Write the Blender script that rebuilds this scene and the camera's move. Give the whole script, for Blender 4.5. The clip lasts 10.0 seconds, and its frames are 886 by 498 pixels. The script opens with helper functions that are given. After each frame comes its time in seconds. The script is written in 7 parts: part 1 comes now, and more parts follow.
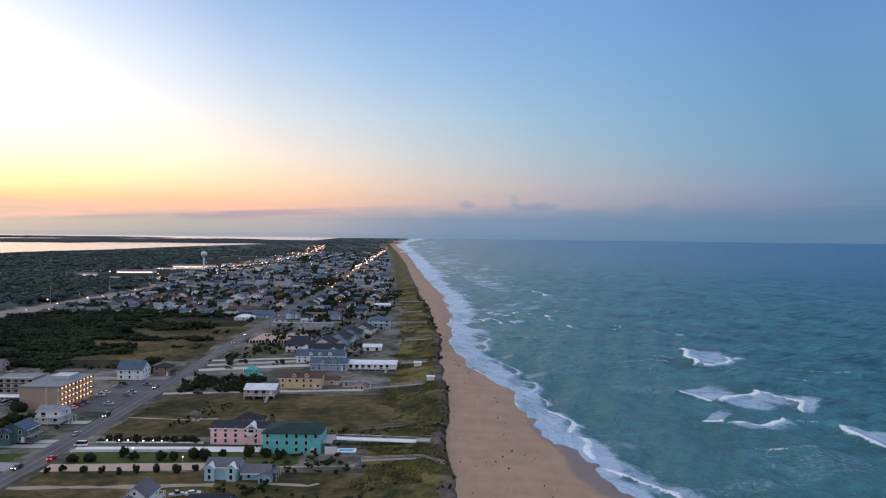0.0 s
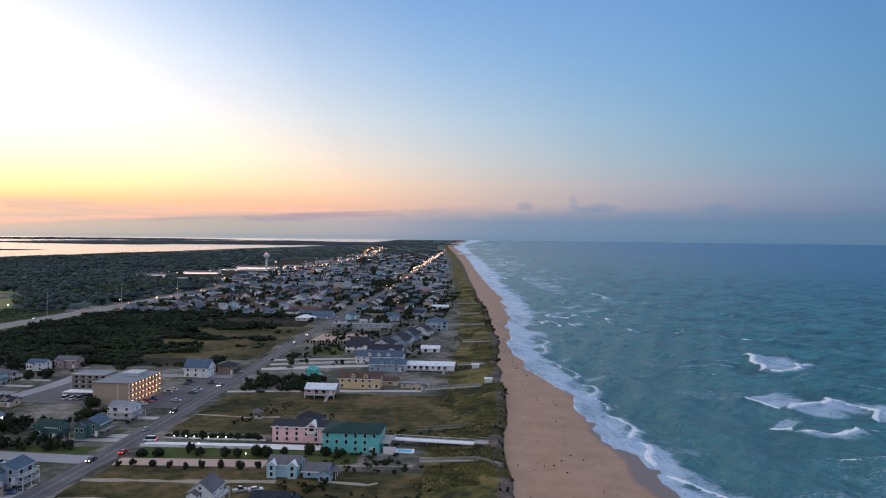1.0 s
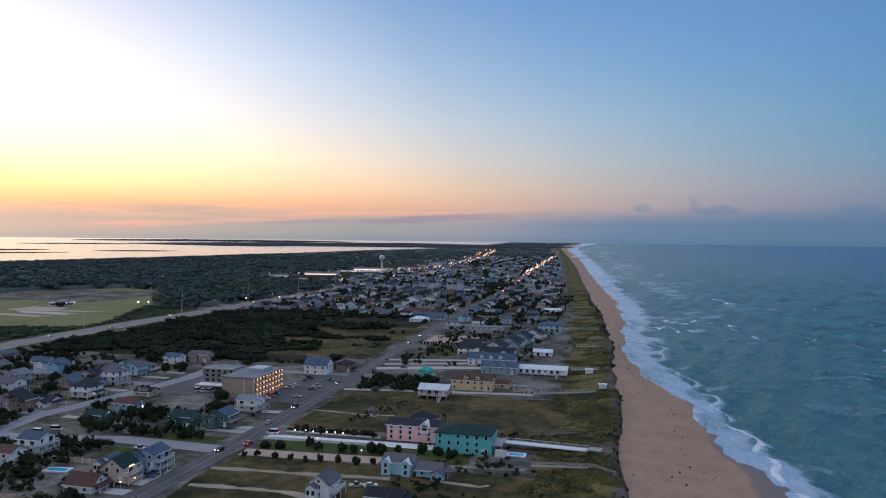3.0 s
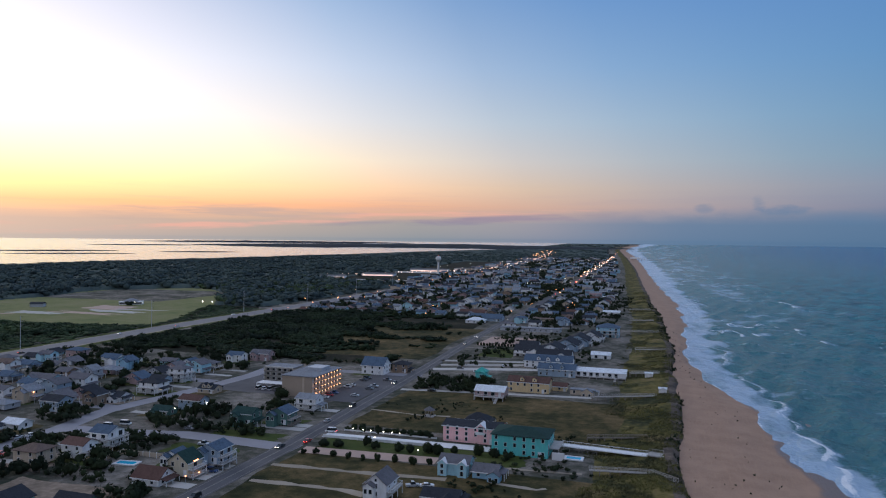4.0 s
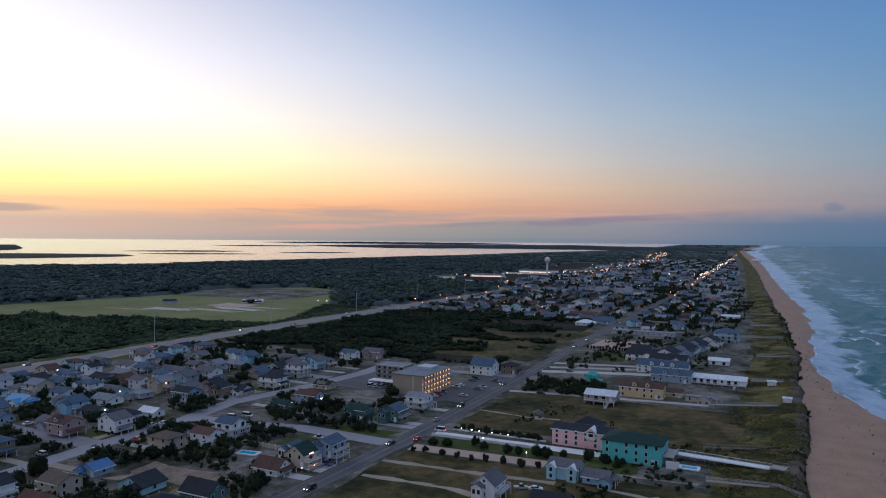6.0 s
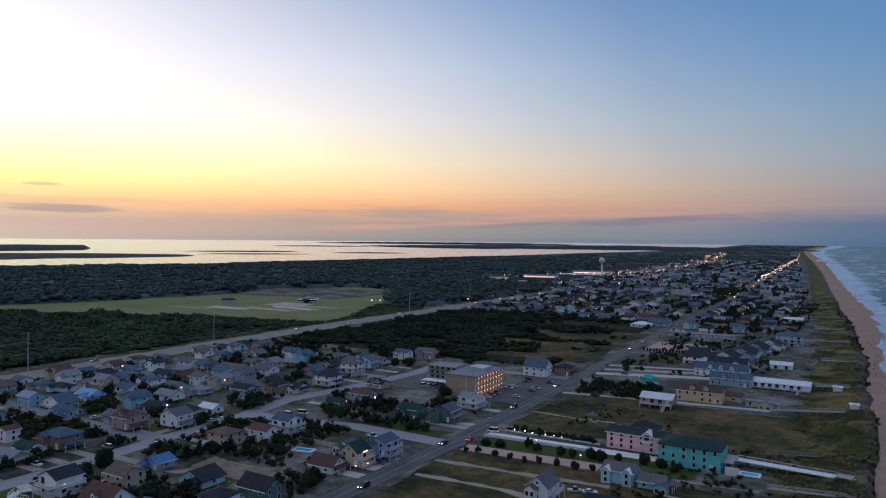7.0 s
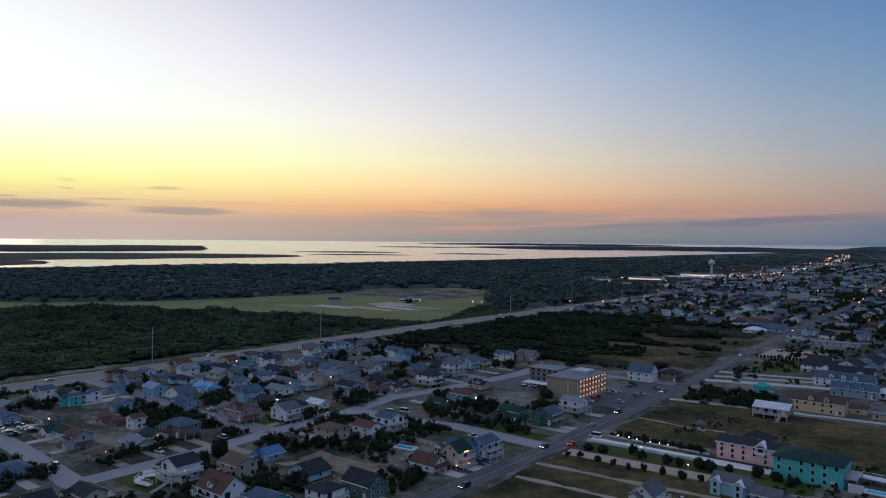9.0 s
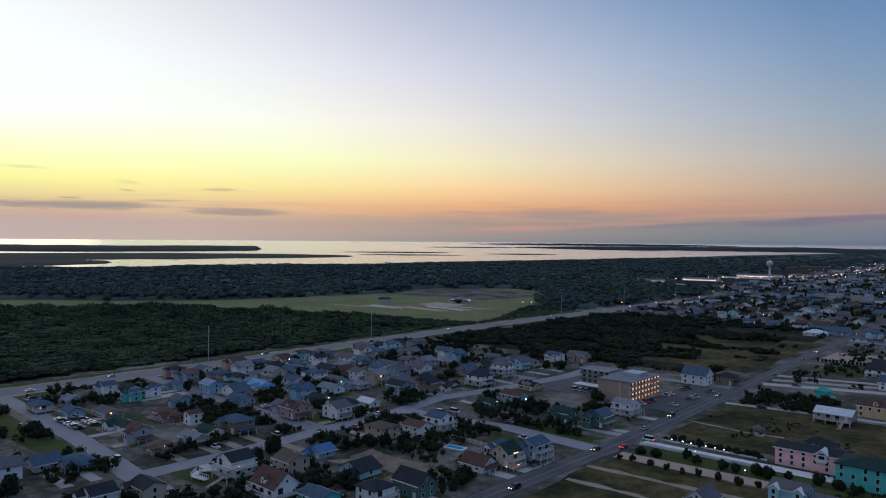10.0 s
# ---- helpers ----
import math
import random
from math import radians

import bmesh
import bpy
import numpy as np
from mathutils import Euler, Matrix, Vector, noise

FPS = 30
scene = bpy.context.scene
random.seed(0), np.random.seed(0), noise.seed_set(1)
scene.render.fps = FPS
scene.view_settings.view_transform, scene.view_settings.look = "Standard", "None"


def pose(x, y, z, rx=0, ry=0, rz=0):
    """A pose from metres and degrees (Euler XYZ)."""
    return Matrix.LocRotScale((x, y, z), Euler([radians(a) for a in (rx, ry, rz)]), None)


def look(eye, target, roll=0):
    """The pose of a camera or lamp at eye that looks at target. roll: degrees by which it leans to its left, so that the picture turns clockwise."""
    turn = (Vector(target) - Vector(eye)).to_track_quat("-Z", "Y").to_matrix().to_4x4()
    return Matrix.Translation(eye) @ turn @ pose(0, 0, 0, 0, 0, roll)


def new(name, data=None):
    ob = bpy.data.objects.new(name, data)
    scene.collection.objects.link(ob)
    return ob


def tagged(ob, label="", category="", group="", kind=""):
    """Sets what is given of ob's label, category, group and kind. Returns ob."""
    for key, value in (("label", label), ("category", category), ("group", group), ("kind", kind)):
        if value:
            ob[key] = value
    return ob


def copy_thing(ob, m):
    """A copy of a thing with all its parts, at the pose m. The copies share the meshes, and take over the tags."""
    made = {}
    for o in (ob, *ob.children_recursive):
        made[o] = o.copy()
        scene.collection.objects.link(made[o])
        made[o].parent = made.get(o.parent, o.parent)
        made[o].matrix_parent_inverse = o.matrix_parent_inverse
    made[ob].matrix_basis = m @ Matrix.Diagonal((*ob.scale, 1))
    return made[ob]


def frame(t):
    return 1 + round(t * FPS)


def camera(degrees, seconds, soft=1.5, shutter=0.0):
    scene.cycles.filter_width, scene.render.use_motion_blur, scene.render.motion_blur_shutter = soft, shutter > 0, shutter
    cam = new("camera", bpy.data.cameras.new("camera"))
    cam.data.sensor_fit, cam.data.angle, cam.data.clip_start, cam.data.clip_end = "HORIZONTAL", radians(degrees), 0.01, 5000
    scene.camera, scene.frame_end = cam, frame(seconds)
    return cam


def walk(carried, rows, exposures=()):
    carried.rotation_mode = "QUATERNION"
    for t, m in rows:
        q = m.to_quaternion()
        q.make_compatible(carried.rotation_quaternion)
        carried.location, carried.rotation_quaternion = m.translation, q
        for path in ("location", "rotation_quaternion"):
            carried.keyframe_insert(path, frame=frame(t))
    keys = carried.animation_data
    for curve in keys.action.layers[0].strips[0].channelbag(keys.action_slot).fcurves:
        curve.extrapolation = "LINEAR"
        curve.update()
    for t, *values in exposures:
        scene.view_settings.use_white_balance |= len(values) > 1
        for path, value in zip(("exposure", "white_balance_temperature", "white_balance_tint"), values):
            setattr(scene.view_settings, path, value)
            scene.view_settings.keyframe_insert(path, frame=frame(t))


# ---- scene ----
# The camera hovers over the dune line and turns to its left: seconds, yaw, pitch, lean.
cam = camera(62.65, 10.0, soft=1.1)
EYE = Vector((0.0, 0.0, 70.0))
TURNS = [
    (0.0, 0.00, -1.06, -0.61),
    (0.5, 2.29, -0.99, -0.60),
    (1.0, 4.55, -0.96, -0.57),
    (1.5, 6.95, -0.94, -0.57),
    (2.0, 9.20, -0.91, -0.61),
    (2.5, 11.26, -0.88, -0.64),
    (4.0, 17.82, -0.80, -0.60),
    (4.5, 20.00, -0.80, -0.59),
    (5.0, 22.11, -0.79, -0.56),
    (5.5, 24.23, -0.79, -0.55),
    (7.0, 30.51, -0.81, -0.51),
    (7.5, 32.52, -0.79, -0.51),
    (8.0, 34.49, -0.80, -0.49),
    (8.5, 36.47, -0.80, -0.50),
    (9.0, 38.45, -0.79, -0.52),
    (9.5, 40.43, -0.78, -0.51),
    (10.0, 42.37, -0.80, -0.48),
]


def hover(yaw, pitch, lean):
    return pose(EYE.x, EYE.y, EYE.z, 0, 0, yaw) @ pose(0, 0, 0, 90 + pitch, 0, 0) @ pose(0, 0, 0, 0, 0, -lean)


walk(cam, [(t, hover(yaw, pitch, lean)) for t, yaw, pitch, lean in TURNS],
     [(0.0, 0.60, 7050, 12), (2.0, 0.35, 6620, 11), (4.0, 0.10, 6270, 10), (5.5, -0.08, 6130, 10), (7.5, -0.29, 5930, 9), (10.0, -0.49, 5790, 8)])

# ---- sky and light: dusk, the sun just gone down in the west ----
SUN_AZ = radians(80)                    # to the left of +y
WEST = Vector((-math.sin(SUN_AZ), math.cos(SUN_AZ), 0))


class Nodes:
    """Short hand for node trees."""

    def __init__(self, tree):
        self.tree = tree
        tree.nodes.clear()

    def add(self, kind, props=None, **ins):
        n = self.tree.nodes.new(kind)
        props = props or {}
        if "operation" in props:
            n.operation = props["operation"]
        if "use_clamp" in props:
            n.use_clamp = props["use_clamp"]
        if "interpolation_type" in props:
            n.interpolation_type = props["interpolation_type"]
        if "data_type" in props:
            n.data_type, n.blend_type = props["data_type"], props["blend_type"]
        for k, v in ins.items():
            self.put(n, k, v)
        return n

    def put(self, n, key, v):
        sock = n.inputs[int(key[1:])] if key[0] == "i" and key[1:].isdigit() else n.inputs[key.replace("_", " ")]
        if isinstance(v, bpy.types.NodeSocket):
            self.tree.links.new(v, sock)
        elif isinstance(v, bpy.types.Node):
            self.tree.links.new(v.outputs[0], sock)
        else:
            sock.default_value = v

    def math(self, op, a, b=0.0, c=0.0, clamp=False):
        return self.add("ShaderNodeMath", {"operation": op, "use_clamp": clamp}, i0=a, i1=b, i2=c).outputs[0]

    def span(self, v, a, b, c=0.0, d=1.0, smooth=False):
        n = self.add("ShaderNodeMapRange", {"interpolation_type": "SMOOTHSTEP" if smooth else "LINEAR"}, i0=v, i1=a, i2=b, i3=c, i4=d)
        return n.outputs[0]

    def mix(self, f, a, b, blend="MIX"):
        n = self.add("ShaderNodeMix", {"data_type": "RGBA", "blend_type": blend})
        for i, v in ((0, f), (6, a), (7, b)):
            if isinstance(v, (bpy.types.NodeSocket, bpy.types.Node)):
                self.tree.links.new(v.outputs[0] if isinstance(v, bpy.types.Node) else v, n.inputs[i])
            else:
                n.inputs[i].default_value = (*v, 1) if i and len(v) == 3 else v
        return n.outputs[2]

    def ramp(self, f, stops, how="LINEAR"):
        n = self.add("ShaderNodeValToRGB", i0=f)
        n.color_ramp.interpolation = how
        e = n.color_ramp.elements
        while len(e) < len(stops):
            e.new(0.5)
        for el, (p, c) in zip(e, stops):
            el.position, el.color = p, (*c, 1)
        return n.outputs[0]

    def noise(self, vec, scale, detail=3.0, rough=0.55):
        n = self.add("ShaderNodeTexNoise", {}, Scale=scale, Detail=detail, Roughness=rough)
        self.tree.links.new(vec, n.inputs["Vector"])
        return n.outputs[0]

    def scaled(self, vec, s):
        n = self.add("ShaderNodeMapping", {}, Scale=s)
        self.tree.links.new(vec, n.inputs["Vector"])
        return n.outputs[0]


world = bpy.data.worlds.new("dusk_sky")
scene.world = world
world.use_nodes = True
W = Nodes(world.node_tree)
way = W.add("ShaderNodeTexCoord").outputs["Generated"]
xyz = W.add("ShaderNodeSeparateXYZ", i0=way)
toward = W.add("ShaderNodeVectorMath", {"operation": "DOT_PRODUCT"}, i0=way, i1=tuple(WEST)).outputs["Value"]
up = W.math("MAXIMUM", xyz.outputs[2], 0.0)
climb = W.math("SQRT", up)
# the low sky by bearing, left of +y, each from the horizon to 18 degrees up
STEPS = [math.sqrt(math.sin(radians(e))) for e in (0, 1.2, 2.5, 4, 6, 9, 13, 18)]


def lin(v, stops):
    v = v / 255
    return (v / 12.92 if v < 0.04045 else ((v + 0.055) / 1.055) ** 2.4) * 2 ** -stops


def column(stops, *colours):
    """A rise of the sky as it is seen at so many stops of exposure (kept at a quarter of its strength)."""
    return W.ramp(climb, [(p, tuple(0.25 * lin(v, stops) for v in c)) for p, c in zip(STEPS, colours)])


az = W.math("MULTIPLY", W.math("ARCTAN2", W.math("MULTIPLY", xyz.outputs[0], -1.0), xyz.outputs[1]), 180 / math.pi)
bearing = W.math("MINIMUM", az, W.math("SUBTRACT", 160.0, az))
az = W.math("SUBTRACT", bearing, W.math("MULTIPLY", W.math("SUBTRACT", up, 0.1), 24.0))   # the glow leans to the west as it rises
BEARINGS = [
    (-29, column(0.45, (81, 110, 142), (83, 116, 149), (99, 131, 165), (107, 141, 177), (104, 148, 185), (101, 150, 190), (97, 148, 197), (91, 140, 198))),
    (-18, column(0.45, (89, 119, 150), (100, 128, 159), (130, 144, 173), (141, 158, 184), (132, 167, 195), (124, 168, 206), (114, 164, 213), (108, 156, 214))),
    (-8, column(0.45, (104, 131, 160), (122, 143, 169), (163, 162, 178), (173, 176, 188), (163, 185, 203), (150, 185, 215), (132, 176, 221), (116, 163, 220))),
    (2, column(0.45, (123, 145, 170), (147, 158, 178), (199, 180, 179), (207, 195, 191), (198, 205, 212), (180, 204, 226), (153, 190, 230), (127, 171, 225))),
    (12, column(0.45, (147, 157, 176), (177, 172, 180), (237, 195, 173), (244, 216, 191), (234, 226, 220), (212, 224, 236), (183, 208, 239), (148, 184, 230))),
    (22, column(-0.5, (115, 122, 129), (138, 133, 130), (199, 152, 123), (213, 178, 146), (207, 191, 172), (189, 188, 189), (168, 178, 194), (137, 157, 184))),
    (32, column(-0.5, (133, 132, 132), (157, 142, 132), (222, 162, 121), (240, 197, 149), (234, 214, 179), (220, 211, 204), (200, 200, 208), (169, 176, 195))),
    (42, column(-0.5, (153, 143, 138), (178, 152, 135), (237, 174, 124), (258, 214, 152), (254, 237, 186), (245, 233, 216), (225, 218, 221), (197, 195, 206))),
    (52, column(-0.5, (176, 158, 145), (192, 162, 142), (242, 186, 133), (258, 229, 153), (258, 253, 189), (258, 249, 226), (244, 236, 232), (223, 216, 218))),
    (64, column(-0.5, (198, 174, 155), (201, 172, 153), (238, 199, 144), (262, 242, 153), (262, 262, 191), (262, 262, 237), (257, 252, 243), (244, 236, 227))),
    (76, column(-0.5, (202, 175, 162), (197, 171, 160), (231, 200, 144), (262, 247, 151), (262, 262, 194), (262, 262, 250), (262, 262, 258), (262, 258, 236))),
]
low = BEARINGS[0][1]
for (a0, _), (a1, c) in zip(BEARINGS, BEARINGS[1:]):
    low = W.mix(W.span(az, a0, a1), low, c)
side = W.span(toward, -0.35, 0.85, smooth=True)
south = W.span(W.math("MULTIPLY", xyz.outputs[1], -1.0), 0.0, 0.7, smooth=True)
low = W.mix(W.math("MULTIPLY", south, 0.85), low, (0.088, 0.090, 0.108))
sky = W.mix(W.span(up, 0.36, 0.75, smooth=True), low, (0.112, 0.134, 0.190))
# clouds: a haze bank over the sea, faint streaks, and single clouds low in the west
streak = W.noise(W.scaled(way, (2.4, 2.4, 60.0)), 2.0, 6.0, 0.6)
band = W.math("MULTIPLY", W.span(up, 0.016, 0.03, smooth=True), W.span(up, 0.085, 0.036, smooth=True))
cloud = W.math("MULTIPLY", W.span(streak, 0.50, 0.66, smooth=True), band)
sky = W.mix(W.math("MULTIPLY", cloud, 0.22), sky, W.mix(side, (0.036, 0.052, 0.084), (0.165, 0.108, 0.092)))
rise = W.math("MULTIPLY", W.math("ARCSINE", up), 180 / math.pi)
puff = W.math("SUBTRACT", W.noise(W.scaled(way, (16.0, 16.0, 44.0)), 1.0, 6.0, 0.62), 0.5)
fray = W.math("SUBTRACT", W.noise(W.scaled(way, (9.0, 9.0, 110.0)), 1.0, 6.0, 0.62), 0.5)
bank = W.span(W.math("SUBTRACT", rise, W.math("MULTIPLY", puff, 1.6)), 2.6, 1.2, smooth=True)
sky = W.mix(W.math("MULTIPLY", bank, W.span(bearing, 14, -2, 0.0, 0.5, True)), sky, (0.021, 0.043, 0.074))


def cloud_at(sky, bearing0, rise0, half_b, half_r, slope, strength, colour, edge):
    """One cloud by the bearing and height of its middle, its half sizes and its tilt, in degrees."""
    db = W.math("SUBTRACT", bearing, bearing0)
    dr = W.math("SUBTRACT", W.math("SUBTRACT", rise, rise0), W.math("MULTIPLY", db, slope))
    u, v = W.math("MULTIPLY", db, 1 / half_b), W.math("MULTIPLY", dr, 1 / half_r)
    d = W.math("ADD", W.math("MULTIPLY", u, u), W.math("MULTIPLY", v, v))
    d = W.math("ADD", d, W.math("MULTIPLY", edge, 5.5))
    return W.mix(W.math("MULTIPLY", W.span(d, 1.5, -0.5, smooth=True), strength), sky, colour)


GREY, SLATE, ROSE = (0.118, 0.094, 0.086), (0.064, 0.054, 0.078), (0.235, 0.108, 0.082)
for row in ((70.0, 1.55, 7.5, 0.30, 0.0, 0.35), (58.0, 0.9, 9.0, 0.22, 0.01, 0.2), (34.0, 0.95, 11.0, 0.26, -0.05, 0.6), (18.0, 1.9, 10.0, 0.24, -0.03, 0.5)):
    sky = cloud_at(sky, *row, ROSE, fray)
for row in ((69.0, 2.25, 6.5, 0.36, 0.01, 0.8), (57.5, 1.95, 4.6, 0.30, 0.02, 0.7), (63.0, 2.65, 2.0, 0.09, 0.0, 0.7), (69.5, 2.7, 1.0, 0.08, 0.0, 0.7), (66.0, 3.35, 0.7, 0.10, 0.1, 0.5),
            (65.9, 3.9, 1.0, 0.20, 0.1, 0.3), (59.2, 3.55, 1.1, 0.11, 0.0, 0.4), (72.5, 4.7, 1.8, 0.12, 0.0, 0.25), (33.5, 2.0, 7.5, 0.62, 0.02, 0.62), (40.5, 1.7, 4.0, 0.50, 0.0, 0.35)):
    sky = cloud_at(sky, *row, GREY, fray)
for row in ((14.5, 1.5, 8.5, 0.34, -0.045, 0.6), (22.0, 1.25, 6.0, 0.22, -0.05, 0.45)):
    sky = cloud_at(sky, *row, SLATE, fray)
for row in ((-5.6, 2.75, 0.55, 0.62, 0.0, 0.62), (-6.8, 2.2, 1.9, 0.42, 0.0, 0.6), (-16.0, 2.25, 1.6, 0.50, 0.0, 0.5), (-1.9, 2.45, 0.7, 0.35, 0.0, 0.4), (-11.0, 1.7, 3.0, 0.5, 0.0, 0.3)):
    sky = cloud_at(sky, *row, (0.023, 0.047, 0.079), puff)
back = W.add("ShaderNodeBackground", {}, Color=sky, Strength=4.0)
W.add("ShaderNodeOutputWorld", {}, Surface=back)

sun = new("sun", bpy.data.lights.new("sun", "SUN"))
sun.data.energy, sun.data.angle, sun.data.color = 0.18, radians(25), (1.0, 0.72, 0.48)
sun.matrix_world = look((0, 0, 0), tuple(-(WEST * math.cos(radians(9)) + Vector((0, 0, math.sin(radians(9)))))))

# ---- materials ----
MATS = {}


def material(name):
    m = bpy.data.materials.new(name)
    m.use_nodes = True
    n = Nodes(m.node_tree)
    MATS[name] = m
    return m, n


def surface(n, color, rough=0.7, metal=0.0, bump=None, strength=0.3, distance=0.02, **more):
    p = n.add("ShaderNodeBsdfPrincipled", {}, Base_Color=color if not isinstance(color, tuple) else (*color, 1), Roughness=rough, Metallic=metal, **more)
    if bump is not None:
        b = n.add("ShaderNodeBump", {}, Height=bump, Strength=strength, Distance=distance)
        n.put(p, "Normal", b)
    n.add("ShaderNodeOutputMaterial", {}, Surface=p)
    return p


def shade(c, k):
    return tuple(min(1.0, v * k) for v in c)


def mottled(name, c, k=0.25, scales=(0.4, 6.0), rough=0.85, strength=0.25, distance=0.02, objects=True, c2=None):
    """A plain weathered surface: blotches, grain, and a small shift from piece to piece."""
    m, n = material(name)
    g = n.add("ShaderNodeNewGeometry").outputs["Position"]
    big, fine = n.noise(g, scales[0], 4.0), n.noise(g, scales[1], 3.0)
    v = n.mix(n.span(big, 0.3, 0.7), shade(c, 1 - k), c2 or shade(c, 1 + k))
    v = n.mix(n.span(fine, 0.25, 0.75, 0.0, 0.5), v, shade(c, 1 - 1.4 * k))
    if objects:
        r = n.add("ShaderNodeObjectInfo").outputs["Random"]
        v = n.mix(1.0, v, n.add("ShaderNodeCombineColor", i0=n.span(r, 0, 1, 0.86, 1.08), i1=n.span(r, 0, 1, 0.86, 1.08), i2=n.span(r, 0, 1, 0.86, 1.08)), "MULTIPLY")
    surface(n, v, rough, 0.0, fine, strength, distance, Specular_IOR_Level=0.3)
    return m


def siding(name, c):
    """Lapped boards with faint weathering."""
    if name in MATS:
        return MATS[name]
    m, n = material(name)
    g = n.add("ShaderNodeNewGeometry").outputs["Position"]
    sep = n.add("ShaderNodeSeparateXYZ", i0=g)
    lap = n.math("FRACT", n.math("MULTIPLY", sep.outputs[2], 1 / 0.2))
    grime = n.noise(n.scaled(g, (1.5, 1.5, 0.35)), 1.0, 5.0)
    v = n.mix(n.span(grime, 0.35, 0.75, 0.0, 0.7), c, shade(c, 0.72))
    v = n.mix(n.span(lap, 0.0, 0.12, 0.35, 0.0), v, shade(c, 0.5))
    surface(n, v, 0.6, 0.0, lap, 0.5, 0.03)
    return m


def roofing(name, c, metal=False):
    if name in MATS:
        return MATS[name]
    m, n = material(name)
    g = n.add("ShaderNodeNewGeometry").outputs["Position"]
    brick = n.add("ShaderNodeTexBrick", {}, Vector=n.add("ShaderNodeTexCoord").outputs["Object"], Color1=(*shade(c, 0.8), 1), Color2=(*shade(c, 1.15), 1), Mortar=(*shade(c, 0.5), 1), Scale=1.0,
                  Mortar_Size=0.02, Brick_Width=0.5, Row_Height=0.25)
    big = n.noise(g, 0.5, 4.0)
    v = n.mix(n.span(big, 0.35, 0.7, 0.0, 0.55), brick.outputs[0], shade(c, 1.35))
    r = n.add("ShaderNodeObjectInfo").outputs["Random"]
    v = n.mix(n.span(r, 0, 1, 0.0, 0.3), v, shade(c, 0.6))
    surface(n, v, 0.45 if metal else 0.9, 0.0, brick.outputs[1], -0.4, 0.02, Specular_IOR_Level=0.4 if metal else 0.15)
    return m


def emitter(name, c, power):
    m, n = material(name)
    e = n.add("ShaderNodeEmission", {}, Color=(*c, 1), Strength=power)
    n.add("ShaderNodeOutputMaterial", {}, Surface=e)
    return m


WHITE = siding("white_siding", (0.88, 0.88, 0.88))
WALLS = {
    "white": WHITE,
    "cream": siding("cream_siding", (0.62, 0.56, 0.42)),
    "grey": siding("grey_siding", (0.44, 0.46, 0.50)),
    "bluegrey": siding("blue_grey_siding", (0.34, 0.44, 0.54)),
    "blue": siding("pale_blue_siding", (0.30, 0.52, 0.66)),
    "skyblue": siding("sky_blue_siding", (0.42, 0.68, 0.76)),
    "pink": siding("pink_siding", (0.97, 0.56, 0.56)),
    "teal": siding("teal_siding", (0.13, 0.60, 0.58)),
    "yellow": siding("yellow_siding", (0.74, 0.56, 0.31)),
    "brown": siding("cedar_siding", (0.28, 0.20, 0.14)),
    "green": siding("dark_green_siding", (0.08, 0.17, 0.15)),
    "tan": siding("tan_siding", (0.56, 0.46, 0.35)),
    "rose": siding("dusty_rose_siding", (0.46, 0.32, 0.31)),
    "plaster": mottled("beige_plaster", (0.44, 0.35, 0.27), 0.06, (0.15, 3.0), 0.9, 0.1),
}
ROOFS = {
    "grey": roofing("grey_shingle", (0.135, 0.132, 0.145)),
    "dark": roofing("charcoal_shingle", (0.034, 0.038, 0.047)),
    "brown": roofing("brown_shingle", (0.115, 0.066, 0.055)),
    "slate": roofing("slate_blue_shingle", (0.080, 0.118, 0.170)),
    "green": roofing("dark_green_shingle", (0.022, 0.052, 0.047)),
    "blue": roofing("blue_metal_roof", (0.03, 0.13, 0.30), True),
    "brightblue": roofing("bright_blue_tarp_roof", (0.04, 0.25, 0.52), True),
    "white": roofing("white_metal_roof", (0.62, 0.66, 0.70), True),
    "pale": roofing("pale_grey_roof", (0.22, 0.235, 0.26)),
    "teal": roofing("teal_metal_roof", (0.03, 0.36, 0.30), True),
    "tan": roofing("weathered_tan_shingle", (0.150, 0.108, 0.090)),
}
TRIM = mottled("white_trim_paint", (0.74, 0.75, 0.76), 0.05, (0.5, 8.0), 0.5, 0.05)
WOOD = mottled("weathered_grey_deck_wood", (0.25, 0.22, 0.19), 0.2, (1.0, 12.0), 0.85)
PALEWOOD = mottled("pale_bleached_wood", (0.42, 0.40, 0.38), 0.15, (1.0, 12.0), 0.85)
CONCRETE = mottled("pale_concrete", (0.42, 0.40, 0.37), 0.12, (0.12, 4.0), 0.9)
BUFF = mottled("buff_paving", (0.42, 0.30, 0.245), 0.14, (0.15, 4.0), 0.9)
WHITEPAINT = mottled("white_masonry_paint", (0.72, 0.72, 0.72), 0.07, (0.2, 4.0), 0.7)
GLASSY = material("dark_window_glass")[0]
_n = Nodes(GLASSY.node_tree)
surface(_n, (0.02, 0.025, 0.03), 0.08)
LITPANE = emitter("lit_window_pane", (1.0, 0.58, 0.26), 1.1)
ASPHALT = mottled("asphalt", (0.088, 0.085, 0.090), 0.2, (0.08, 5.0), 0.9, c2=(0.125, 0.118, 0.122))
ROADWORN = mottled("worn_side_street_asphalt", (0.255, 0.246, 0.262), 0.16, (0.08, 3.0), 0.9)
HIGHWAY = mottled("dark_worn_highway_asphalt", (0.185, 0.175, 0.182), 0.14, (0.08, 3.0), 0.9)
LINEPAINT = mottled("road_line_paint", (0.20, 0.19, 0.16), 0.1, (1.0, 8.0), 0.7)
RUBBER = mottled("tyre_rubber", (0.02, 0.02, 0.02), 0.1, (1.0, 8.0), 0.8)
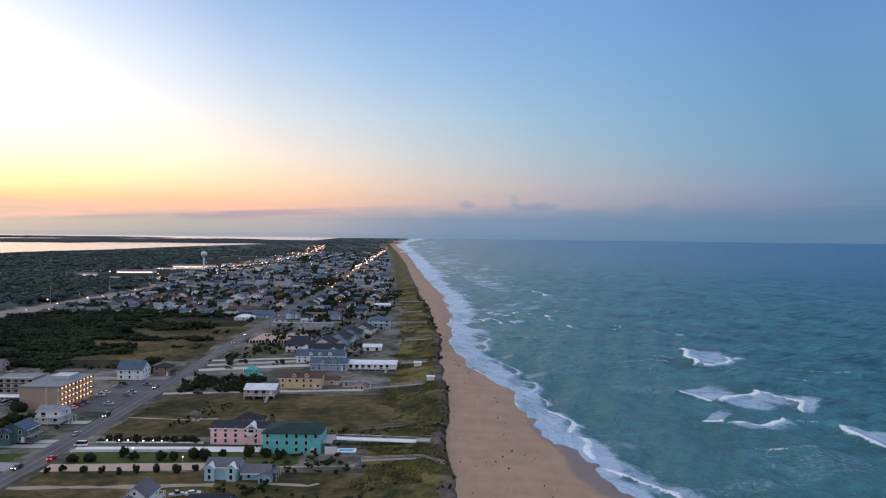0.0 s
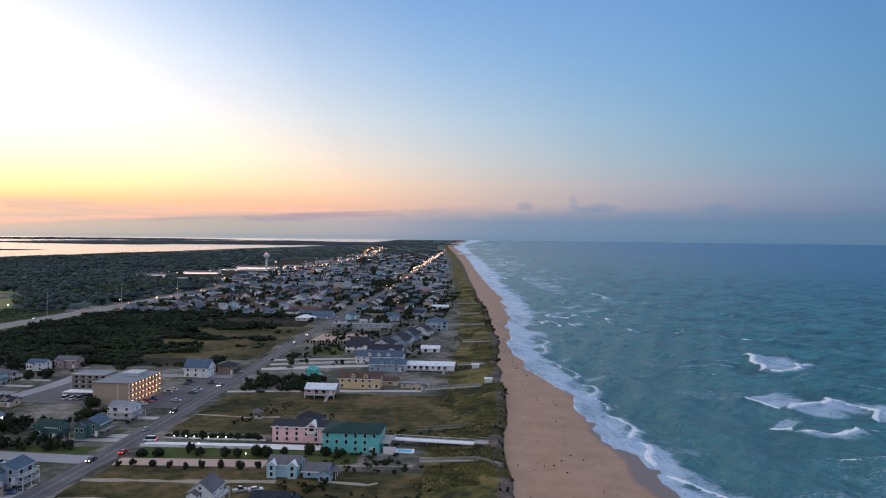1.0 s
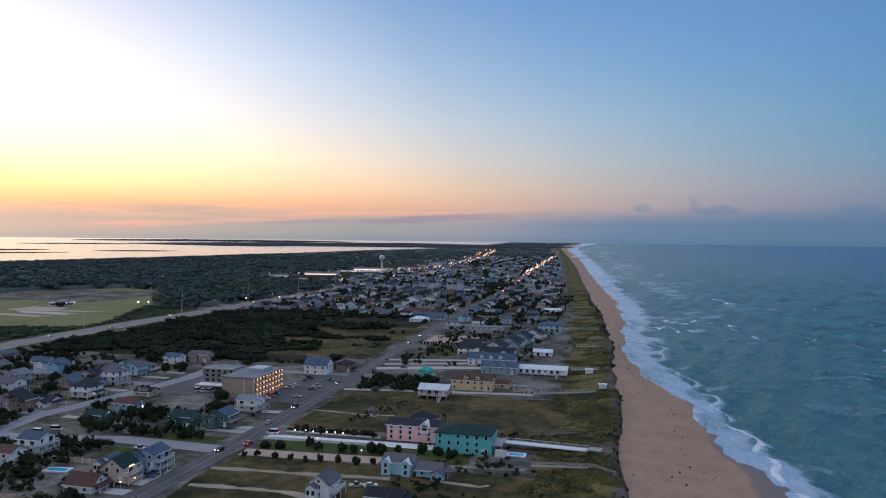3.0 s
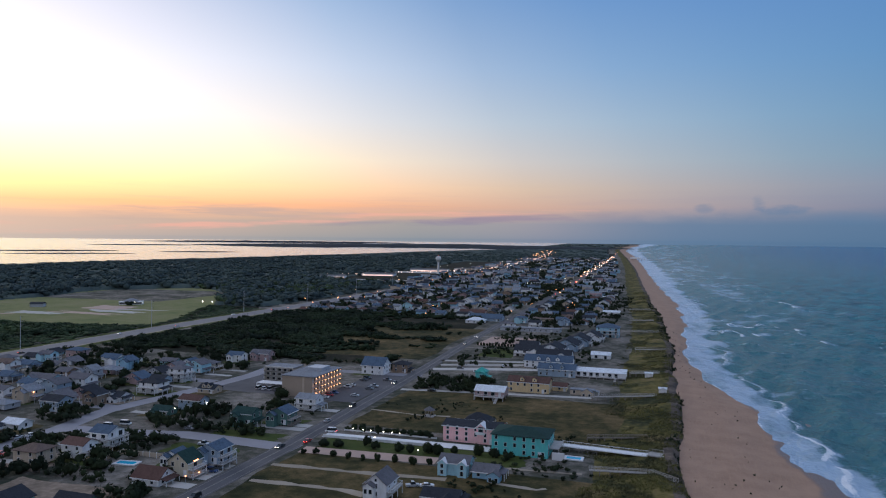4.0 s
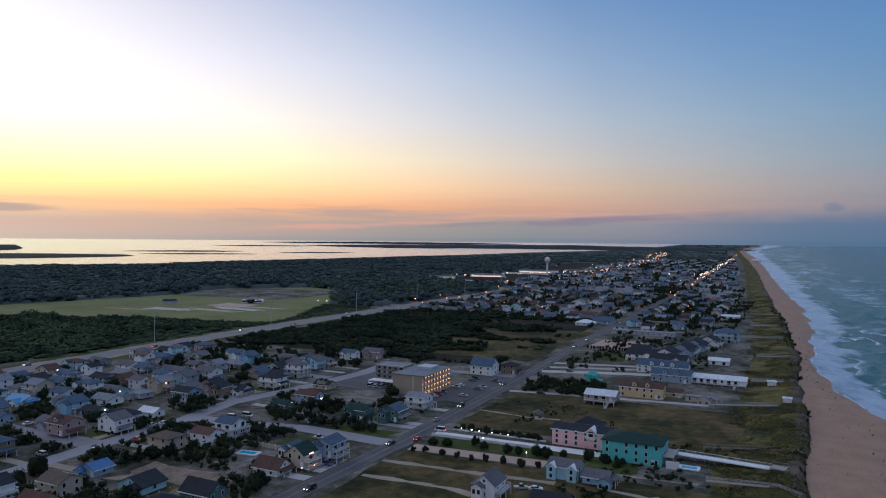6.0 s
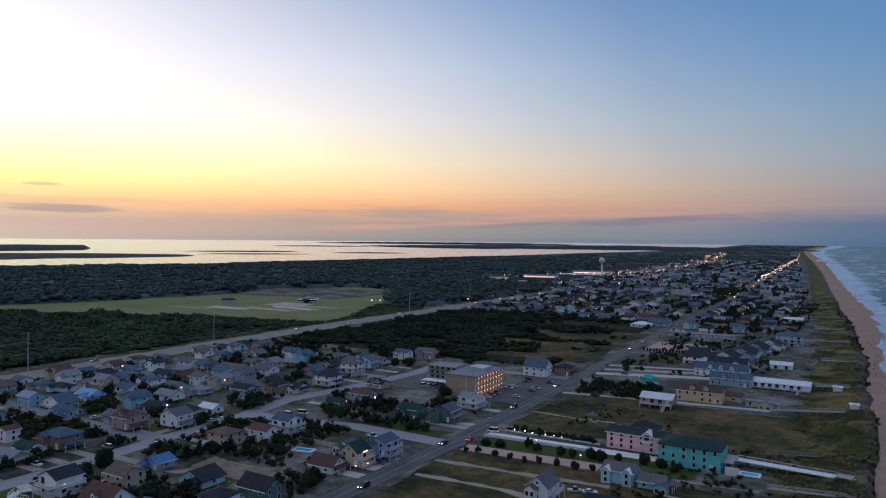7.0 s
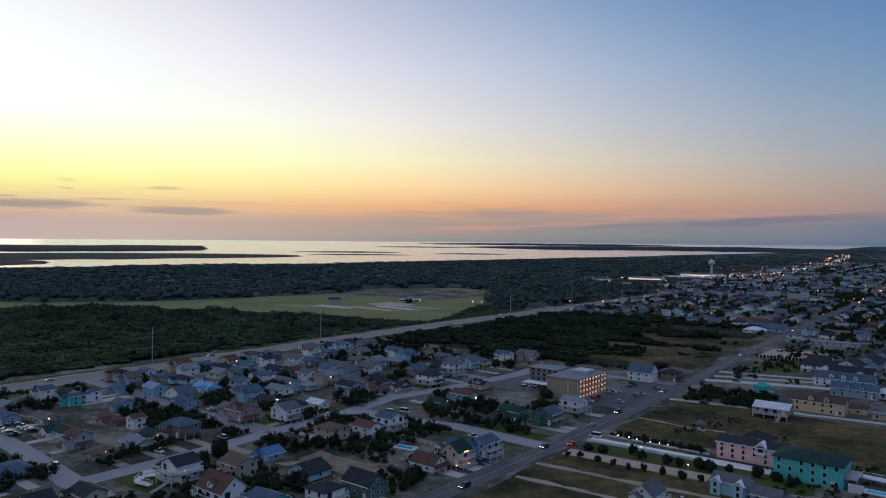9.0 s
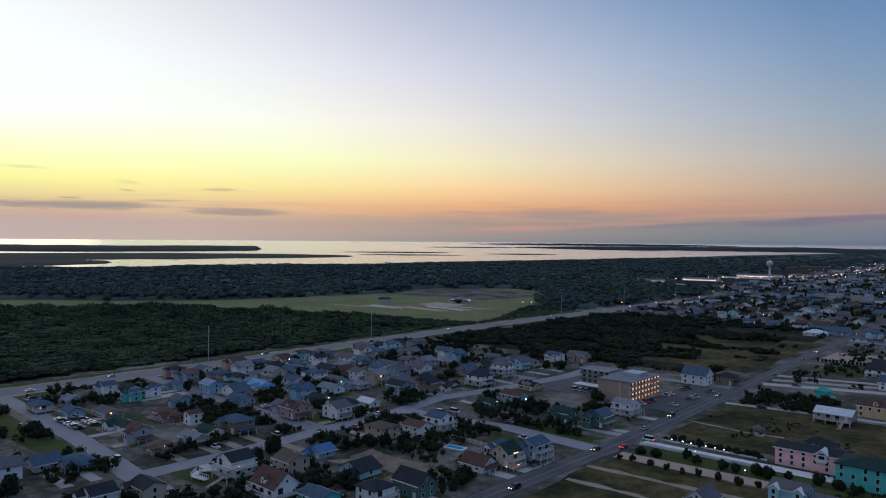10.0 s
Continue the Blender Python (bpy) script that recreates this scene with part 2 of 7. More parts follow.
STEEL = mottled("galvanised_steel", (0.42, 0.44, 0.46), 0.08, (0.5, 6.0), 0.45)
POOL = material("pool_water")[0]
surface(Nodes(POOL.node_tree), (0.03, 0.42, 0.62), 0.05)
BARK = mottled("bark", (0.09, 0.07, 0.05), 0.25, (2.0, 12.0), 0.95)
LAMPWARM = emitter("warm_lamp", (1.0, 0.38, 0.15), 6.0)
LAMPAMBER = emitter("amber_walkway_lamp", (1.0, 0.40, 0.16), 6.0)
LAMPWHITE = emitter("white_lamp", (1.0, 0.86, 0.70), 7.0)
LAMPROAD = emitter("pale_road_lamp", (1.0, 0.62, 0.48), 6.0)
LAMPRED = emitter("red_lamp", (1.0, 0.05, 0.04), 7.0)


def foliage(name, c, k=0.4, relief=0.5):
    m, n = material(name)
    g = n.add("ShaderNodeNewGeometry")
    big = n.noise(g.outputs["Position"], 0.035, 5.0, 0.6)
    fine = n.noise(g.outputs["Position"], 1.6, 4.0, 0.65)
    v = n.mix(n.span(big, 0.38, 0.62), shade(c, 1 - 1.3 * k), (c[0] * 1.4, c[1] * 1.25, c[2] * 0.95))
    v = n.mix(n.span(g.outputs["Random Per Island"], 0, 1, 0.0, 0.3), v, shade(c, 0.6))
    v = n.mix(n.span(fine, 0.40, 0.62, 0.4, 0.0), v, shade(c, 0.45))
    surface(n, v, 0.95, 0.0, fine, relief, 0.3, Specular_IOR_Level=0.15)
    return m


LEAF = foliage("dark_live_oak_leaves", (0.056, 0.090, 0.052), 0.5)
# distance haze put into the leaf colour: paler and bluer than LEAF
LEAF2 = foliage("far_leaves_haze_tinted", (0.060, 0.090, 0.096), 0.2, 0.15)
THICKET = foliage("low_thicket_leaves", (0.025, 0.043, 0.026), 0.5)
SHRUB = foliage("shrub_leaves", (0.024, 0.037, 0.021), 0.35)


def land(name, stops, scales, rough=0.95, strength=0.6, distance=0.15, tone=None):
    """Ground cover: patches of several growths over two scales."""
    m, n = material(name)
    g = n.add("ShaderNodeNewGeometry").outputs["Position"]
    a, b, f = n.noise(g, scales[0], 5.0, 0.6), n.noise(g, scales[1], 4.0, 0.6), n.noise(g, scales[2], 3.0, 0.7)
    v = n.ramp(n.math("ADD", n.math("MULTIPLY", a, 0.62), n.math("MULTIPLY", b, 0.38)), stops)
    v = n.mix(n.span(f, 0.35, 0.7, 0.0, 0.55), v, stops[0][1])
    surface(n, v, rough, 0.0, n.math("ADD", b, f), strength, distance, Specular_IOR_Level=0.1)
    return m


EARTH = land("coarse_grass_and_sandy_earth", [(0.38, (0.032, 0.039, 0.026)), (0.46, (0.080, 0.077, 0.060)), (0.52, (0.155, 0.138, 0.118)), (0.62, (0.285, 0.250, 0.220))], (0.035, 0.25, 1.6))
MEADOW = land("mown_meadow", [(0.34, (0.110, 0.132, 0.052)), (0.5, (0.185, 0.188, 0.078)), (0.66, (0.250, 0.210, 0.130))], (0.02, 0.12, 0.9), strength=0.3)
LAWN = land("green_lawn", [(0.36, (0.039, 0.059, 0.017)), (0.52, (0.069, 0.083, 0.023)), (0.66, (0.107, 0.102, 0.044))], (0.06, 0.4, 2.5), strength=0.3)
ROUGHGRASS = land("dry_vacant_lot_grass", [(0.38, (0.018, 0.022, 0.009)), (0.46, (0.050, 0.046, 0.018)), (0.53, (0.104, 0.077, 0.033)), (0.64, (0.200, 0.138, 0.068))], (0.032, 0.22, 1.6))
DUNEGRASS = land("dune_grass", [(0.40, (0.026, 0.030, 0.013)), (0.47, (0.078, 0.072, 0.026)), (0.54, (0.160, 0.130, 0.042)), (0.64, (0.235, 0.170, 0.082))], (0.06, 0.35, 1.4), strength=0.7, distance=0.3)
SCARP = land("grey_brown_dune_scarp", [(0.38, (0.050, 0.042, 0.036)), (0.5, (0.105, 0.086, 0.073)), (0.62, (0.19, 0.145, 0.115))], (0.12, 0.6, 2.0))
DIRT = land("trodden_sandy_dirt", [(0.36, (0.120, 0.095, 0.070)), (0.5, (0.240, 0.185, 0.140)), (0.64, (0.400, 0.310, 0.240))], (0.12, 0.5, 2.0))
SANDTRACK = mottled("sandy_track", (0.32, 0.27, 0.21), 0.15, (0.2, 3.0), 0.95)
# near-black base colour, laid wherever woods and thicket stand
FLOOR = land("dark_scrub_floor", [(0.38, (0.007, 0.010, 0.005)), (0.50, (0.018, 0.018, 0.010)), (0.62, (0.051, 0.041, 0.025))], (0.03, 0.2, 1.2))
MARSH = land("dark_marsh_growth", [(0.38, (0.018, 0.024, 0.030)), (0.5, (0.028, 0.034, 0.042)), (0.62, (0.040, 0.046, 0.050))], (0.01, 0.05, 0.3))

# ---- the lie of the land ----
SEA = -1.5


def vnoise(x, y, seed=0):
    """Smooth lattice noise, 0 to 1, on arrays."""
    x, y = np.asarray(x, float), np.asarray(y, float)
    i, j = np.floor(x).astype(np.int64), np.floor(y).astype(np.int64)
    u, v = x - i, y - j
    u, v = u * u * (3 - 2 * u), v * v * (3 - 2 * v)

    def h(a, b):
        n = (a * 374761393 + b * 668265263 + seed * 974711) & 0xFFFFFFFF
        n = ((n ^ (n >> 13)) * 1274126177) & 0xFFFFFFFF
        return ((n ^ (n >> 16)) & 0xFFFF) / 65535.0
    return (h(i, j) * (1 - u) + h(i + 1, j) * u) * (1 - v) + (h(i, j + 1) * (1 - u) + h(i + 1, j + 1) * u) * v


def fbm(x, y, octaves=4, seed=0):
    x, y = np.asarray(x, float), np.asarray(y, float)
    total, amp, norm = np.zeros(np.broadcast(x, y).shape), 1.0, 0.0
    for k in range(octaves):
        total += amp * vnoise(x * 2 ** k, y * 2 ** k, seed + k)
        norm, amp = norm + amp, amp * 0.5
    return total / norm


def ease(v, a, b):
    t = np.clip((np.asarray(v, float) - a) / (b - a), 0, 1)
    return t * t * (3 - 2 * t)


def lift(r):
    """The far land and sea rise a little, which stands in for the distance that lies beyond."""
    return 49.0 * (np.maximum(np.asarray(r, float) - 2500, 0) / 2400) ** 2


def dune_x(y):
    """The seaward foot of the dunes."""
    y = np.asarray(y, float)
    return np.interp(y, [-600, 194, 247, 320, 394, 503, 647, 860, 1127, 1796, 2908, 4000, 4400, 4900], [30, 4.6, 2.6, 1.6, 0.2, -2.6, -9.5, -27, -46, -92, -182, -292, -300, -215]) + 1.6 * (vnoise(y / 17, 0 * y, 3) - 0.5) * 2


def water_x(y):
    """The edge of the sea."""
    y = np.asarray(y, float)
    base = np.interp(y, [-600, 0, 199, 220, 254, 290, 318, 357, 394, 411, 439, 473, 577, 660, 739, 879, 1150, 1666, 2284, 3174, 3938, 4400, 4900], [90, 52, 42, 36.5, 35.5, 31.5, 29.5, 25.5, 15.5, 13, 8, 6, 5, 5.5, 3, -2.4, -25, -62, -103, -170, -258, -262, -190])
    return base + 1.5 * np.sin(y / 17.0 + 1.2) + 0.9 * np.sin(y / 7.3)


def dune_z(x, y):
    d = x - dune_x(y)
    hum = fbm(x / 9, y / 9, 4, 11)
    hill = 2.0 * ease(d, -24, -6) * (0.35 + 1.1 * hum) + 1.2 * ease(d, -30, -4) * (vnoise(x / 25, y / 25, 5) - 0.4)
    return np.maximum(hill, 0.0) * (1 - ease(d, -2.2, 1.2)) - 0.9 * ease(d, -1.0, 3.0) - 0.05


def beach_z(x, y):
    d, w = x - dune_x(y), np.maximum(water_x(y) - dune_x(y), 5)
    return 0.55 - 0.35 * ease(d, 0, 0.5 * w) - 1.7 * ease(d, 0.45 * w, 1.12 * w) - 2.0 * ease(d, w, 1.9 * w) + 0.22 * (fbm(x / 6, y / 11, 3, 21) - 0.5) * ease(d, 2, 8) * (1 - ease(d, 0.8 * w, w))


def ground_z(x, y):
    """The base sheet: level inland, going under the dunes, the beach and the sea."""
    d = x - (dune_x(y) - 25)
    return -1.2 * ease(d, 0, 4) - 6.0 * ease(d, 22, 58) + lift(np.hypot(x, y))


def sheet(name, verts, faces, mats, smooth=False, index=None):
    me = bpy.data.meshes.new(name)
    v, f = np.asarray(verts, np.float32), np.asarray(faces, np.int32)
    me.vertices.add(len(v))
    me.vertices.foreach_set("co", v.ravel())
    k = f.shape[1]
    me.loops.add(len(f) * k)
    me.loops.foreach_set("vertex_index", f.ravel())
    me.polygons.add(len(f))
    me.polygons.foreach_set("loop_start", np.arange(len(f), dtype=np.int32) * k)
    me.polygons.foreach_set("use_smooth", np.full(len(f), smooth))
    for m in mats:
        me.materials.append(m)
    if index is not None:
        me.polygons.foreach_set("material_index", np.asarray(index, np.int32))
    me.update(calc_edges=True)
    return me


def lattice(a, b, height, keep=None):
    """Vertices and quads over a grid of x and y arrays (2D)."""
    v = np.stack([a, b, height], -1).reshape(-1, 3)
    n, m = a.shape
    i = np.arange(n * m).reshape(n, m)
    f = np.stack([i[:-1, :-1], i[1:, :-1], i[1:, 1:], i[:-1, 1:]], -1).reshape(-1, 4)
    if keep is not None:
        f = f[(keep.ravel()[f]).any(1)]
        used = np.zeros(n * m, bool)
        used[f.ravel()] = True
        renum = np.cumsum(used) - 1
        v, f = v[used], renum[f]
        return v, f, used
    return v, f, None


def polar(az, radii):
    a, r = np.meshgrid(np.radians(az), radii, indexing="ij")
    return -np.sin(a) * r, np.cos(a) * r


def road_x(y):
    return float(np.interp(y, [-200, 100, 220, 320, 378, 510, 780, 1294, 2600, 3736, 4600], [-124, -124, -123, -126.3, -128.8, -135.8, -142, -164, -224, -280, -330]))


BYPASS_Y = [-400, 100, 210, 320, 470, 700, 870, 1400, 2600, 4000]
BYPASS_X = [-361, -361, -362, -369, -372, -366, -362, -372, -470, -640]


def bypass_x(y):
    return float(np.interp(y, BYPASS_Y, BYPASS_X))


# the base sheet of the ground, with a near-black base colour under the woods
az = np.r_[np.arange(-180, -36, 4.0), np.arange(-36, 80, 0.5), np.arange(80, 181, 4.0)]
rad = np.r_[0.5, 20, 40, 60 * 1.022 ** np.arange(203)]
gx, gy = polar(az, rad)
v, f, _ = lattice(gx, gy, ground_z(gx, gy))
mid = v[f].mean(1)
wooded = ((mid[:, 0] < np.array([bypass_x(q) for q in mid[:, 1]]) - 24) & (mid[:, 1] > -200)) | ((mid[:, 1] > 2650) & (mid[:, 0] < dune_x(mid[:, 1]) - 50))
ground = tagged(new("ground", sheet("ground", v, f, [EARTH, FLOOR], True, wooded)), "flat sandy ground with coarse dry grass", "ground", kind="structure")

# the beach
ys = np.r_[np.arange(-600, 140, 12), np.arange(140, 520, 1.6), np.arange(520, 1400, 6), np.arange(1400, 4700, 40)]
us = np.linspace(-0.06, 1.9, 60)
yy, uu = np.meshgrid(ys, us, indexing="ij")
xx = dune_x(yy) + uu * np.maximum(water_x(yy) - dune_x(yy), 5)
v, f, _ = lattice(xx, yy, beach_z(xx, yy) + lift(np.hypot(xx, yy)))
f = f[:, ::-1]
SAND, n = material("beach_sand")
g = n.add("ShaderNodeNewGeometry").outputs["Position"]
wet = n.span(n.math("ADD", n.add("ShaderNodeSeparateXYZ", i0=g).outputs[2], n.math("MULTIPLY", n.noise(g, 0.12, 3.0), 0.5)), -1.36, -1.16, 1.0, 0.0, True)
big, fine, tyre = n.noise(g, 0.09, 5.0, 0.6), n.noise(g, 2.5, 4.0, 0.7), n.noise(n.scaled(g, (1.1, 0.12, 1.0)), 1.0, 4.0)
c = n.mix(n.span(big, 0.35, 0.65), (0.275, 0.166, 0.108), (0.365, 0.228, 0.150))
c = n.mix(n.span(n.noise(g, 0.33, 6.0, 0.7), 0.56, 0.70, 0.0, 0.6), c, (0.25, 0.150, 0.098))
c = n.mix(n.span(tyre, 0.5, 0.68, 0.0, 0.5), c, (0.38, 0.23, 0.145))
c = n.mix(n.span(fine, 0.4, 0.7, 0.0, 0.35), c, (0.36, 0.215, 0.135))
c = n.mix(wet, c, (0.165, 0.105, 0.078))
surface(n, c, n.span(wet, 0, 1, 0.9, 0.42), 0.0, n.math("ADD", n.math("MULTIPLY", tyre, 0.6), n.math("MULTIPLY", fine, 1.6)), 0.6, 0.10)
beach = tagged(new("beach", sheet("beach", v, f, [SAND], True)), "pale tan sand beach with wheel ruts, wet at the edge", "beach", kind="structure")

# the dunes: hummocks with a scarp towards the sea
ys = np.r_[np.arange(-400, 150, 8), np.arange(150, 480, 1.0), np.arange(480, 1000, 3.5), np.arange(1000, 4600, 30)]
ds = np.r_[np.arange(-26, -8, 1.25), np.arange(-8, 3.1, 0.6)]
yy, dd = np.meshgrid(ys, ds, indexing="ij")
xx = dune_x(yy) + dd
v, f, _ = lattice(xx, yy, dune_z(xx, yy) + 0.06 + lift(np.hypot(xx, yy)))
edge_d = np.broadcast_to(dd, xx.shape).ravel()[f].mean(1) + 3.0 * (fbm(v[f].mean(1)[:, 0] / 3, v[f].mean(1)[:, 1] / 6, 3, 29) - 0.5)
dune = tagged(new("dune", sheet("dune", v, f[:, ::-1], [DUNEGRASS, SCARP], True, edge_d > -4.6)), "low sand dune overgrown with olive and yellow grass", "dune", kind="structure")


def tufts(name, xs, ys, zs, mat, height, label, category, seed=1, blades=5, spread=0.5):
    """Tufts of bent blades, joined."""
    rg = np.random.default_rng(seed)
    k = len(xs)
    a = rg.uniform(0, 2 * np.pi, (k, blades))
    s = rg.uniform(0.5, 1.0, (k, blades)) * height * rg.uniform(0.6, 1.5, (k, 1))
    bx = xs[:, None] + rg.normal(0, spread * 0.5, (k, blades))
    by = ys[:, None] + rg.normal(0, spread * 0.5, (k, blades))
    bz = np.repeat(zs[:, None], blades, 1) - 0.05
    w = 0.16 * height
    p0 = np.stack([bx - np.sin(a) * w, by + np.cos(a) * w, bz], -1)
    p1 = np.stack([bx + np.sin(a) * w, by - np.cos(a) * w, bz], -1)
    p2 = np.stack([bx + np.cos(a) * s * 0.55, by + np.sin(a) * s * 0.55, bz + s], -1)
    v = np.stack([p0, p1, p2], 2).reshape(-1, 3)
    f = np.arange(len(v)).reshape(-1, 3)
    return tagged(new(name, sheet(name, v, f, [mat])), label, category, kind="stuff")


TUFT, n = material("marram_blades")
g = n.add("ShaderNodeNewGeometry")
c = n.ramp(g.outputs["Random Per Island"], [(0.0, (0.035, 0.040, 0.014)), (0.5, (0.090, 0.092, 0.026)), (0.85, (0.17, 0.155, 0.040)), (1.0, (0.27, 0.22, 0.10))])
c = n.mix(n.span(n.noise(g.outputs["Position"], 0.075, 5.0, 0.6), 0.42, 0.58), n.mix(0.75, c, (0.020, 0.024, 0.010)), n.mix(0.35, c, (0.16, 0.15, 0.034)))
surface(n, c, 0.9)
rg = np.random.default_rng(4)
ty = 150 + 850 * rg.uniform(0, 1, 60000) ** 2.0
td = -30 + 29.5 * rg.uniform(0, 1, 60000) ** 0.8
tx = dune_x(ty) + td
ok = fbm(tx / 12, ty / 12, 3, 40) + 0.2 * (td / 30) > 0.40
tx, ty = tx[ok], ty[ok]
tufts("dune_grass", tx, ty, np.maximum(dune_z(tx, ty), 0), TUFT, 0.55, "olive and straw-coloured dune grass in tufts", "dune grass", 5)

# ---- the sea ----
BREAKERS = []


def breaker(x0, y0, x1, y1, back, power=1.0, swell=1.1):
    """A breaking crest from one end to the other, with foam trailing to seaward over back metres."""
    BREAKERS.append((x0, y0, x1, y1, back, power, swell))


# crests that stand off the beach
breaker(148, 468, 141, 410, 40, 1.0, 1.7)
breaker(141, 410, 182, 440, 10, 0.9, 1.2)
breaker(158, 552, 180, 534, 8, 0.9, 1.2)
breaker(105, 336, 120, 316, 42, 0.95, 0.9)
breaker(118, 318, 148, 345, 38, 0.95, 0.9)
breaker(146, 345, 153, 300, 16, 0.95, 1.2)
breaker(103, 288, 110, 282, 30, 0.85, 0.8)
breaker(110, 282, 138, 290, 16, 0.85, 0.5)
breaker(150, 281, 143, 230, 34, 1.0, 1.6)
breaker(43, 667, 82, 656, 9, 0.8, 0.9)
breaker(113, 936, 117, 850, 20, 0.8, 1.2)
breaker(117, 850, 165, 803, 30, 0.6, 0.6)
breaker(97, 425, 136, 427, 9, 0.55, 0.6)
breaker(60, 560, 90, 575, 10, 0.5, 0.6)
breaker(90, 1050, 130, 1020, 22, 0.6, 0.8)
breaker(60, 1250, 90, 1150, 26, 0.6, 0.9)
breaker(20, 1500, 60, 1450, 30, 0.6, 0.9)
breaker(55, 800, 85, 780, 12, 0.5, 0.6)
breaker(20, 1000, 50, 970, 14, 0.5, 0.6)
surf = random.Random(19)
for i in range(46):
    y0 = 520 + 2300 * surf.random() ** 1.3
    x0 = float(water_x(y0)) + 14 + 120 * surf.random() ** 1.4
    ln = surf.uniform(16, 40) * (1 + y0 / 1500)
    breaker(x0, y0, x0 + ln * surf.uniform(-0.15, 0.5), y0 - ln * surf.uniform(0.3, 0.9), surf.uniform(6, 16) * (1 + y0 / 1500), surf.uniform(0.5, 0.85), 0.7)
for i in range(34):
    y0 = 240 + 620 * surf.random() ** 1.2
    x0 = float(water_x(y0)) + 24 + 190 * surf.random()
    ln = surf.uniform(7, 20) * (1 + y0 / 900)
    breaker(x0, y0, x0 + ln, y0 + ln * surf.uniform(-0.35, 0.1), surf.uniform(3, 8), surf.uniform(0.4, 0.66), 0.6)
# the shore break
breaker(58, 176, 53, 226, 14, 0.8, 0.9)
breaker(51, 232, 46, 262, 10, 0.85, 0.9)
breaker(46, 262, 42, 304, 9, 0.8, 0.9)
breaker(42, 306, 36, 366, 8, 0.72, 0.8)
breaker(34, 372, 26, 430, 8, 0.7, 0.6)
breaker(22, 450, 16, 540, 10, 0.7, 0.6)
breaker(62, 120, 60, 178, 9, 0.9, 0.9)

az = np.r_[np.arange(-180, -36, 3.0), np.arange(-36, 6.01, 0.13)]
rad = np.r_[60, 80, 100, 120, 140, 150 * 1.0065 ** np.arange(539)]
rad[-1] = 4900
sx, sy = polar(az, rad)
off = sx - water_x(sy)
keep = off > -9
rr = np.hypot(sx, sy)
warp = 14 * (fbm(sx / 90, sy / 90, 3, 61) - 0.5)
swell = np.zeros_like(sx)
for length, heading, amp, sd in ((52, 6, 0.75, 5), (34, 12, 0.55, 1), (21, -14, 0.42, 2), (12.5, 25, 0.28, 3), (7.5, -30, 0.14, 4)):
    k, h = 2 * np.pi / length, np.radians(heading)
    ph = k * (sx * np.cos(h) + sy * np.sin(h) + warp)
    swell += amp * (np.abs(np.sin(ph / 2)) ** 1.4 * -2 + 1) * (0.35 + 1.3 * fbm(sx / 45 + sd * 9, sy / 60, 3, 70 + sd))
swell += 0.9 * (fbm(sx / 11, sy / 9, 3, 83) - 0.5) + 0.3 * (fbm(sx / 3.2, sy / 4.5, 3, 81) - 0.5)
calm = ease(off, -4, 26) * (1 - 0.75 * ease(rr, 900, 2600))
height = SEA + swell * calm
lips = 0.62 * np.exp(-((off - 1.0 - 2.5 * (vnoise(sy / 9, 0 * sy, 44) - 0.5)) / 0.6) ** 2)
wash = 10 + 9 * vnoise(sy / 26, 0 * sy, 92) + sy / 90
foam = 0.85 * (1 - ease(off, 0.75 * wash, 1.25 * wash)) * (0.62 + 0.5 * fbm(sx / 8, sy / 14, 3, 90)) + 0.5 * (1 - ease(off, 10, 45)) * ease(fbm(sx / 10, sy / 24, 3, 95), 0.46, 0.70)
foam += 0.46 * (1 - ease(off, 60, 330)) * ease(fbm(sx / 30, sy / 14, 4, 97), 0.52, 0.74)
foam += 0.5 * ease(sy, 450, 1100) * (1 - ease(off, 30 + sy / 20, 90 + sy / 9)) * ease(fbm(sx / 26, sy / 120, 3, 98), 0.40, 0.66)
for x0, y0, x1, y1, back, power, crest in BREAKERS:
    dx, dy = x1 - x0, y1 - y0
    ln = math.hypot(dx, dy)
    ux, uy = dx / ln, dy / ln
    px, py = -uy, ux
    if px < 0 or (abs(px) < 0.5 and py < 0):
        px, py = -px, -py                       # to seaward
    al = (sx - x0) * ux + (sy - y0) * uy
    ac = (sx - x0) * px + (sy - y0) * py + 2.6 * np.sin(al / 7 + x0) + 5 * (vnoise(al / 12, 0 * al, int(abs(x0))) - 0.5) - ln * 0.10 * np.sin(np.clip(al / ln, 0, 1) * np.pi)
    along = ease(al, -0.06 * ln, 0.12 * ln) * (1 - ease(al, 0.85 * ln, 1.06 * ln))
    height += crest * along * np.exp(-(np.where(ac < 0, ac / 1.3, ac / 4.5)) ** 2) * 0.8
    lip = np.exp(-(np.where(ac < 0.6, (ac - 0.6) / 0.9, (ac - 0.6) / 2.0)) ** 2)
    lips = np.maximum(lips, power * along * lip * (1.2 if power > 0.72 else 0.75))
    trail = 0.95 * ease(ac, -0.8, 0.6) * (1 - ease(ac, 0.25 * back, back)) * (0.45 + fbm(sx / 6, sy / 6, 3, 99))
    foam = np.maximum(foam, power * along * np.maximum(0.9 * lip, trail))
v, f, used = lattice(sx, sy, height + lift(rr), keep)
me = sheet("sea", v, f, [], True)
at = me.attributes.new("foam", "FLOAT", "POINT")
at.data.foreach_set("value", np.clip(foam.ravel()[used], 0, 1.5).astype(np.float32))
at = me.attributes.new("lip", "FLOAT", "POINT")
at.data.foreach_set("value", np.clip(lips.ravel()[used], 0, 1.5).astype(np.float32))
at = me.attributes.new("offshore", "FLOAT", "POINT")
at.data.foreach_set("value", off.ravel()[used].astype(np.float32))
WATER, n = material("sea_water")
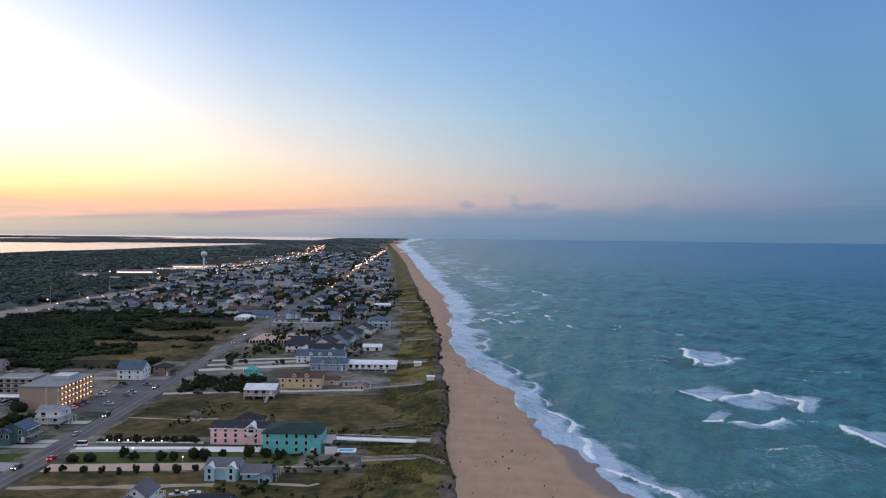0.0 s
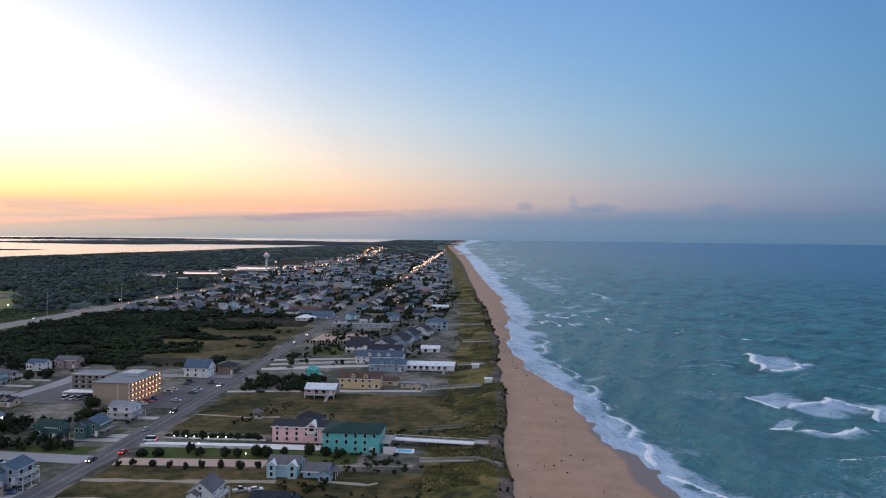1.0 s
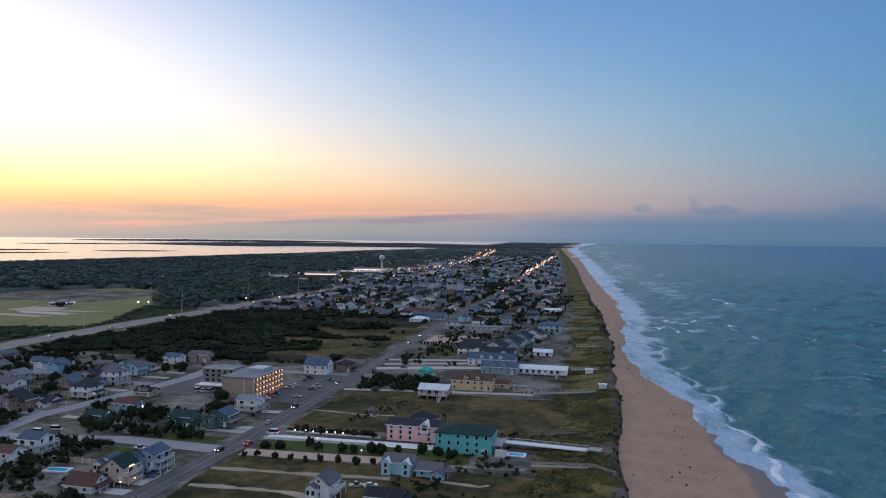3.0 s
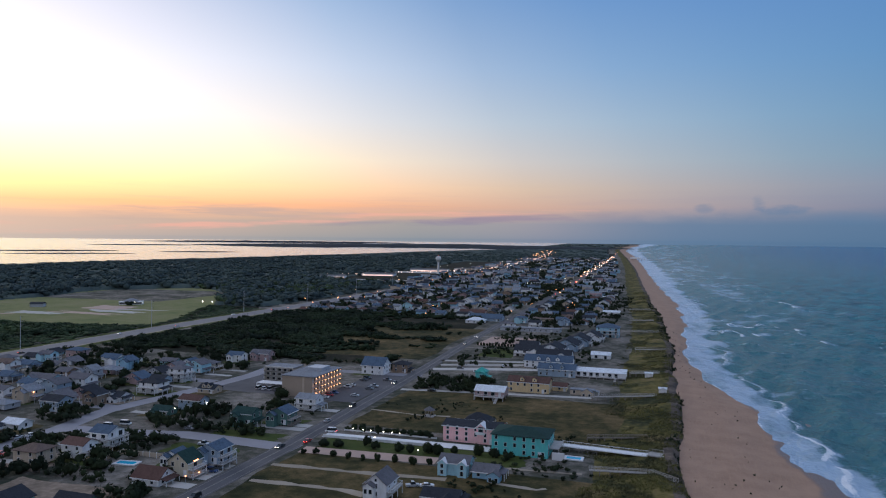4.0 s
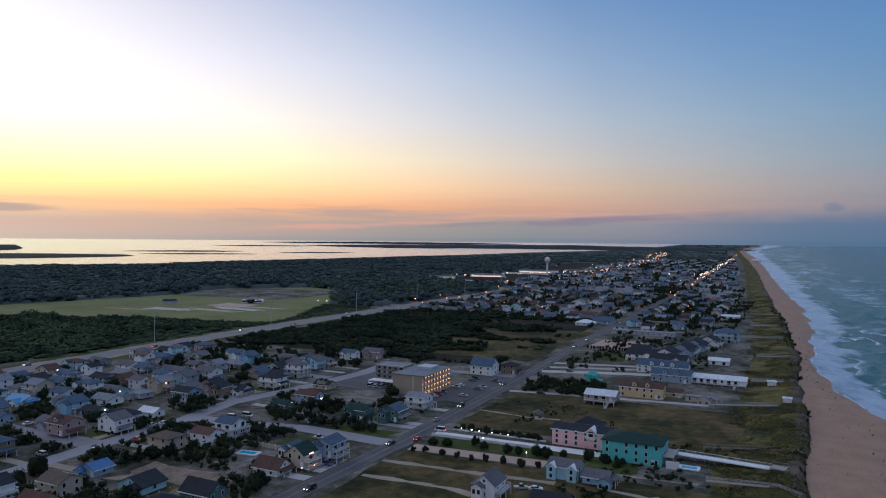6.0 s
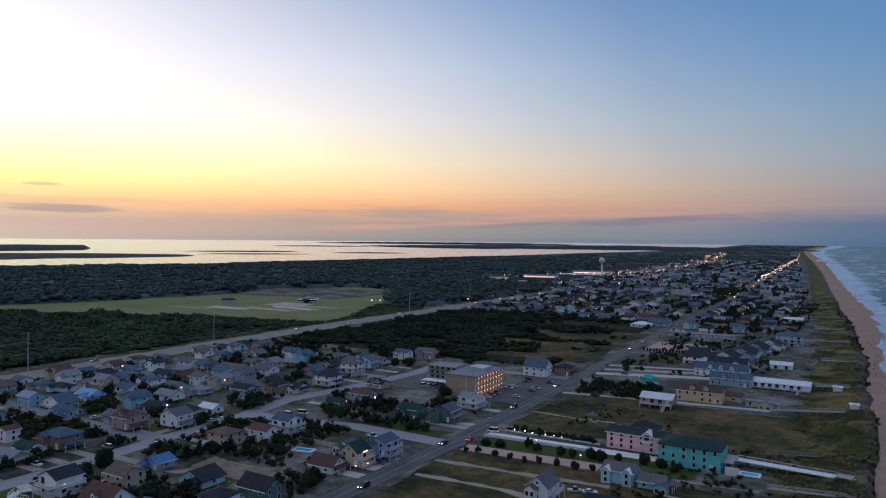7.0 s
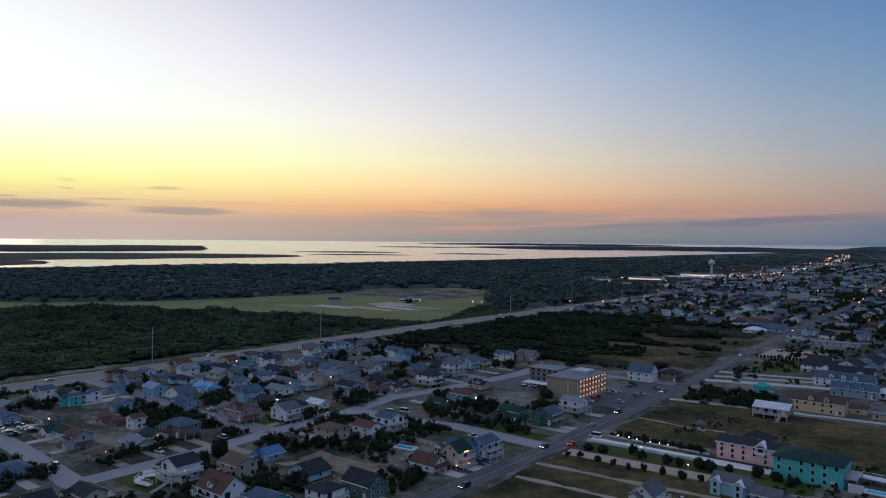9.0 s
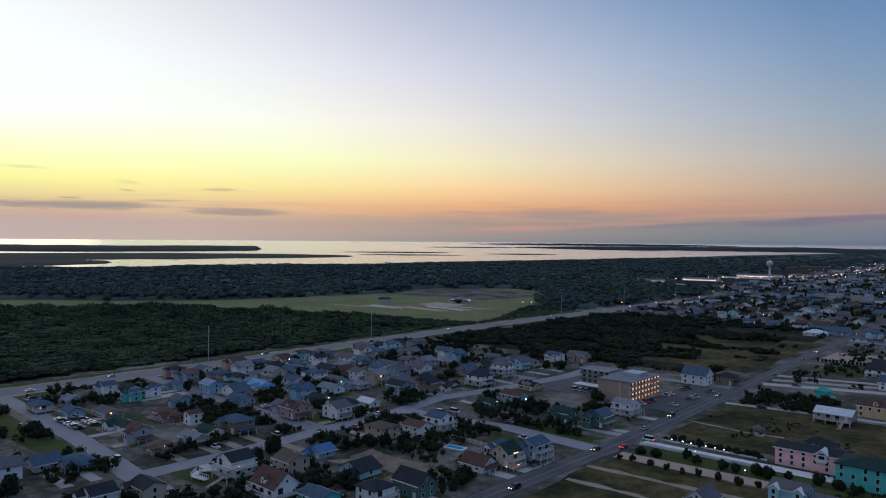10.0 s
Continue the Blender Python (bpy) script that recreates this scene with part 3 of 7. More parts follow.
g = n.add("ShaderNodeNewGeometry").outputs["Position"]
a = n.add("ShaderNodeAttribute")
a.attribute_name = "foam"
l = n.add("ShaderNodeAttribute")
l.attribute_name = "lip"
o = n.add("ShaderNodeAttribute")
o.attribute_name = "offshore"
lace = n.add("ShaderNodeTexVoronoi", {}, Scale=0.42)
n.tree.links.new(n.add("ShaderNodeVectorMath", {"operation": "ADD"}, i0=g, i1=n.add("ShaderNodeTexNoise", {}, Vector=g, Scale=0.35, Detail=3.0).outputs[1]).outputs[0], lace.inputs["Vector"])
fiz = n.noise(g, 0.9, 5.0, 0.7)
grain = n.math("ADD", n.math("MULTIPLY", lace.outputs["Distance"], 0.20), n.math("MULTIPLY", fiz, 0.9))
froth = n.span(n.math("ADD", n.math("MULTIPLY", a.outputs["Fac"], 0.85), n.math("SUBTRACT", grain, 0.58)), 0.28, 0.62, smooth=True)
# light and dark of the wave streaks, put into the base colour by stretched noise
deep = n.mix(n.span(n.math("ADD", n.math("MULTIPLY", n.noise(n.scaled(g, (0.03, 0.02, 0.03)), 1.0, 6.0, 0.6), 0.42), n.math("MULTIPLY", n.noise(n.scaled(g, (0.06, 0.15, 0.1)), 1.0, 6.0, 0.7), 0.58)), 0.39, 0.62), (0.003, 0.044, 0.068), (0.042, 0.225, 0.265))
tint = n.mix(n.span(o.outputs["Fac"], 10, 220, 0.25, 1.0, True), (0.060, 0.170, 0.190), deep)
tint = n.mix(n.span(o.outputs["Fac"], 100, 1100, smooth=True), tint, (0.010, 0.104, 0.215))
chop = n.math("ADD", n.noise(n.scaled(g, (0.45, 0.30, 0.4)), 1.0, 5.0, 0.62), n.math("MULTIPLY", n.noise(n.scaled(g, (0.13, 0.09, 0.1)), 1.0, 4.0), 2.0))
froth = n.math("MULTIPLY", froth, n.span(a.outputs["Fac"], 0.45, 1.0, 0.40, 0.85))
white = n.span(n.math("ADD", l.outputs["Fac"], n.math("MULTIPLY", n.math("SUBTRACT", fiz, 0.5), 2.4)), 0.34, 0.70, smooth=True)
c = n.mix(froth, tint, (0.43, 0.56, 0.72))
froth = n.math("MULTIPLY", white, 0.95)
c = n.mix(froth, c, (0.78, 0.82, 0.86))
surface(n, c, n.span(froth, 0, 1, 0.22, 0.85), 0.0, chop, 1.0, 2.0, IOR=1.33, Specular_IOR_Level=0.13)
me.materials.append(WATER)
tagged(new("sea", me), "green-blue sea with wind chop and breaking white crests", "sea", kind="structure")

# ---- the sound behind the spit ----
STILL, n = material("still_sound_water")
g = n.add("ShaderNodeNewGeometry").outputs["Position"]
surface(n, (0.39, 0.36, 0.47), 0.16, 0.9, n.noise(n.scaled(g, (0.25, 0.25, 0.25)), 1.0, 4.0), 0.6, 0.7)
az = np.arange(4, 150, 1.0)
SHORE_AZ = [4, 8, 12, 20, 24.4, 29, 31.3, 36, 42.8, 48.9, 55, 61, 67, 72, 80, 150]
SHORE_R = [4890, 4880, 4000, 3460, 3080, 2850, 2670, 2440, 2170, 1960, 1960, 1880, 1790, 1850, 2050, 2000]
near = np.interp(az, SHORE_AZ, SHORE_R)
a, s = np.meshgrid(np.radians(az), np.linspace(0, 1, 60), indexing="ij")
r = near[:, None] + (4890 - near[:, None]) * s
v, f, _ = lattice(-np.sin(a) * r, np.cos(a) * r, lift(r) + 0.35)
tagged(new("sound_water", sheet("sound_water", v, f, [STILL], True)), "still bright water of the sound at dusk", "water", kind="structure")


# ---- roads, paving and plots, each laid on the ground ----
def strip(name, pts, width, mat, z=0.05, label="", category="road", step=8.0, kind="structure", wobble=0.0):
    """A ribbon along a line of points, with thickness."""
    p = np.array(pts, float)
    seg = np.r_[0, np.cumsum(np.hypot(*np.diff(p, axis=0).T))]
    s = np.linspace(0, seg[-1], max(2, int(seg[-1] / step) + 1))
    x, y = np.interp(s, seg, p[:, 0]), np.interp(s, seg, p[:, 1])
    tx, ty = np.gradient(x, s), np.gradient(y, s)
    ln = np.hypot(tx, ty)
    nx, ny = -ty / ln, tx / ln
    wl = width / 2 + wobble * (vnoise(s / 5, s * 0, 7) - 0.5)
    wr = width / 2 + wobble * (vnoise(s / 5, s * 0 + 9, 8) - 0.5)
    v = []
    for q, zz in ((wl, z), (-wr, z), (wl, -0.3), (-wr, -0.3)):
        hx, hy = x + nx * q, y + ny * q
        v.append(np.stack([hx, hy, lift(np.hypot(hx, hy)) + zz], -1))
    k = len(s)
    i = np.arange(k - 1)
    q = lambda a, b: np.stack([a * k + i, b * k + i, b * k + i + 1, a * k + i + 1], -1)
    me = sheet(name, np.concatenate(v), np.concatenate([q(0, 1), q(2, 0), q(1, 3)]), [mat])
    return tagged(new(name, me), label or name.replace("_", " "), category, kind=kind)


def plot(name, x0, x1, y0, y1, mat, z=0.03, label="", category="ground", rag=0.0, seed=0):
    """A patch of ground; its border wanders by rag metres."""
    n = 28
    t = np.linspace(0, 1, n, endpoint=False)
    bx = np.r_[x0 + (x1 - x0) * t, x1 + 0 * t, x1 + (x0 - x1) * t, x0 + 0 * t]
    by = np.r_[y0 + 0 * t, y0 + (y1 - y0) * t, y1 + 0 * t, y1 + (y0 - y1) * t]
    cx, cy = (x0 + x1) / 2, (y0 + y1) / 2
    if rag:
        s = np.arange(4 * n)
        k = 1 + rag * (fbm(np.cos(s * 2 * np.pi / (4 * n)) * 2.2 + seed * 3.1, np.sin(s * 2 * np.pi / (4 * n)) * 2.2, 3, 33 + seed) - 0.6) * 2 / min(x1 - x0, y1 - y0)
        bx, by = cx + (bx - cx) * k, cy + (by - cy) * k
    top = np.stack([bx, by, lift(np.hypot(bx, by)) + z], -1)
    low = top - (0, 0, z + 0.2)
    mid = np.array([[cx, cy, float(lift(math.hypot(cx, cy))) + z]])
    m = 4 * n
    i = np.arange(m)
    j = (i + 1) % m
    me = sheet(name, np.concatenate([top, low, mid]), np.concatenate([np.stack([i, j, 0 * i + 2 * m], -1), np.stack([i, i + m, j], -1), np.stack([j, i + m, j + m], -1)]), [mat])
    return tagged(new(name, me), label or name.replace("_", " "), category, kind="structure")


RY = [-200, 0, 100, 160, 220, 260, 320, 378, 440, 510, 640, 780, 1000, 1294, 1800, 2600, 3736, 4600]
strip("beach_road", [(road_x(y), y) for y in RY], 7.6, ASPHALT, 0.06, "grey two-lane asphalt beach road with worn edges", "road")
strip("road_line", [(road_x(y) - 0.15, y) for y in RY[:12]], 0.16, LINEPAINT, 0.075, "faded yellow centre line on the beach road", "road marking")
strip("road_line", [(road_x(y) + 0.15, y) for y in RY[:12]], 0.16, LINEPAINT, 0.075, "faded yellow centre line on the beach road", "road marking")
strip("road_line", [(road_x(y) + 3.0, y) for y in RY[:12]], 0.14, LINEPAINT, 0.075, "faded white edge line on the beach road", "road marking")
strip("road_line", [(road_x(y) - 3.0, y) for y in RY[:12]], 0.14, LINEPAINT, 0.075, "faded white edge line on the beach road", "road marking")
BY = [-400, -100, 100, 210, 265, 320, 400, 470, 580, 700, 870, 1100, 1400, 2000, 2600, 4000]
strip("road_shoulder", [(bypass_x(y), y) for y in BY], 23, SANDTRACK, 0.03, "sandy grass shoulder of the highway", "road shoulder", wobble=3)
strip("bypass_road", [(bypass_x(y), y) for y in BY], 17.5, HIGHWAY, 0.06, "wide grey five-lane highway", "road")
for dx in (-3.6, 3.6, -0.0):
    strip("road_line", [(bypass_x(y) + dx, y) for y in BY[:8]], 0.2, LINEPAINT, 0.075, "pale lane line on the highway", "road marking")
strip("side_street", [(-352, 103), (-311, 103), (-256, 100), (-209, 96), (-120, 92)], 7.5, ROADWORN, 0.05, "worn grey residential street", "road")
strip("side_street", [(-208, 92), (-208, 130), (-210, 165), (-211, 205), (-216, 235), (-208, 280), (-204, 320), (-206, 345), (-206, 352)], 7.8, ROADWORN, 0.052, "worn grey residential street", "road", step=3)
strip("side_street", [(-212, 208), (-182, 212), (-164, 216), (-148, 215.5), (-119, 214)], 8.0, ROADWORN, 0.054, "worn grey residential street", "road", step=3)
strip("side_street", [(-206, 345), (-123, 349)], 7.0, ROADWORN, 0.054, "worn grey residential street", "road")
for y in (165, 240, 300):
    strip("side_street", [(-352, y + 4), (-211, y)], 7.0, ROADWORN, 0.048, "worn grey residential street", "road")

# plots between the beach road and the dunes
plot("vacant_lot", -117, -17, 249, 318, ROUGHGRASS, 0.03, "vacant lot of dry brown grass", "grass", 3, 1)
plot("lawn", -116, -44, 216, 231, LAWN, 0.035, "green lawn beside the paved lanes", "lawn", 1.5, 2)
plot("vacant_lot", -117, -16, 150, 212, ROUGHGRASS, 0.03, "vacant lot of dry brown grass", "grass", 3, 3)
strip("paved_lane", [(-118, 232.6), (-78, 234.4), (-57, 235.0)], 5.6, WHITEPAINT, 0.07, "pale concrete driveway to the pink house", "driveway")
strip("paved_lane", [(-117, 214), (-71, 217)], 7.0, BUFF, 0.07, "buff paved lane lined with shrubs", "driveway")
strip("sand_track", [(-118, 197), (-85, 198.5), (-63, 201)], 2.6, SANDTRACK, 0.045, "bare sandy track across the lot", "track", 3, wobble=1.6)
strip("sand_track", [(-116, 182), (-88, 183), (-80, 181)], 2.6, SANDTRACK, 0.045, "bare sandy track across the lot", "track", 3, wobble=1.6)
strip("sand_track", [(-118, 274), (-96, 271), (-84, 273)], 1.4, SANDTRACK, 0.045, "narrow sandy path through the lot", "track", 3, wobble=1.0)
strip("paved_lane", [(-121, 315), (-81, 321), (-35, 327)], 3.6, CONCRETE, 0.06, "pale concrete driveway", "driveway")
strip("paved_lane", [(-124, 370), (-84, 384), (-50, 392)], 7, CONCRETE, 0.06, "pale concrete parking court", "driveway")
strip("paved_lane", [(-124, 384), (-84, 398), (-66, 404)], 5, CONCRETE, 0.06, "pale concrete parking court", "driveway")

# the hotel's parking and the airfield meadow
plot("parking_lot", -148, -130, 282, 345, ASPHALT, 0.045, "grey asphalt parking lot beside the hotel", "parking lot")
plot("parking_lot", -203, -170, 285, 342, ASPHALT, 0.044, "grey asphalt parking lot behind the hotel", "parking lot")
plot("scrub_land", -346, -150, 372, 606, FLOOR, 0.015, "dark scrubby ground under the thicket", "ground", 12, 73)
plot("open_field", -235, -140, 395, 545, ROUGHGRASS, 0.025, "open field of dry grass and sand", "grass", 10, 4)
MEADOW_Y = [150, 300, 340, 400, 440, 470, 530, 590, 654, 750, 830]
MEADOW_NEAR = [-800, -692, -660, -590, -470, -392, -404, -434, -459, -508, -590]
MEADOW_FAR = [-1010, -850, -790, -750, -735, -718, -695, -690, -690, -695, -640]
ay = np.linspace(150, 830, 60)
xn = np.interp(ay, MEADOW_Y, MEADOW_NEAR) + 3 * np.sin(ay / 23)
xf = np.interp(ay, MEADOW_Y, MEADOW_FAR) + 7 * np.sin(ay / 31)
ax, ayy = np.stack([xn, xf], 1), np.stack([ay, ay], 1)
v, f, _ = lattice(ax, ayy, 0 * ax + 0.05)
tagged(new("airfield_meadow", sheet("airfield_meadow", v, f, [MEADOW])), "broad mown green meadow of a small airfield", "meadow", kind="structure")
for k, (ax0, ax1, ay0, ay1) in enumerate(((-575, -515, 500, 518), (-540, -470, 518, 530), (-520, -462, 536, 552), (-545, -500, 555, 590), (-500, -455, 560, 570), (-610, -560, 488, 494))):
    plot("runway_apron", ax0, ax1, ay0, ay1, (CONCRETE, BUFF)[k % 2], 0.08 + 0.004 * k, "bare pale patch of old apron on the meadow", "runway", 9, 74 + k)
plot("mown_strip", -690, -520, 640, 790, EARTH, 0.07, "pale dry strip across the meadow", "grass", 12, 70)


# ---- kinds of things ----
def thing(name, x, y, z=0.0, turn=0.0, label="", category="", group=""):
    ob = new(name)
    ob.empty_display_size = 0.5
    ob.matrix_basis = pose(x, y, z + float(lift(math.hypot(x, y))), 0, 0, turn)
    return tagged(ob, label, category, group)


def link(name, me, parent, m=None, label=""):
    ob = new(name, me)
    ob.parent = parent
    if m is not None:
        ob.matrix_basis = m
    return tagged(ob, label)


def part(name, bm, mats, parent, label="", m=None, smooth=False):
    me = bpy.data.meshes.new(name)
    bm.normal_update()
    bm.to_mesh(me)
    bm.free()
    for mt in mats if isinstance(mats, (list, tuple)) else [mats]:
        me.materials.append(mt)
    if smooth:
        me.polygons.foreach_set("use_smooth", [True] * len(me.polygons))
    return link(name, me, parent, m, label)


def box(bm, x0, x1, y0, y1, z0, z1, slot=0):
    v = [bm.verts.new((x, y, z)) for z in (z0, z1) for x, y in ((x0, y0), (x1, y0), (x1, y1), (x0, y1))]
    for f in ((3, 2, 1, 0), (4, 5, 6, 7), (0, 1, 5, 4), (1, 2, 6, 5), (2, 3, 7, 6), (3, 0, 4, 7)):
        bm.faces.new([v[i] for i in f]).material_index = slot
    return v


def poly(bm, pts, slot=0):
    fc = bm.faces.new([bm.verts.new(p) for p in pts])
    fc.material_index = slot
    return fc


def boxes(*rows):
    bm = bmesh.new()
    for r in rows:
        box(bm, *r)
    return bm


def tube(bm, x, y, z0, z1, r0, r1, n=8, slot=0):
    a = [2 * math.pi * i / n for i in range(n)]
    lo = [bm.verts.new((x + r0 * math.cos(t), y + r0 * math.sin(t), z0)) for t in a]
    hi = [bm.verts.new((x + r1 * math.cos(t), y + r1 * math.sin(t), z1)) for t in a]
    for i in range(n):
        bm.faces.new((lo[i], lo[(i + 1) % n], hi[(i + 1) % n], hi[i])).material_index = slot
    bm.faces.new(lo[::-1]).material_index = slot
    bm.faces.new(hi).material_index = slot


def mesh_of(name, bm, *mats):
    me = bpy.data.meshes.new(name)
    bm.normal_update()
    bm.to_mesh(me)
    bm.free()
    for m in mats:
        me.materials.append(m)
    return me


# shared pieces: they look towards -y, origin at their centre on the wall
def recessed(bm, w, h, border, d0, d1):
    """A flat casing with its middle set back; returns the set-back face."""
    X, Z = w / 2 + border, h / 2 + border
    def ring(x, z, y):
        return [bm.verts.new(p) for p in ((-x, y, -z), (x, y, -z), (x, y, z), (-x, y, z))]
    rows = [ring(X, Z, .03), ring(X, Z, d0), ring(w / 2, h / 2, d0), ring(w / 2, h / 2, d1)]
    for a, b in zip(rows, rows[1:]):
        for i in range(4):
            bm.faces.new((a[i], a[(i + 1) % 4], b[(i + 1) % 4], b[i]))
    return bm.faces.new(rows[-1])


def window_frame_mesh(w, h):
    bm = bmesh.new()
    recessed(bm, w, h, .08, -.08, -.02)
    return mesh_of("window", bm, TRIM)


def pane_mesh(w, h, m):
    return mesh_of("pane", boxes((-w / 2, w / 2, -.045, .02, -h / 2, h / 2)), m)


WINDOWS = {k: (window_frame_mesh(*s), pane_mesh(*s, GLASSY), pane_mesh(*s, LITPANE)) for k, s in {"w": (0.85, 1.2), "d": (1.6, 1.8), "s": (0.6, 0.7)}.items()}
DOOR = mesh_of("door", boxes((-.5, .5, -.09, .02, -1.05, 1.05), (-.6, -.5, -.12, .02, -1.05, 1.15), (.5, .6, -.12, .02, -1.05, 1.15), (-.6, .6, -.12, .02, 1.05, 1.15)), TRIM)
GARAGE = mesh_of("garage_door", boxes(*[(-1.3, 1.3, -.08, .02, -1.05 + .52 * i, -.57 + .52 * i) for i in range(4)]), TRIM)
PILING = mesh_of("piling", boxes((-.14, .14, -.14, .14, 0, 1)), WOOD)
POST = mesh_of("deck_post", boxes((-.09, .09, -.09, .09, 0, 1)), WOOD)
WPOST = mesh_of("deck_post", boxes((-.10, .10, -.10, .10, 0, 1)), TRIM)
HROT = {"s": 0, "e": 90, "n": 180, "w": 270}


def wall_point(side, w, d, u, z):
    """A place on one wall: u runs along it, 0 at its middle."""
    x, y = {"s": (u, -d / 2), "e": (w / 2, u), "n": (-u, d / 2), "w": (-w / 2, -u)}[side]
    return pose(x, y, z, 0, 0, HROT[side])


def whole_window(w, h, m):
    bm = bmesh.new()
    recessed(bm, w, h, .08, -.08, -.03).material_index = 1
    return mesh_of("window", bm, TRIM, m)


WHOLE = {k: (whole_window(*s, GLASSY), whole_window(*s, LITPANE)) for k, s in {"w": (0.85, 1.2), "d": (1.6, 1.8), "s": (0.6, 0.7)}.items()}


def put_window(house, kind, m, lit=False, deep=True):
    fr, pane, glow = WINDOWS[kind]
    if not deep:
        link("window", WHOLE[kind][1 if lit else 0], house, m)
        return
    wdw = link("window", fr, house, m)
    link("pane", glow if lit else pane, wdw, None, "lit window pane" if lit else "")


def gable_roof(bm, w, d, z, h, over=0.5, ridge="x", th=0.16):
    """Two sloping slabs that meet at a ridge."""
    if ridge == "y":
        w, d = d, w
    L, D = w / 2 + over, d / 2 + over
    drop = h * over / (d / 2)
    tr = (lambda p: p) if ridge == "x" else (lambda p: (-p[1], p[0], p[2]))
    for s in (-1, 1):
        q = [(-L, s * D, z - drop), (L, s * D, z - drop), (L, 0, z + h), (-L, 0, z + h)]
        lo, hi = [bm.verts.new(tr(p)) for p in q], [bm.verts.new(tr((p[0], p[1], p[2] + th))) for p in q]
        fs = [hi, lo[::-1]] + [[lo[i], lo[(i + 1) % 4], hi[(i + 1) % 4], hi[i]] for i in range(4)]
        for fc in fs:
            bm.faces.new(fc if s < 0 else fc[::-1])


def hip_roof(bm, w, d, z, h, over=0.5, th=0.16):
    W_, D_ = w / 2 + over, d / 2 + over
    r = max(W_ - D_, 0.0), max(D_ - W_, 0.0)
    ring = [(-W_, -D_), (W_, -D_), (W_, D_), (-W_, D_)]
    lo = [bm.verts.new((*p, z - 0.1)) for p in ring]
    hi = [bm.verts.new((*p, z - 0.1 + th)) for p in ring]
    a, b = (bm.verts.new((-r[0], -r[1], z + h)), bm.verts.new((r[0] or 0.01, r[1], z + h)))
    bm.faces.new(lo[::-1])
    for i in range(4):
        bm.faces.new((lo[i], lo[(i + 1) % 4], hi[(i + 1) % 4], hi[i]))
    if W_ >= D_:
        for q in ((hi[0], hi[1], b, a), (hi[1], hi[2], b), (hi[2], hi[3], a, b), (hi[3], hi[0], a)):
            bm.faces.new(q)
    else:
        for q in ((hi[0], hi[1], a), (hi[1], hi[2], b, a), (hi[2], hi[3], b), (hi[3], hi[0], a, b)):
            bm.faces.new(q)


def body_mesh(bm, w, d, z0, z1, rise=0.0, ridge="x"):
    """The walls, with gable ends where the roof has them."""
    X, Y = w / 2, d / 2
    if rise and ridge == "x":
        prof = [(-Y, z0), (Y, z0), (Y, z1), (0, z1 + rise), (-Y, z1)]
        ends = [[bm.verts.new((x, y, z)) for y, z in prof] for x in (-X, X)]
    elif rise:
        prof = [(-X, z0), (X, z0), (X, z1), (0, z1 + rise), (-X, z1)]
        ends = [[bm.verts.new((x, y, z)) for x, z in prof] for y in (Y, -Y)]
    else:
        box(bm, -X, X, -Y, Y, z0, z1)
        return
    a, b = ends
    bm.faces.new(a[::-1])
    bm.faces.new(b)
    for i in range(5):
        bm.faces.new((a[i], a[(i + 1) % 5], b[(i + 1) % 5], b[i]))


def railing(bm, pts, z, h=1.0, gap=0.45, closed=False):
    """Top and bottom rails with balusters, along a line of corners."""
    for (x0, y0), (x1, y1) in zip(pts, pts[1:]):
        ln = math.hypot(x1 - x0, y1 - y0)
        if ln < 0.05:
            continue
        ux, uy = (x1 - x0) / ln, (y1 - y0) / ln
        def bar(a, b, zz0, zz1, t):
            q = [(x0 + ux * s - uy * k, y0 + uy * s + ux * k) for s, k in ((a, -t), (b, -t), (b, t), (a, t))]
            v = [bm.verts.new((*p, zz)) for zz in (zz0, zz1) for p in q]
            for fc in ((3, 2, 1, 0), (4, 5, 6, 7), (0, 1, 5, 4), (1, 2, 6, 5), (2, 3, 7, 6), (3, 0, 4, 7)):
                bm.faces.new([v[i] for i in fc])
        bar(0, ln, z + h - 0.09, z + h, 0.06)
        bar(0, ln, z + 0.12, z + 0.2, 0.04)
        k = max(1, int(ln / gap))
        for i in range(k + 1):
            s = ln * i / k
            bar(s - 0.03, s + 0.03, z, z + h - 0.05, 0.03)


def stair(bm, x0, y0, z0, x1, y1, z1, width):
    """Open steps from a low place to a high one."""
    n = max(3, int(abs(z1 - z0) / 0.19))
    ln = math.hypot(x1 - x0, y1 - y0)
    ux, uy = (x1 - x0) / ln, (y1 - y0) / ln
    for i in range(n):
        s0, s1, zz = ln * i / n, ln * (i + 1) / n, z0 + (z1 - z0) * (i + 1) / n
        q = [(x0 + ux * s - uy * k, y0 + uy * s + ux * k) for s, k in ((s0, -width / 2), (s1, -width / 2), (s1, width / 2), (s0, width / 2))]
        v = [bm.verts.new((*p, h)) for h in (zz - 0.16, zz) for p in q]
        for fc in ((3, 2, 1, 0), (4, 5, 6, 7), (0, 1, 5, 4), (1, 2, 6, 5), (2, 3, 7, 6), (3, 0, 4, 7)):
            bm.faces.new([v[j] for j in fc])


HOUSES = []


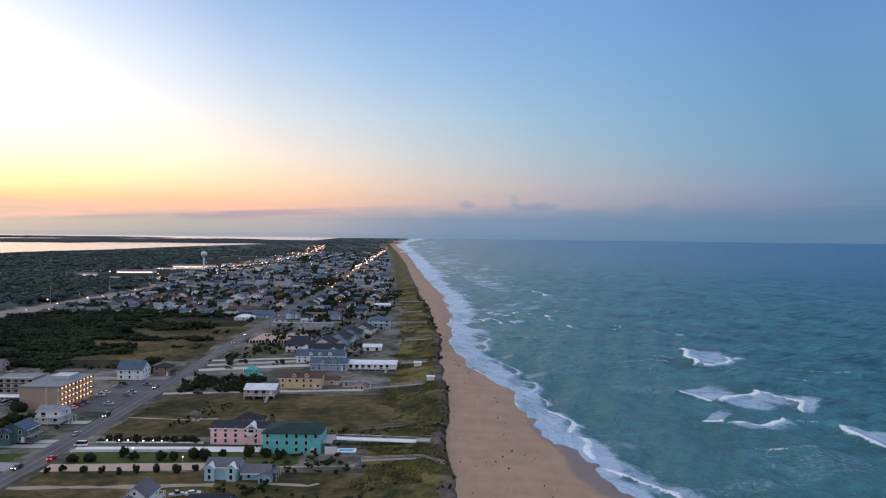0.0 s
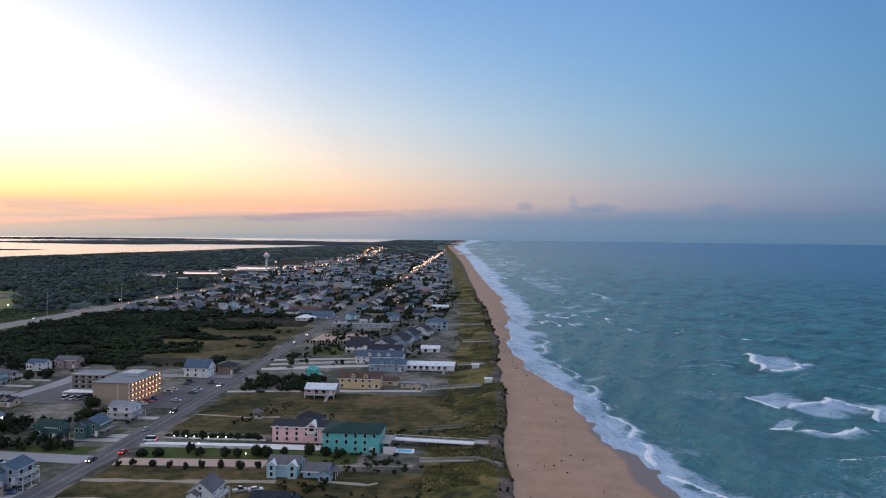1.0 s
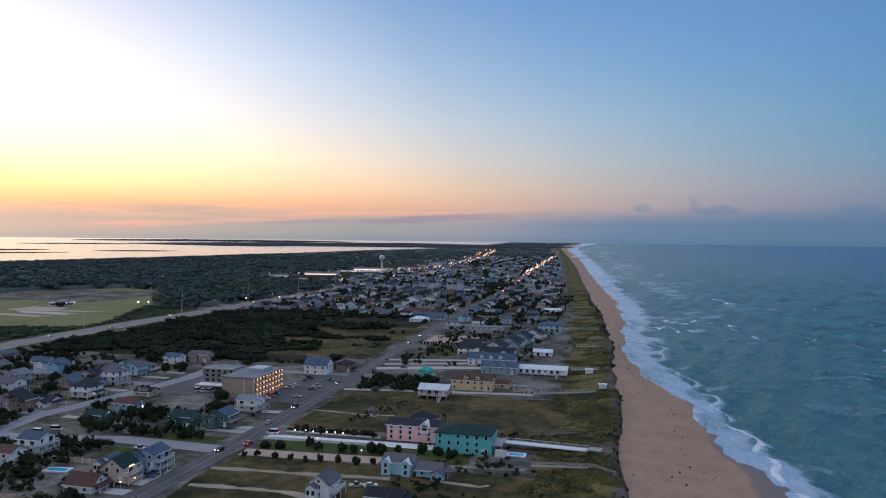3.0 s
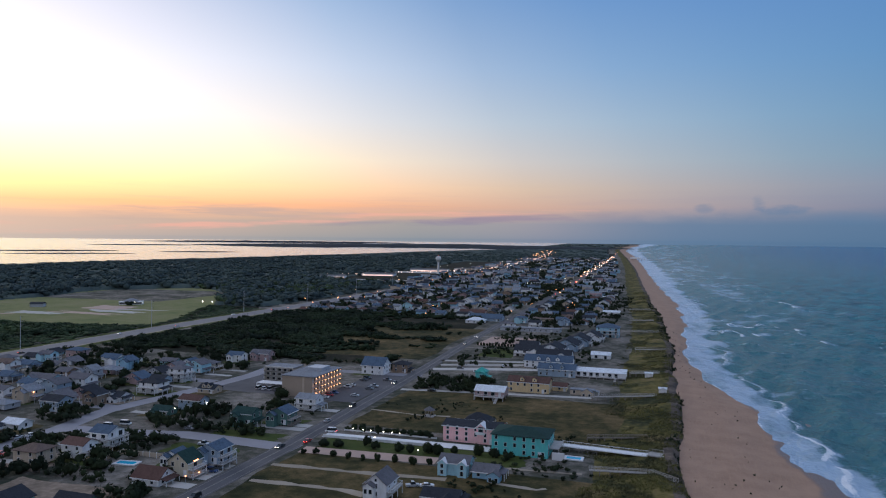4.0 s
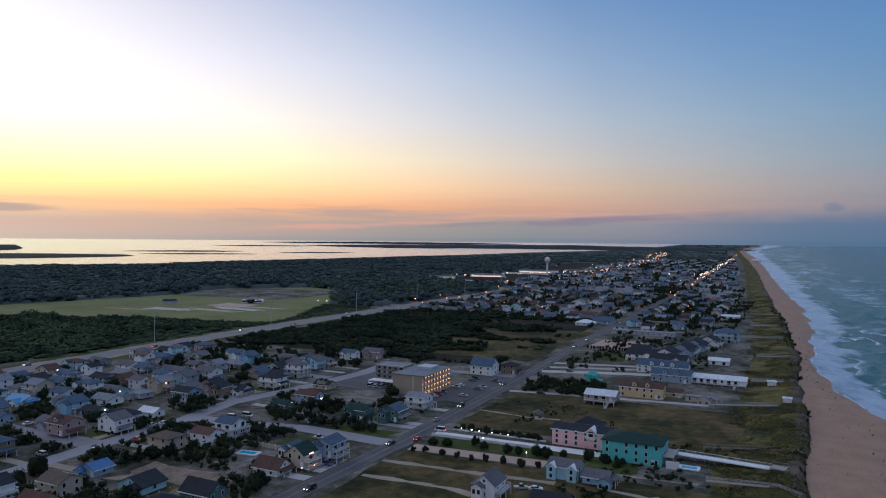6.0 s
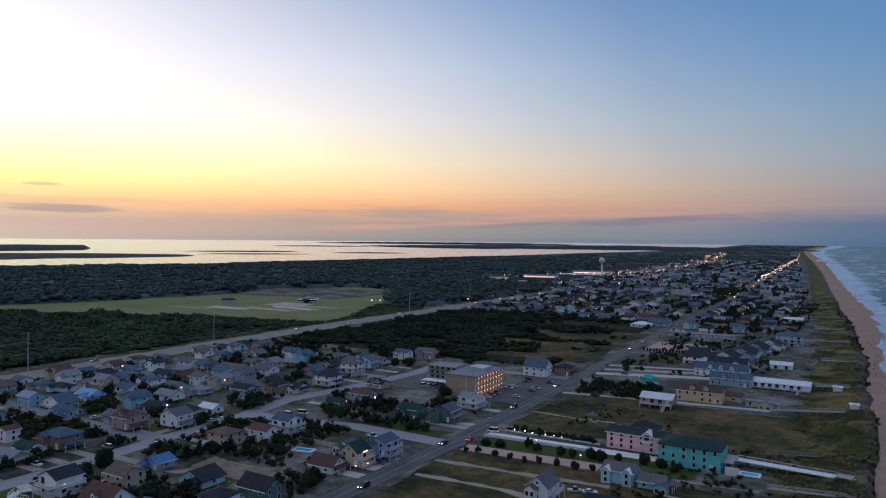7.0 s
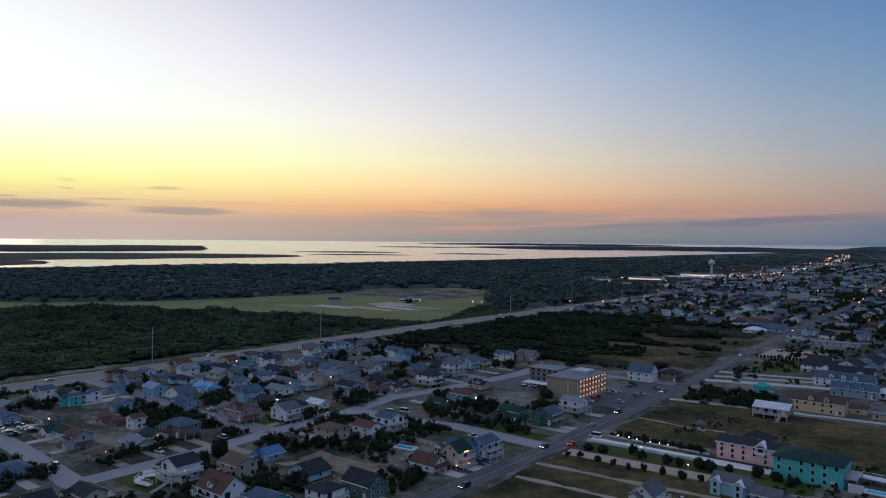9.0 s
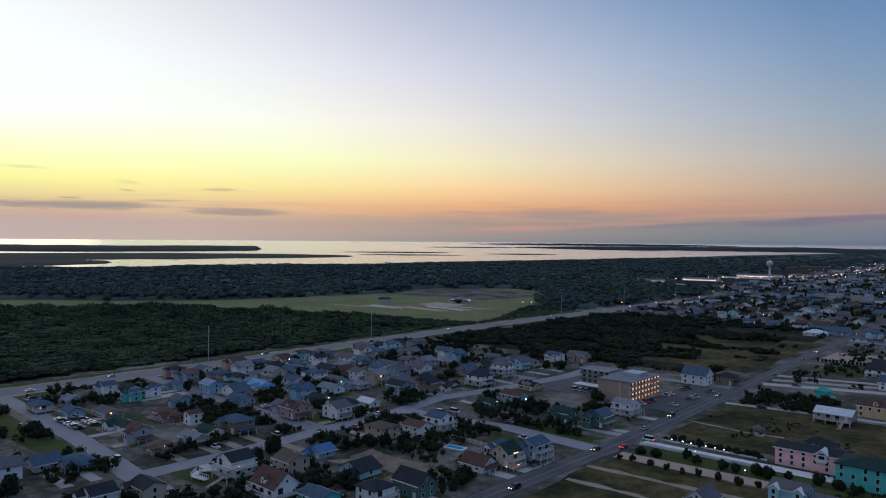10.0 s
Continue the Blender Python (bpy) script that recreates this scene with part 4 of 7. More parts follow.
def house(x, y, w, d, storeys=2, wall="white", roof="grey", kind="gable", ridge="x", stilt=0.0, rise=None, decks="", turn=0.0, label="", detail=2, lit=0.007,
          chimney=False, dormer=0, wing=None, garage=False, white_deck=True, group="beach houses", seed=None, name="beach_house", big=False, st=None):
    """A wooden beach house. decks: sides with a deck at each storey. wing: (dx, dy, w, d, storeys) of a lower part. stilt: height of open pilings."""
    rg = random.Random(seed if seed is not None else int(abs(x) * 31 + abs(y) * 17))
    wm, rm = WALLS[wall], ROOFS[roof]
    ST = 0.88 * (st or (2.65 if big else 2.35))
    if not big:
        w, d, stilt = 0.82 * w, 0.82 * d, 0.7 * stilt
        wing = wing and (wing[0] * .86, wing[1] * .86, wing[2] * .86, wing[3] * .86, wing[4])
    H = ST * storeys
    rise = rise if rise is not None else (0.23 * (d if ridge == "x" else w) if kind == "gable" else 0.22 * min(w, d))
    ob = thing(name, x, y, 0, turn, label or f"{wall} sided beach house with a {roof} {kind} roof".replace("bluegrey", "blue-grey").replace("skyblue", "sky-blue"), "house", group)
    HOUSES.append((x, y, w, d))
    z0, z1 = stilt, stilt + H
    bm = bmesh.new()
    body_mesh(bm, w, d, z0, z1, rise if kind == "gable" else 0, ridge)
    part("wall", bm, wm, ob)
    bm = bmesh.new()
    if kind == "gable":
        gable_roof(bm, w, d, z1, rise, 0.45, ridge)
    elif kind == "hip":
        hip_roof(bm, w, d, z1, rise, 0.5)
    else:
        box(bm, -w / 2 - .2, w / 2 + .2, -d / 2 - .2, d / 2 + .2, z1, z1 + 0.35)
    rf = part("roof", bm, rm, ob)
    if detail == 2 and kind == "gable":
        for s in (-1, 1):
            if ridge == "x":
                bm = boxes((-w / 2 - .47, w / 2 + .47, s * (d / 2 + .45) - .04, s * (d / 2 + .45) + .04, z1 - rise * .9 / d - .12, z1 - rise * .9 / d + .17))
            else:
                bm = boxes((s * (w / 2 + .45) - .04, s * (w / 2 + .45) + .04, -d / 2 - .47, d / 2 + .47, z1 - rise * .9 / w - .12, z1 - rise * .9 / w + .17))
            part("fascia", bm, TRIM, rf, "white fascia board")
    if chimney:
        part("chimney", boxes((w * .2 - .4, w * .2 + .4, -.4, .4, z1, z1 + rise + 0.9)), WALLS["grey"], rf)
    for k in range(dormer):
        ux = (k - (dormer - 1) / 2) * w / max(dormer, 1) * 0.6
        bm = bmesh.new()
        body_mesh(bm, 1.9, 2.6, 0, 1.3, 0.8, "y")
        dm = part("dormer", bm, wm, ob, "", pose(ux, -d / 2 + 1.6, z1 + .35) if ridge == "x" else pose(w / 2 - 1.6, ux, z1 + .35, 0, 0, 90))
        bm = bmesh.new()
        gable_roof(bm, 1.9, 2.6, 1.3, 0.8, 0.2, "y", 0.1)
        part("roof", bm, rm, dm)
        link("window", WINDOWS["s"][0], dm, pose(0, -1.3, .8))
        link("pane", WINDOWS["s"][1], dm, pose(0, -1.3, .8))
    if stilt > 0.8:
        nx, ny = max(2, round(w / 3.6) + 1), max(2, round(d / 4.0) + 1)
        for i in range(nx):
            for j in range(ny):
                if i in (0, nx - 1) or j in (0, ny - 1):
                    link("piling", PILING, ob, pose(-w / 2 + .2 + (w - .4) * i / (nx - 1), -d / 2 + .2 + (d - .4) * j / (ny - 1), 0) @ Matrix.Diagonal((1, 1, stilt, 1)))
        part("ground_store", boxes((-w * .28, w * .22, -d * .1, d * .42, 0, stilt - .02)), wm, ob)
        part("floor_beam", boxes((-w / 2, w / 2, -d / 2, d / 2, stilt - .3, stilt + .02)), WOOD, ob)
    for side in "senw" if detail == 2 else "se":
        ln = w if side in "sn" else d
        k = max(1, int((ln - 0.8) / (2.9 if detail == 2 else 3.8)))
        for lv in range(storeys):
            for i in range(k):
                if rg.random() < 0.12:
                    continue
                u, zz = (i - (k - 1) / 2) * ln / k, z0 + ST * lv + 1.3
                wide = side in decks and rg.random() < 0.6
                on = rg.random() < lit
                if detail == 0 and not on and rg.random() < 0.4:
                    continue
                if wide:
                    put_window(ob, "d", wall_point(side, w, d, u, z0 + ST * lv + 1.04), on, detail == 2)
                else:
                    put_window(ob, "w", wall_point(side, w, d, u, zz), on, detail == 2)
        if kind == "gable" and detail and ((ridge == "x" and side in "ew") or (ridge == "y" and side in "sn")) and rise > 2.0:
            put_window(ob, "s", wall_point(side, w, d, 0, z1 + rise * .35), False, detail == 2)
    if garage and stilt < .8:
        link("garage_door", GARAGE, ob, wall_point("e", w, d, -d * .2, 1.08), "white garage door")
    link("door", DOOR, ob, wall_point("s", w, d, w * .36, z0 + .95) @ Matrix.Diagonal((.9, 1, .88, 1)))
    dmat = TRIM if white_deck else WOOD
    for side in decks:
        ln, dep = (w if side in "sn" else d), 1.8
        low = [z0] + [z0 + ST * i for i in range(1, storeys)]
        for lv, zz in enumerate(low):
            if zz < 0.4:
                continue
            m = wall_point(side, w, d, 0, 0)
            bm = boxes((-ln / 2, ln / 2, -dep, 0, zz - .22, zz))
            dk = part("deck", bm, WOOD if lv == 0 and not white_deck else PALEWOOD, ob, "", m)
            bm = bmesh.new()
            railing(bm, [(-ln / 2 + .08, -.05), (-ln / 2 + .08, -dep + .08), (ln / 2 - .08, -dep + .08), (ln / 2 - .08, -.05)], zz, 1.0, 0.5 if detail == 2 else 1.2)
            part("railing", bm, dmat, dk)
        for i in range(max(2, int(ln / 3.4) + 1)):
            kk = max(2, int(ln / 3.4) + 1)
            u = -ln / 2 + .15 + (ln - .3) * i / (kk - 1)
            top = (low[-1] if low[-1] > .4 else .4)
            link("deck_post", WPOST if white_deck else POST, ob, wall_point(side, w, d, 0, 0) @ pose(u, -dep + .15, 0) @ Matrix.Diagonal((1, 1, top, 1)))
    if stilt > .8 and detail == 2:
        bm = bmesh.new()
        stair(bm, w * .3, -d / 2 - 5.2 - (1.8 if "s" in decks else 0), 0, w * .3, -d / 2 - .1 - (1.8 if "s" in decks else 0), stilt, 1.3)
        part("stair", bm, PALEWOOD if white_deck else WOOD, ob)
    if wing is None and not big and detail and "s" not in decks and rg.random() < 0.7:
        wing = (rg.choice((-1, 1)) * w * .22, -d / 2 - .4, w * rg.uniform(.36, .5), 3.4, storeys)
    if "e" not in decks and not big and detail and rg.random() < 0.5:
        bm = bmesh.new()
        v = [bm.verts.new(p) for p in ((w / 2, -d * .42, z0 + 2.0), (w / 2 + 2.2, -d * .42, z0 + 1.6), (w / 2 + 2.2, d * .42, z0 + 1.6), (w / 2, d * .42, z0 + 2.0),
                                       (w / 2, -d * .42, z0 + 2.15), (w / 2 + 2.2, -d * .42, z0 + 1.75), (w / 2 + 2.2, d * .42, z0 + 1.75), (w / 2, d * .42, z0 + 2.15))]
        for fc in ((3, 2, 1, 0), (4, 5, 6, 7), (0, 1, 5, 4), (1, 2, 6, 5), (2, 3, 7, 6), (3, 0, 4, 7)):
            bm.faces.new([v[i] for i in fc])
        part("porch_roof", bm, rm, ob)
        for u in (-.4, 0, .4):
            link("porch_post", WPOST, ob, pose(w / 2 + 2.05, d * u, 0) @ Matrix.Diagonal((.8, .8, z0 + 1.62, 1)))
    if wing:
        dx, dy, ww, wd, ws = wing
        hz = stilt + ST * ws - .35 if ws else stilt + 1.2
        bm = bmesh.new()
        body_mesh(bm, ww, wd, 0 if stilt < .8 else stilt - .3, hz, 0.3 * ww, "y")
        wg = part("wing", bm, wm, ob, "lower side wing", pose(dx, dy, 0))
        bm = bmesh.new()
        gable_roof(bm, ww, wd, hz, 0.3 * ww, 0.3, "y", 0.14)
        part("roof", bm, rm, wg)
        for u in (-.25, .25) if detail == 2 else ():
            link("window", WINDOWS["w"][0], wg, wall_point("s", ww, wd, u * ww, hz - 1.3))
            link("pane", WINDOWS["w"][1], wg, wall_point("s", ww, wd, u * ww, hz - 1.3))
    return ob


# ---- plants ----
def blob(rg, sub=1):
    bm = bmesh.new()
    bmesh.ops.create_icosphere(bm, subdivisions=sub, radius=1.0)
    v = np.array([q.co for q in bm.verts])
    f = np.array([[q.index for q in fc.verts] for fc in bm.faces])
    bm.free()
    return v, f


BALL = [blob(None, 1), blob(None, 2)]


def crown_arrays(rg, lobes, leaves, core=0, size=0.28):
    """A crown of unit size: rough lobes and, over them, many small leaf clumps."""
    vs, fs, k = [], [], 0
    cs, rs = [], []
    for i in range(lobes):
        a, e = rg.uniform(0, 2 * np.pi), rg.uniform(0, 1)
        c = np.array([np.cos(a) * 0.62 * np.sqrt(e), np.sin(a) * 0.62 * np.sqrt(e), rg.uniform(0.25, 0.72)])
        r = rg.uniform(0.28, 0.46)
        cs.append(c), rs.append(r)
        v, f = BALL[core]
        d = 1 + 0.35 * (rg.random(len(v)) - 0.5)
        vs.append(v * d[:, None] * r * np.array([1, 1, 0.8]) + c)
        fs.append(f + k)
        k += len(v)
    cs, rs = np.array(cs), np.array(rs)
    if leaves:
        i = rg.integers(0, lobes, leaves)
        n = rg.normal(size=(leaves, 3))
        n[:, 2] = np.abs(n[:, 2]) * 0.9 - 0.25
        n /= np.linalg.norm(n, axis=1)[:, None]
        p = cs[i] + n * (rs[i] * rg.uniform(0.92, 1.18, leaves))[:, None] * np.array([1, 1, 0.85])
        u = np.cross(n, rg.normal(size=(leaves, 3)))
        u /= np.linalg.norm(u, axis=1)[:, None]
        w = np.cross(n, u)
        s = (size * rg.uniform(0.5, 1.1, leaves))[:, None]
        tri = np.stack([p + u * s * .5, p - u * s * .4 + w * s * .45 + n * s * .5, p - u * s * .35 - w * s * .45 + n * s * .12], 1)
        vs.append(tri.reshape(-1, 3))
        fs.append(np.arange(leaves * 3).reshape(-1, 3) + k)
    return np.concatenate(vs), np.concatenate(fs)


def crown_mesh(name, seed, lobes, leaves, mat, core=1, size=0.2):
    v, f = crown_arrays(np.random.default_rng(seed), lobes, leaves, core, size)
    return sheet(name, v, f, [mat])


CROWNS = [crown_mesh("crown", 100 + i, 7, 520, SHRUB, 1, 0.17) for i in range(5)]


def trunk_mesh(seed):
    rg = random.Random(seed)
    bm = bmesh.new()
    tube(bm, 0, 0, -0.05, 0.45, 0.07, 0.045, 7)
    for i in range(4):
        a = rg.uniform(0, 6.3)
        x, y = .22 * math.cos(a), .22 * math.sin(a)
        q = [bm.verts.new(p) for p in ((-.03, 0, .3), (.03, 0, .3), (0, .03, .34), (x, y, .62))]
        for fc in ((0, 1, 3), (1, 2, 3), (2, 0, 3)):
            bm.faces.new([q[j] for j in fc])
    return mesh_of("trunk", bm, BARK)


TRUNKS = [trunk_mesh(i) for i in range(3)]


def shrub(x, y, r, h, z=0.0, label="rounded dark green shrub", category="shrub", group="shrubs"):
    rg = random.Random(int(x * 13 + y * 7))
    ob = thing("shrub" if h < 4 else "tree", x, y, z, rg.uniform(0, 360), label, category, group)
    link("trunk", rg.choice(TRUNKS), ob, Matrix.Diagonal((r, r, h, 1)))
    link("crown", rg.choice(CROWNS), ob, Matrix.Diagonal((r * 1.05, r * 1.05, h, 1)))
    return ob


def canopy(name, xs, ys, radius, height, mat, label, category, seed, lobes=3, leaves=26, core=0, even=1.0):
    """Woods or thickets as one joined canopy."""
    rg = np.random.default_rng(seed)
    kinds = [crown_arrays(np.random.default_rng(seed * 7 + i), lobes, leaves, core, 0.34) for i in range(8)]
    vs, fs, k = [], [], 0
    pick = rg.integers(0, 8, len(xs))
    for i, (v, f) in enumerate(kinds):
        on = pick == i
        m = int(on.sum())
        if not m:
            continue
        a, r, h = rg.uniform(0, 2 * np.pi, m), radius[on] * rg.uniform(1 - 0.4 * even, 1 + 0.5 * even, m), height[on] * rg.uniform(1 - 0.35 * even, 1 + 0.2 * even, m)
        ca, sa = np.cos(a), np.sin(a)
        px = (v[None, :, 0] * ca[:, None] - v[None, :, 1] * sa[:, None]) * r[:, None] + xs[on][:, None]
        py = (v[None, :, 0] * sa[:, None] + v[None, :, 1] * ca[:, None]) * r[:, None] + ys[on][:, None]
        pz = v[None, :, 2] * h[:, None] + lift(np.hypot(xs[on], ys[on]))[:, None]
        vs.append(np.stack([px, py, pz], -1).reshape(-1, 3))
        fs.append((f[None] + (np.arange(m) * len(v))[:, None, None] + k).reshape(-1, 3))
        k += m * len(v)
    return tagged(new(name, sheet(name, np.concatenate(vs), np.concatenate(fs), [mat], True)), label, category, kind="stuff")


# ---- cars ----
CARPAINT = {}


def car_paint(name, c):
    m, n = material(name + "_car_paint")
    surface(n, n.mix(n.span(n.noise(n.add("ShaderNodeNewGeometry").outputs["Position"], 1.5, 3.0), 0.3, 0.7, 0.0, 0.3), c, shade(c, 0.8)), 0.3, 0.1)
    CARPAINT[name] = m


for nm, c in (("white", (0.72, 0.73, 0.74)), ("silver", (0.42, 0.44, 0.46)), ("black", (0.02, 0.02, 0.025)), ("red", (0.42, 0.03, 0.03)), ("blue", (0.04, 0.08, 0.2)), ("grey", (0.14, 0.15, 0.16))):
    car_paint(nm, c)
WHEEL = bmesh.new()
tube(WHEEL, 0, 0, -.11, .11, .34, .34, 14)
WHEEL = mesh_of("wheel", WHEEL, RUBBER)
RIM = bmesh.new()
tube(RIM, 0, 0, -.12, .12, .2, .2, 10)
RIM = mesh_of("rim", RIM, STEEL)
LAMP1 = mesh_of("headlight", boxes((-.08, .06, -.2, .2, -.09, .09)), LAMPWHITE)
LAMP0 = mesh_of("headlight", boxes((-.08, .06, -.2, .2, -.09, .09)), TRIM)
TAIL1 = mesh_of("tail_light", boxes((-.06, .08, -.16, .16, -.1, .1)), LAMPRED)
REDGLASS = mottled("red_lamp_glass", (0.25, 0.01, 0.01), 0.1, (1, 5), 0.3)
TAIL0 = mesh_of("tail_light", boxes((-.06, .08, -.16, .16, -.1, .1)), REDGLASS)
CARS = {}


def car_shape(bm, prof, hw, taper=0.0):
    """A side profile drawn across the width, pinched a little towards the top."""
    zmax = max(p[1] for p in prof)
    zmin = min(p[1] for p in prof)
    rows = [[bm.verts.new((x, s * (hw - taper * (z - zmin) / (zmax - zmin)), z)) for x, z in prof] for s in (-1, 1)]
    bm.faces.new(rows[0])
    bm.faces.new(rows[1][::-1])
    k = len(prof)
    for i in range(k):
        bm.faces.new((rows[0][(i + 1) % k], rows[0][i], rows[1][i], rows[1][(i + 1) % k]))


def car(x, y, turn, paint="white", kind="sedan", lights="", label=""):
    """A parked or driving car, nose towards +x before turning. lights: 'h' and 't' for lit lamps."""
    key = (paint, kind, lights)
    name = {"sedan": "car", "suv": "car", "van": "van", "truck": "pickup_truck"}[kind]
    m = pose(x, y, 0.07, 0, 0, turn)
    if key in CARS:
        return copy_thing(CARS[key], m)
    ob = thing(name, x, y, 0.07, turn, label or f"{paint} {'pickup truck' if kind == 'truck' else kind if kind != 'suv' else 'sport utility car'} " + ("driving with its lamps lit" if lights else "parked on the paving"), "car", "cars")
    top = {"sedan": 1.42, "suv": 1.75, "van": 2.1, "truck": 1.8}[kind]
    body = [(-2.3, .32), (2.25, .32), (2.33, .55), (2.25, .82), (1.2, .98), (-2.25, 1.0), (-2.34, .7)]
    cabin = {"sedan": [(1.15, .96), (.35, top), (-1.1, top), (-1.9, .98)], "suv": [(1.15, .96), (.45, top), (-2.0, top), (-2.25, .98)],
             "van": [(1.75, .96), (1.15, top), (-2.2, top), (-2.28, .98)], "truck": [(1.15, .96), (.55, top), (-.5, top), (-.75, .98)]}[kind]
    bm = bmesh.new()
    car_shape(bm, body, .9, .04)
    part("body", bm, CARPAINT[paint], ob)
    bm = bmesh.new()
    car_shape(bm, cabin, .84, .16)
    part("glasshouse", bm, GLASSY, ob, "dark tinted windows")
    bm = bmesh.new()
    (xa, za), (xb, zb) = cabin[1], cabin[2]
    box(bm, xb + .02, xa - .02, -.7, .7, za - .03, za + .04)
    part("roof_panel", bm, CARPAINT[paint], ob)
    for wx in (-1.42, 1.4):
        for wy in (-.82, .82):
            wl = link("wheel", WHEEL, ob, pose(wx, wy, .34, 90, 0, 0))
            link("rim", RIM, wl)
    for s in (-.62, .62):
        link("headlight", LAMP1 if "h" in lights else LAMP0, ob, pose(2.27, s, .72))
        link("tail_light", TAIL1 if "t" in lights else TAIL0, ob, pose(-2.3, s, .82))
    ob.scale = (0.86, 0.86, 0.86)
    CARS[key] = ob
    return ob


# ---- the hotel ----
def hotel():
    ob = thing("hotel", -158.5, 297.5, 0, 0, "beige four-storey hotel block with amber-lit walkways", "hotel", "")
    part("wall", boxes((-8.0, 9.0, -14.5, 14.5, 0, 10.3)), WALLS["plaster"], ob)
    part("roof", boxes((-8.4, 11.0, -14.9, 14.9, 10.35, 10.7)), ROOFS["pale"], ob, "flat pale grey roof")
    part("penthouse", boxes((-3, 6, 1, 10, 10.7, 12.2)), WALLS["grey"], ob, "low roof house")
    part("pilaster", boxes((3.6, 4.6, -14.62, -14.45, 0, 10.3)), WALLS["tan"], ob, "darker vertical strip on the end wall")
    for lv in range(4):
        z = 2.55 * lv
        dk = part("walkway", boxes((9.0, 10.8, -14.4, 14.4, z - .12, z + .12)), CONCRETE, ob)
        bm = bmesh.new()
        railing(bm, [(10.7, -14.3), (10.7, 14.3)], z + .1, 1.0, 0.6)
        part("railing", bm, WALLS["tan"], dk)
        for i in range(9):
            y = -12.8 + 3.2 * i
            link("door", DOOR, ob, pose(9.0, y - .8, z + 1.15, 0, 0, 90))
            put_window(ob, "w", pose(9.0, y + .7, z + 1.35, 0, 0, 90))
            part("lamp", boxes((10.3, 10.5, y - .34, y + .34, z + 2.02, z + 2.24)), LAMPAMBER, ob, "amber walkway lamp")
    for i in range(10):
        y = -14.35 + 28.7 * i / 9
        link("column", mesh_of("column", boxes((-.12, .12, -.12, .12, 0, 10.3)), WALLS["plaster"]), ob, pose(10.7, y, 0))
    wg = part("rear_wing", boxes((-31, -13.5, 6.0, 16.0, 0, 9.8)), CONCRETE, ob, "white rear wing with dark recessed balconies")
    part("roof", boxes((-31.3, -13.2, 5.4, 16.3, 9.8, 10.2)), ROOFS["pale"], wg)
    for lv in range(4):
        part("balcony", boxes((-31, -13.5, 4.6, 6.0, 2.45 * lv + 2.2, 2.45 * lv + 3.0), (-31, -13.5, 4.6, 4.72, 2.45 * lv, 2.45 * lv + .9)), CONCRETE, wg)
        for i in range(5):
            link("pane", WINDOWS["d"][1], wg, pose(-29.2 + 3.5 * i, 5.98, 2.45 * lv + 1.3))
            part("divider", boxes((-31 + 3.5 * i - .1, -31 + 3.5 * i + .1, 4.7, 6.0, 2.45 * lv, 2.45 * lv + 2.2)), WHITEPAINT, wg)
    ob.scale = (0.87, 0.92, 0.86)
    part("canopy", boxes((-30, -10, -4, 2.5, 2.8, 3.1), (-30, -29.6, -4, -3.6, 0, 3), (-10.4, -10, -4, -3.6, 0, 3)), WHITEPAINT, ob, "low white entrance canopy")


hotel()

# ---- the two large houses by the dunes ----
pink = house(-66.4, 245.0, 20, 10, 3, "pink", "dark", "gable", "x", rise=1.3, st=2.05, label="large pink beach house with dark roof and white cross gable", lit=0.0, seed=3, big=True)
bm = bmesh.new()
body_mesh(bm, 3.2, 4.0, 3.9, 5.6, 1.3, "y")
cg = part("cross_gable", bm, WALLS["pink"], pink, "white-framed cross gable", pose(3.5, -3.2, 0))
bm = bmesh.new()
gable_roof(bm, 3.2, 4.0, 5.6, 1.3, 0.3, "y", 0.22)
part("roof", bm, TRIM, cg)
link("window", WINDOWS["d"][0], cg, pose(0, -2.0, 5.0))
link("pane", WINDOWS["d"][1], cg, pose(0, -2.0, 5.0))
part("balcony", boxes((1.9, 5.1, -6.2, -4.98, 3.4, 3.6), (1.9, 5.1, -6.2, -6.1, 3.6, 4.3)), TRIM, pink, "white balcony")
teal = house(-47.6, 237.2, 18.4, 13, 3, "teal", "green", "hip", rise=1.8, st=2.45, label="large teal beach house with a dark green hip roof", lit=0.0, seed=8, big=True)
part("deck", boxes((9.5, 12.6, -5, 5, 2.9, 3.1), (12.4, 12.6, -5, -4.8, 0, 2.9), (12.4, 12.6, 4.8, 5, 0, 2.9)), PALEWOOD, teal)
house(-71, 267, 10, 8, 1, "grey", "dark", "hip", rise=2.2, label="grey house with a dark hip roof among shrubs", seed=5)
# the sky-blue pair of houses
b = house(-62.0, 208.6, 9.0, 7, 2, "skyblue", "grey", "gable", "x", rise=1.6, st=2.15, label="sky-blue cottage with two white front gables", seed=6, big=True)
for dx in (-3.2, 2.9):
    bm = bmesh.new()
    body_mesh(bm, 2.7, 2.6, 0, 3.7, 1.1, "y")
    gq = part("front_gable", bm, WALLS["skyblue"], b, "", pose(dx, -3.4, 0))
    bm = bmesh.new()
    gable_roof(bm, 2.7, 2.6, 3.7, 1.1, 0.25, "y", 0.14)
    part("roof", bm, TRIM, gq)
    for z in (1.2, 3.0):
        wq = link("window", WINDOWS["w"][0], gq, pose(0, -1.3, z))
        link("pane", WINDOWS["w"][1], gq, pose(0, -1.3, z))
house(-52.3, 207.5, 9, 8, 1, "blue", "grey", "gable", "x", stilt=.5, label="low blue cottage with a grey roof", wing=(3.4, -3.6, 4.2, 4.0, 1), seed=7)
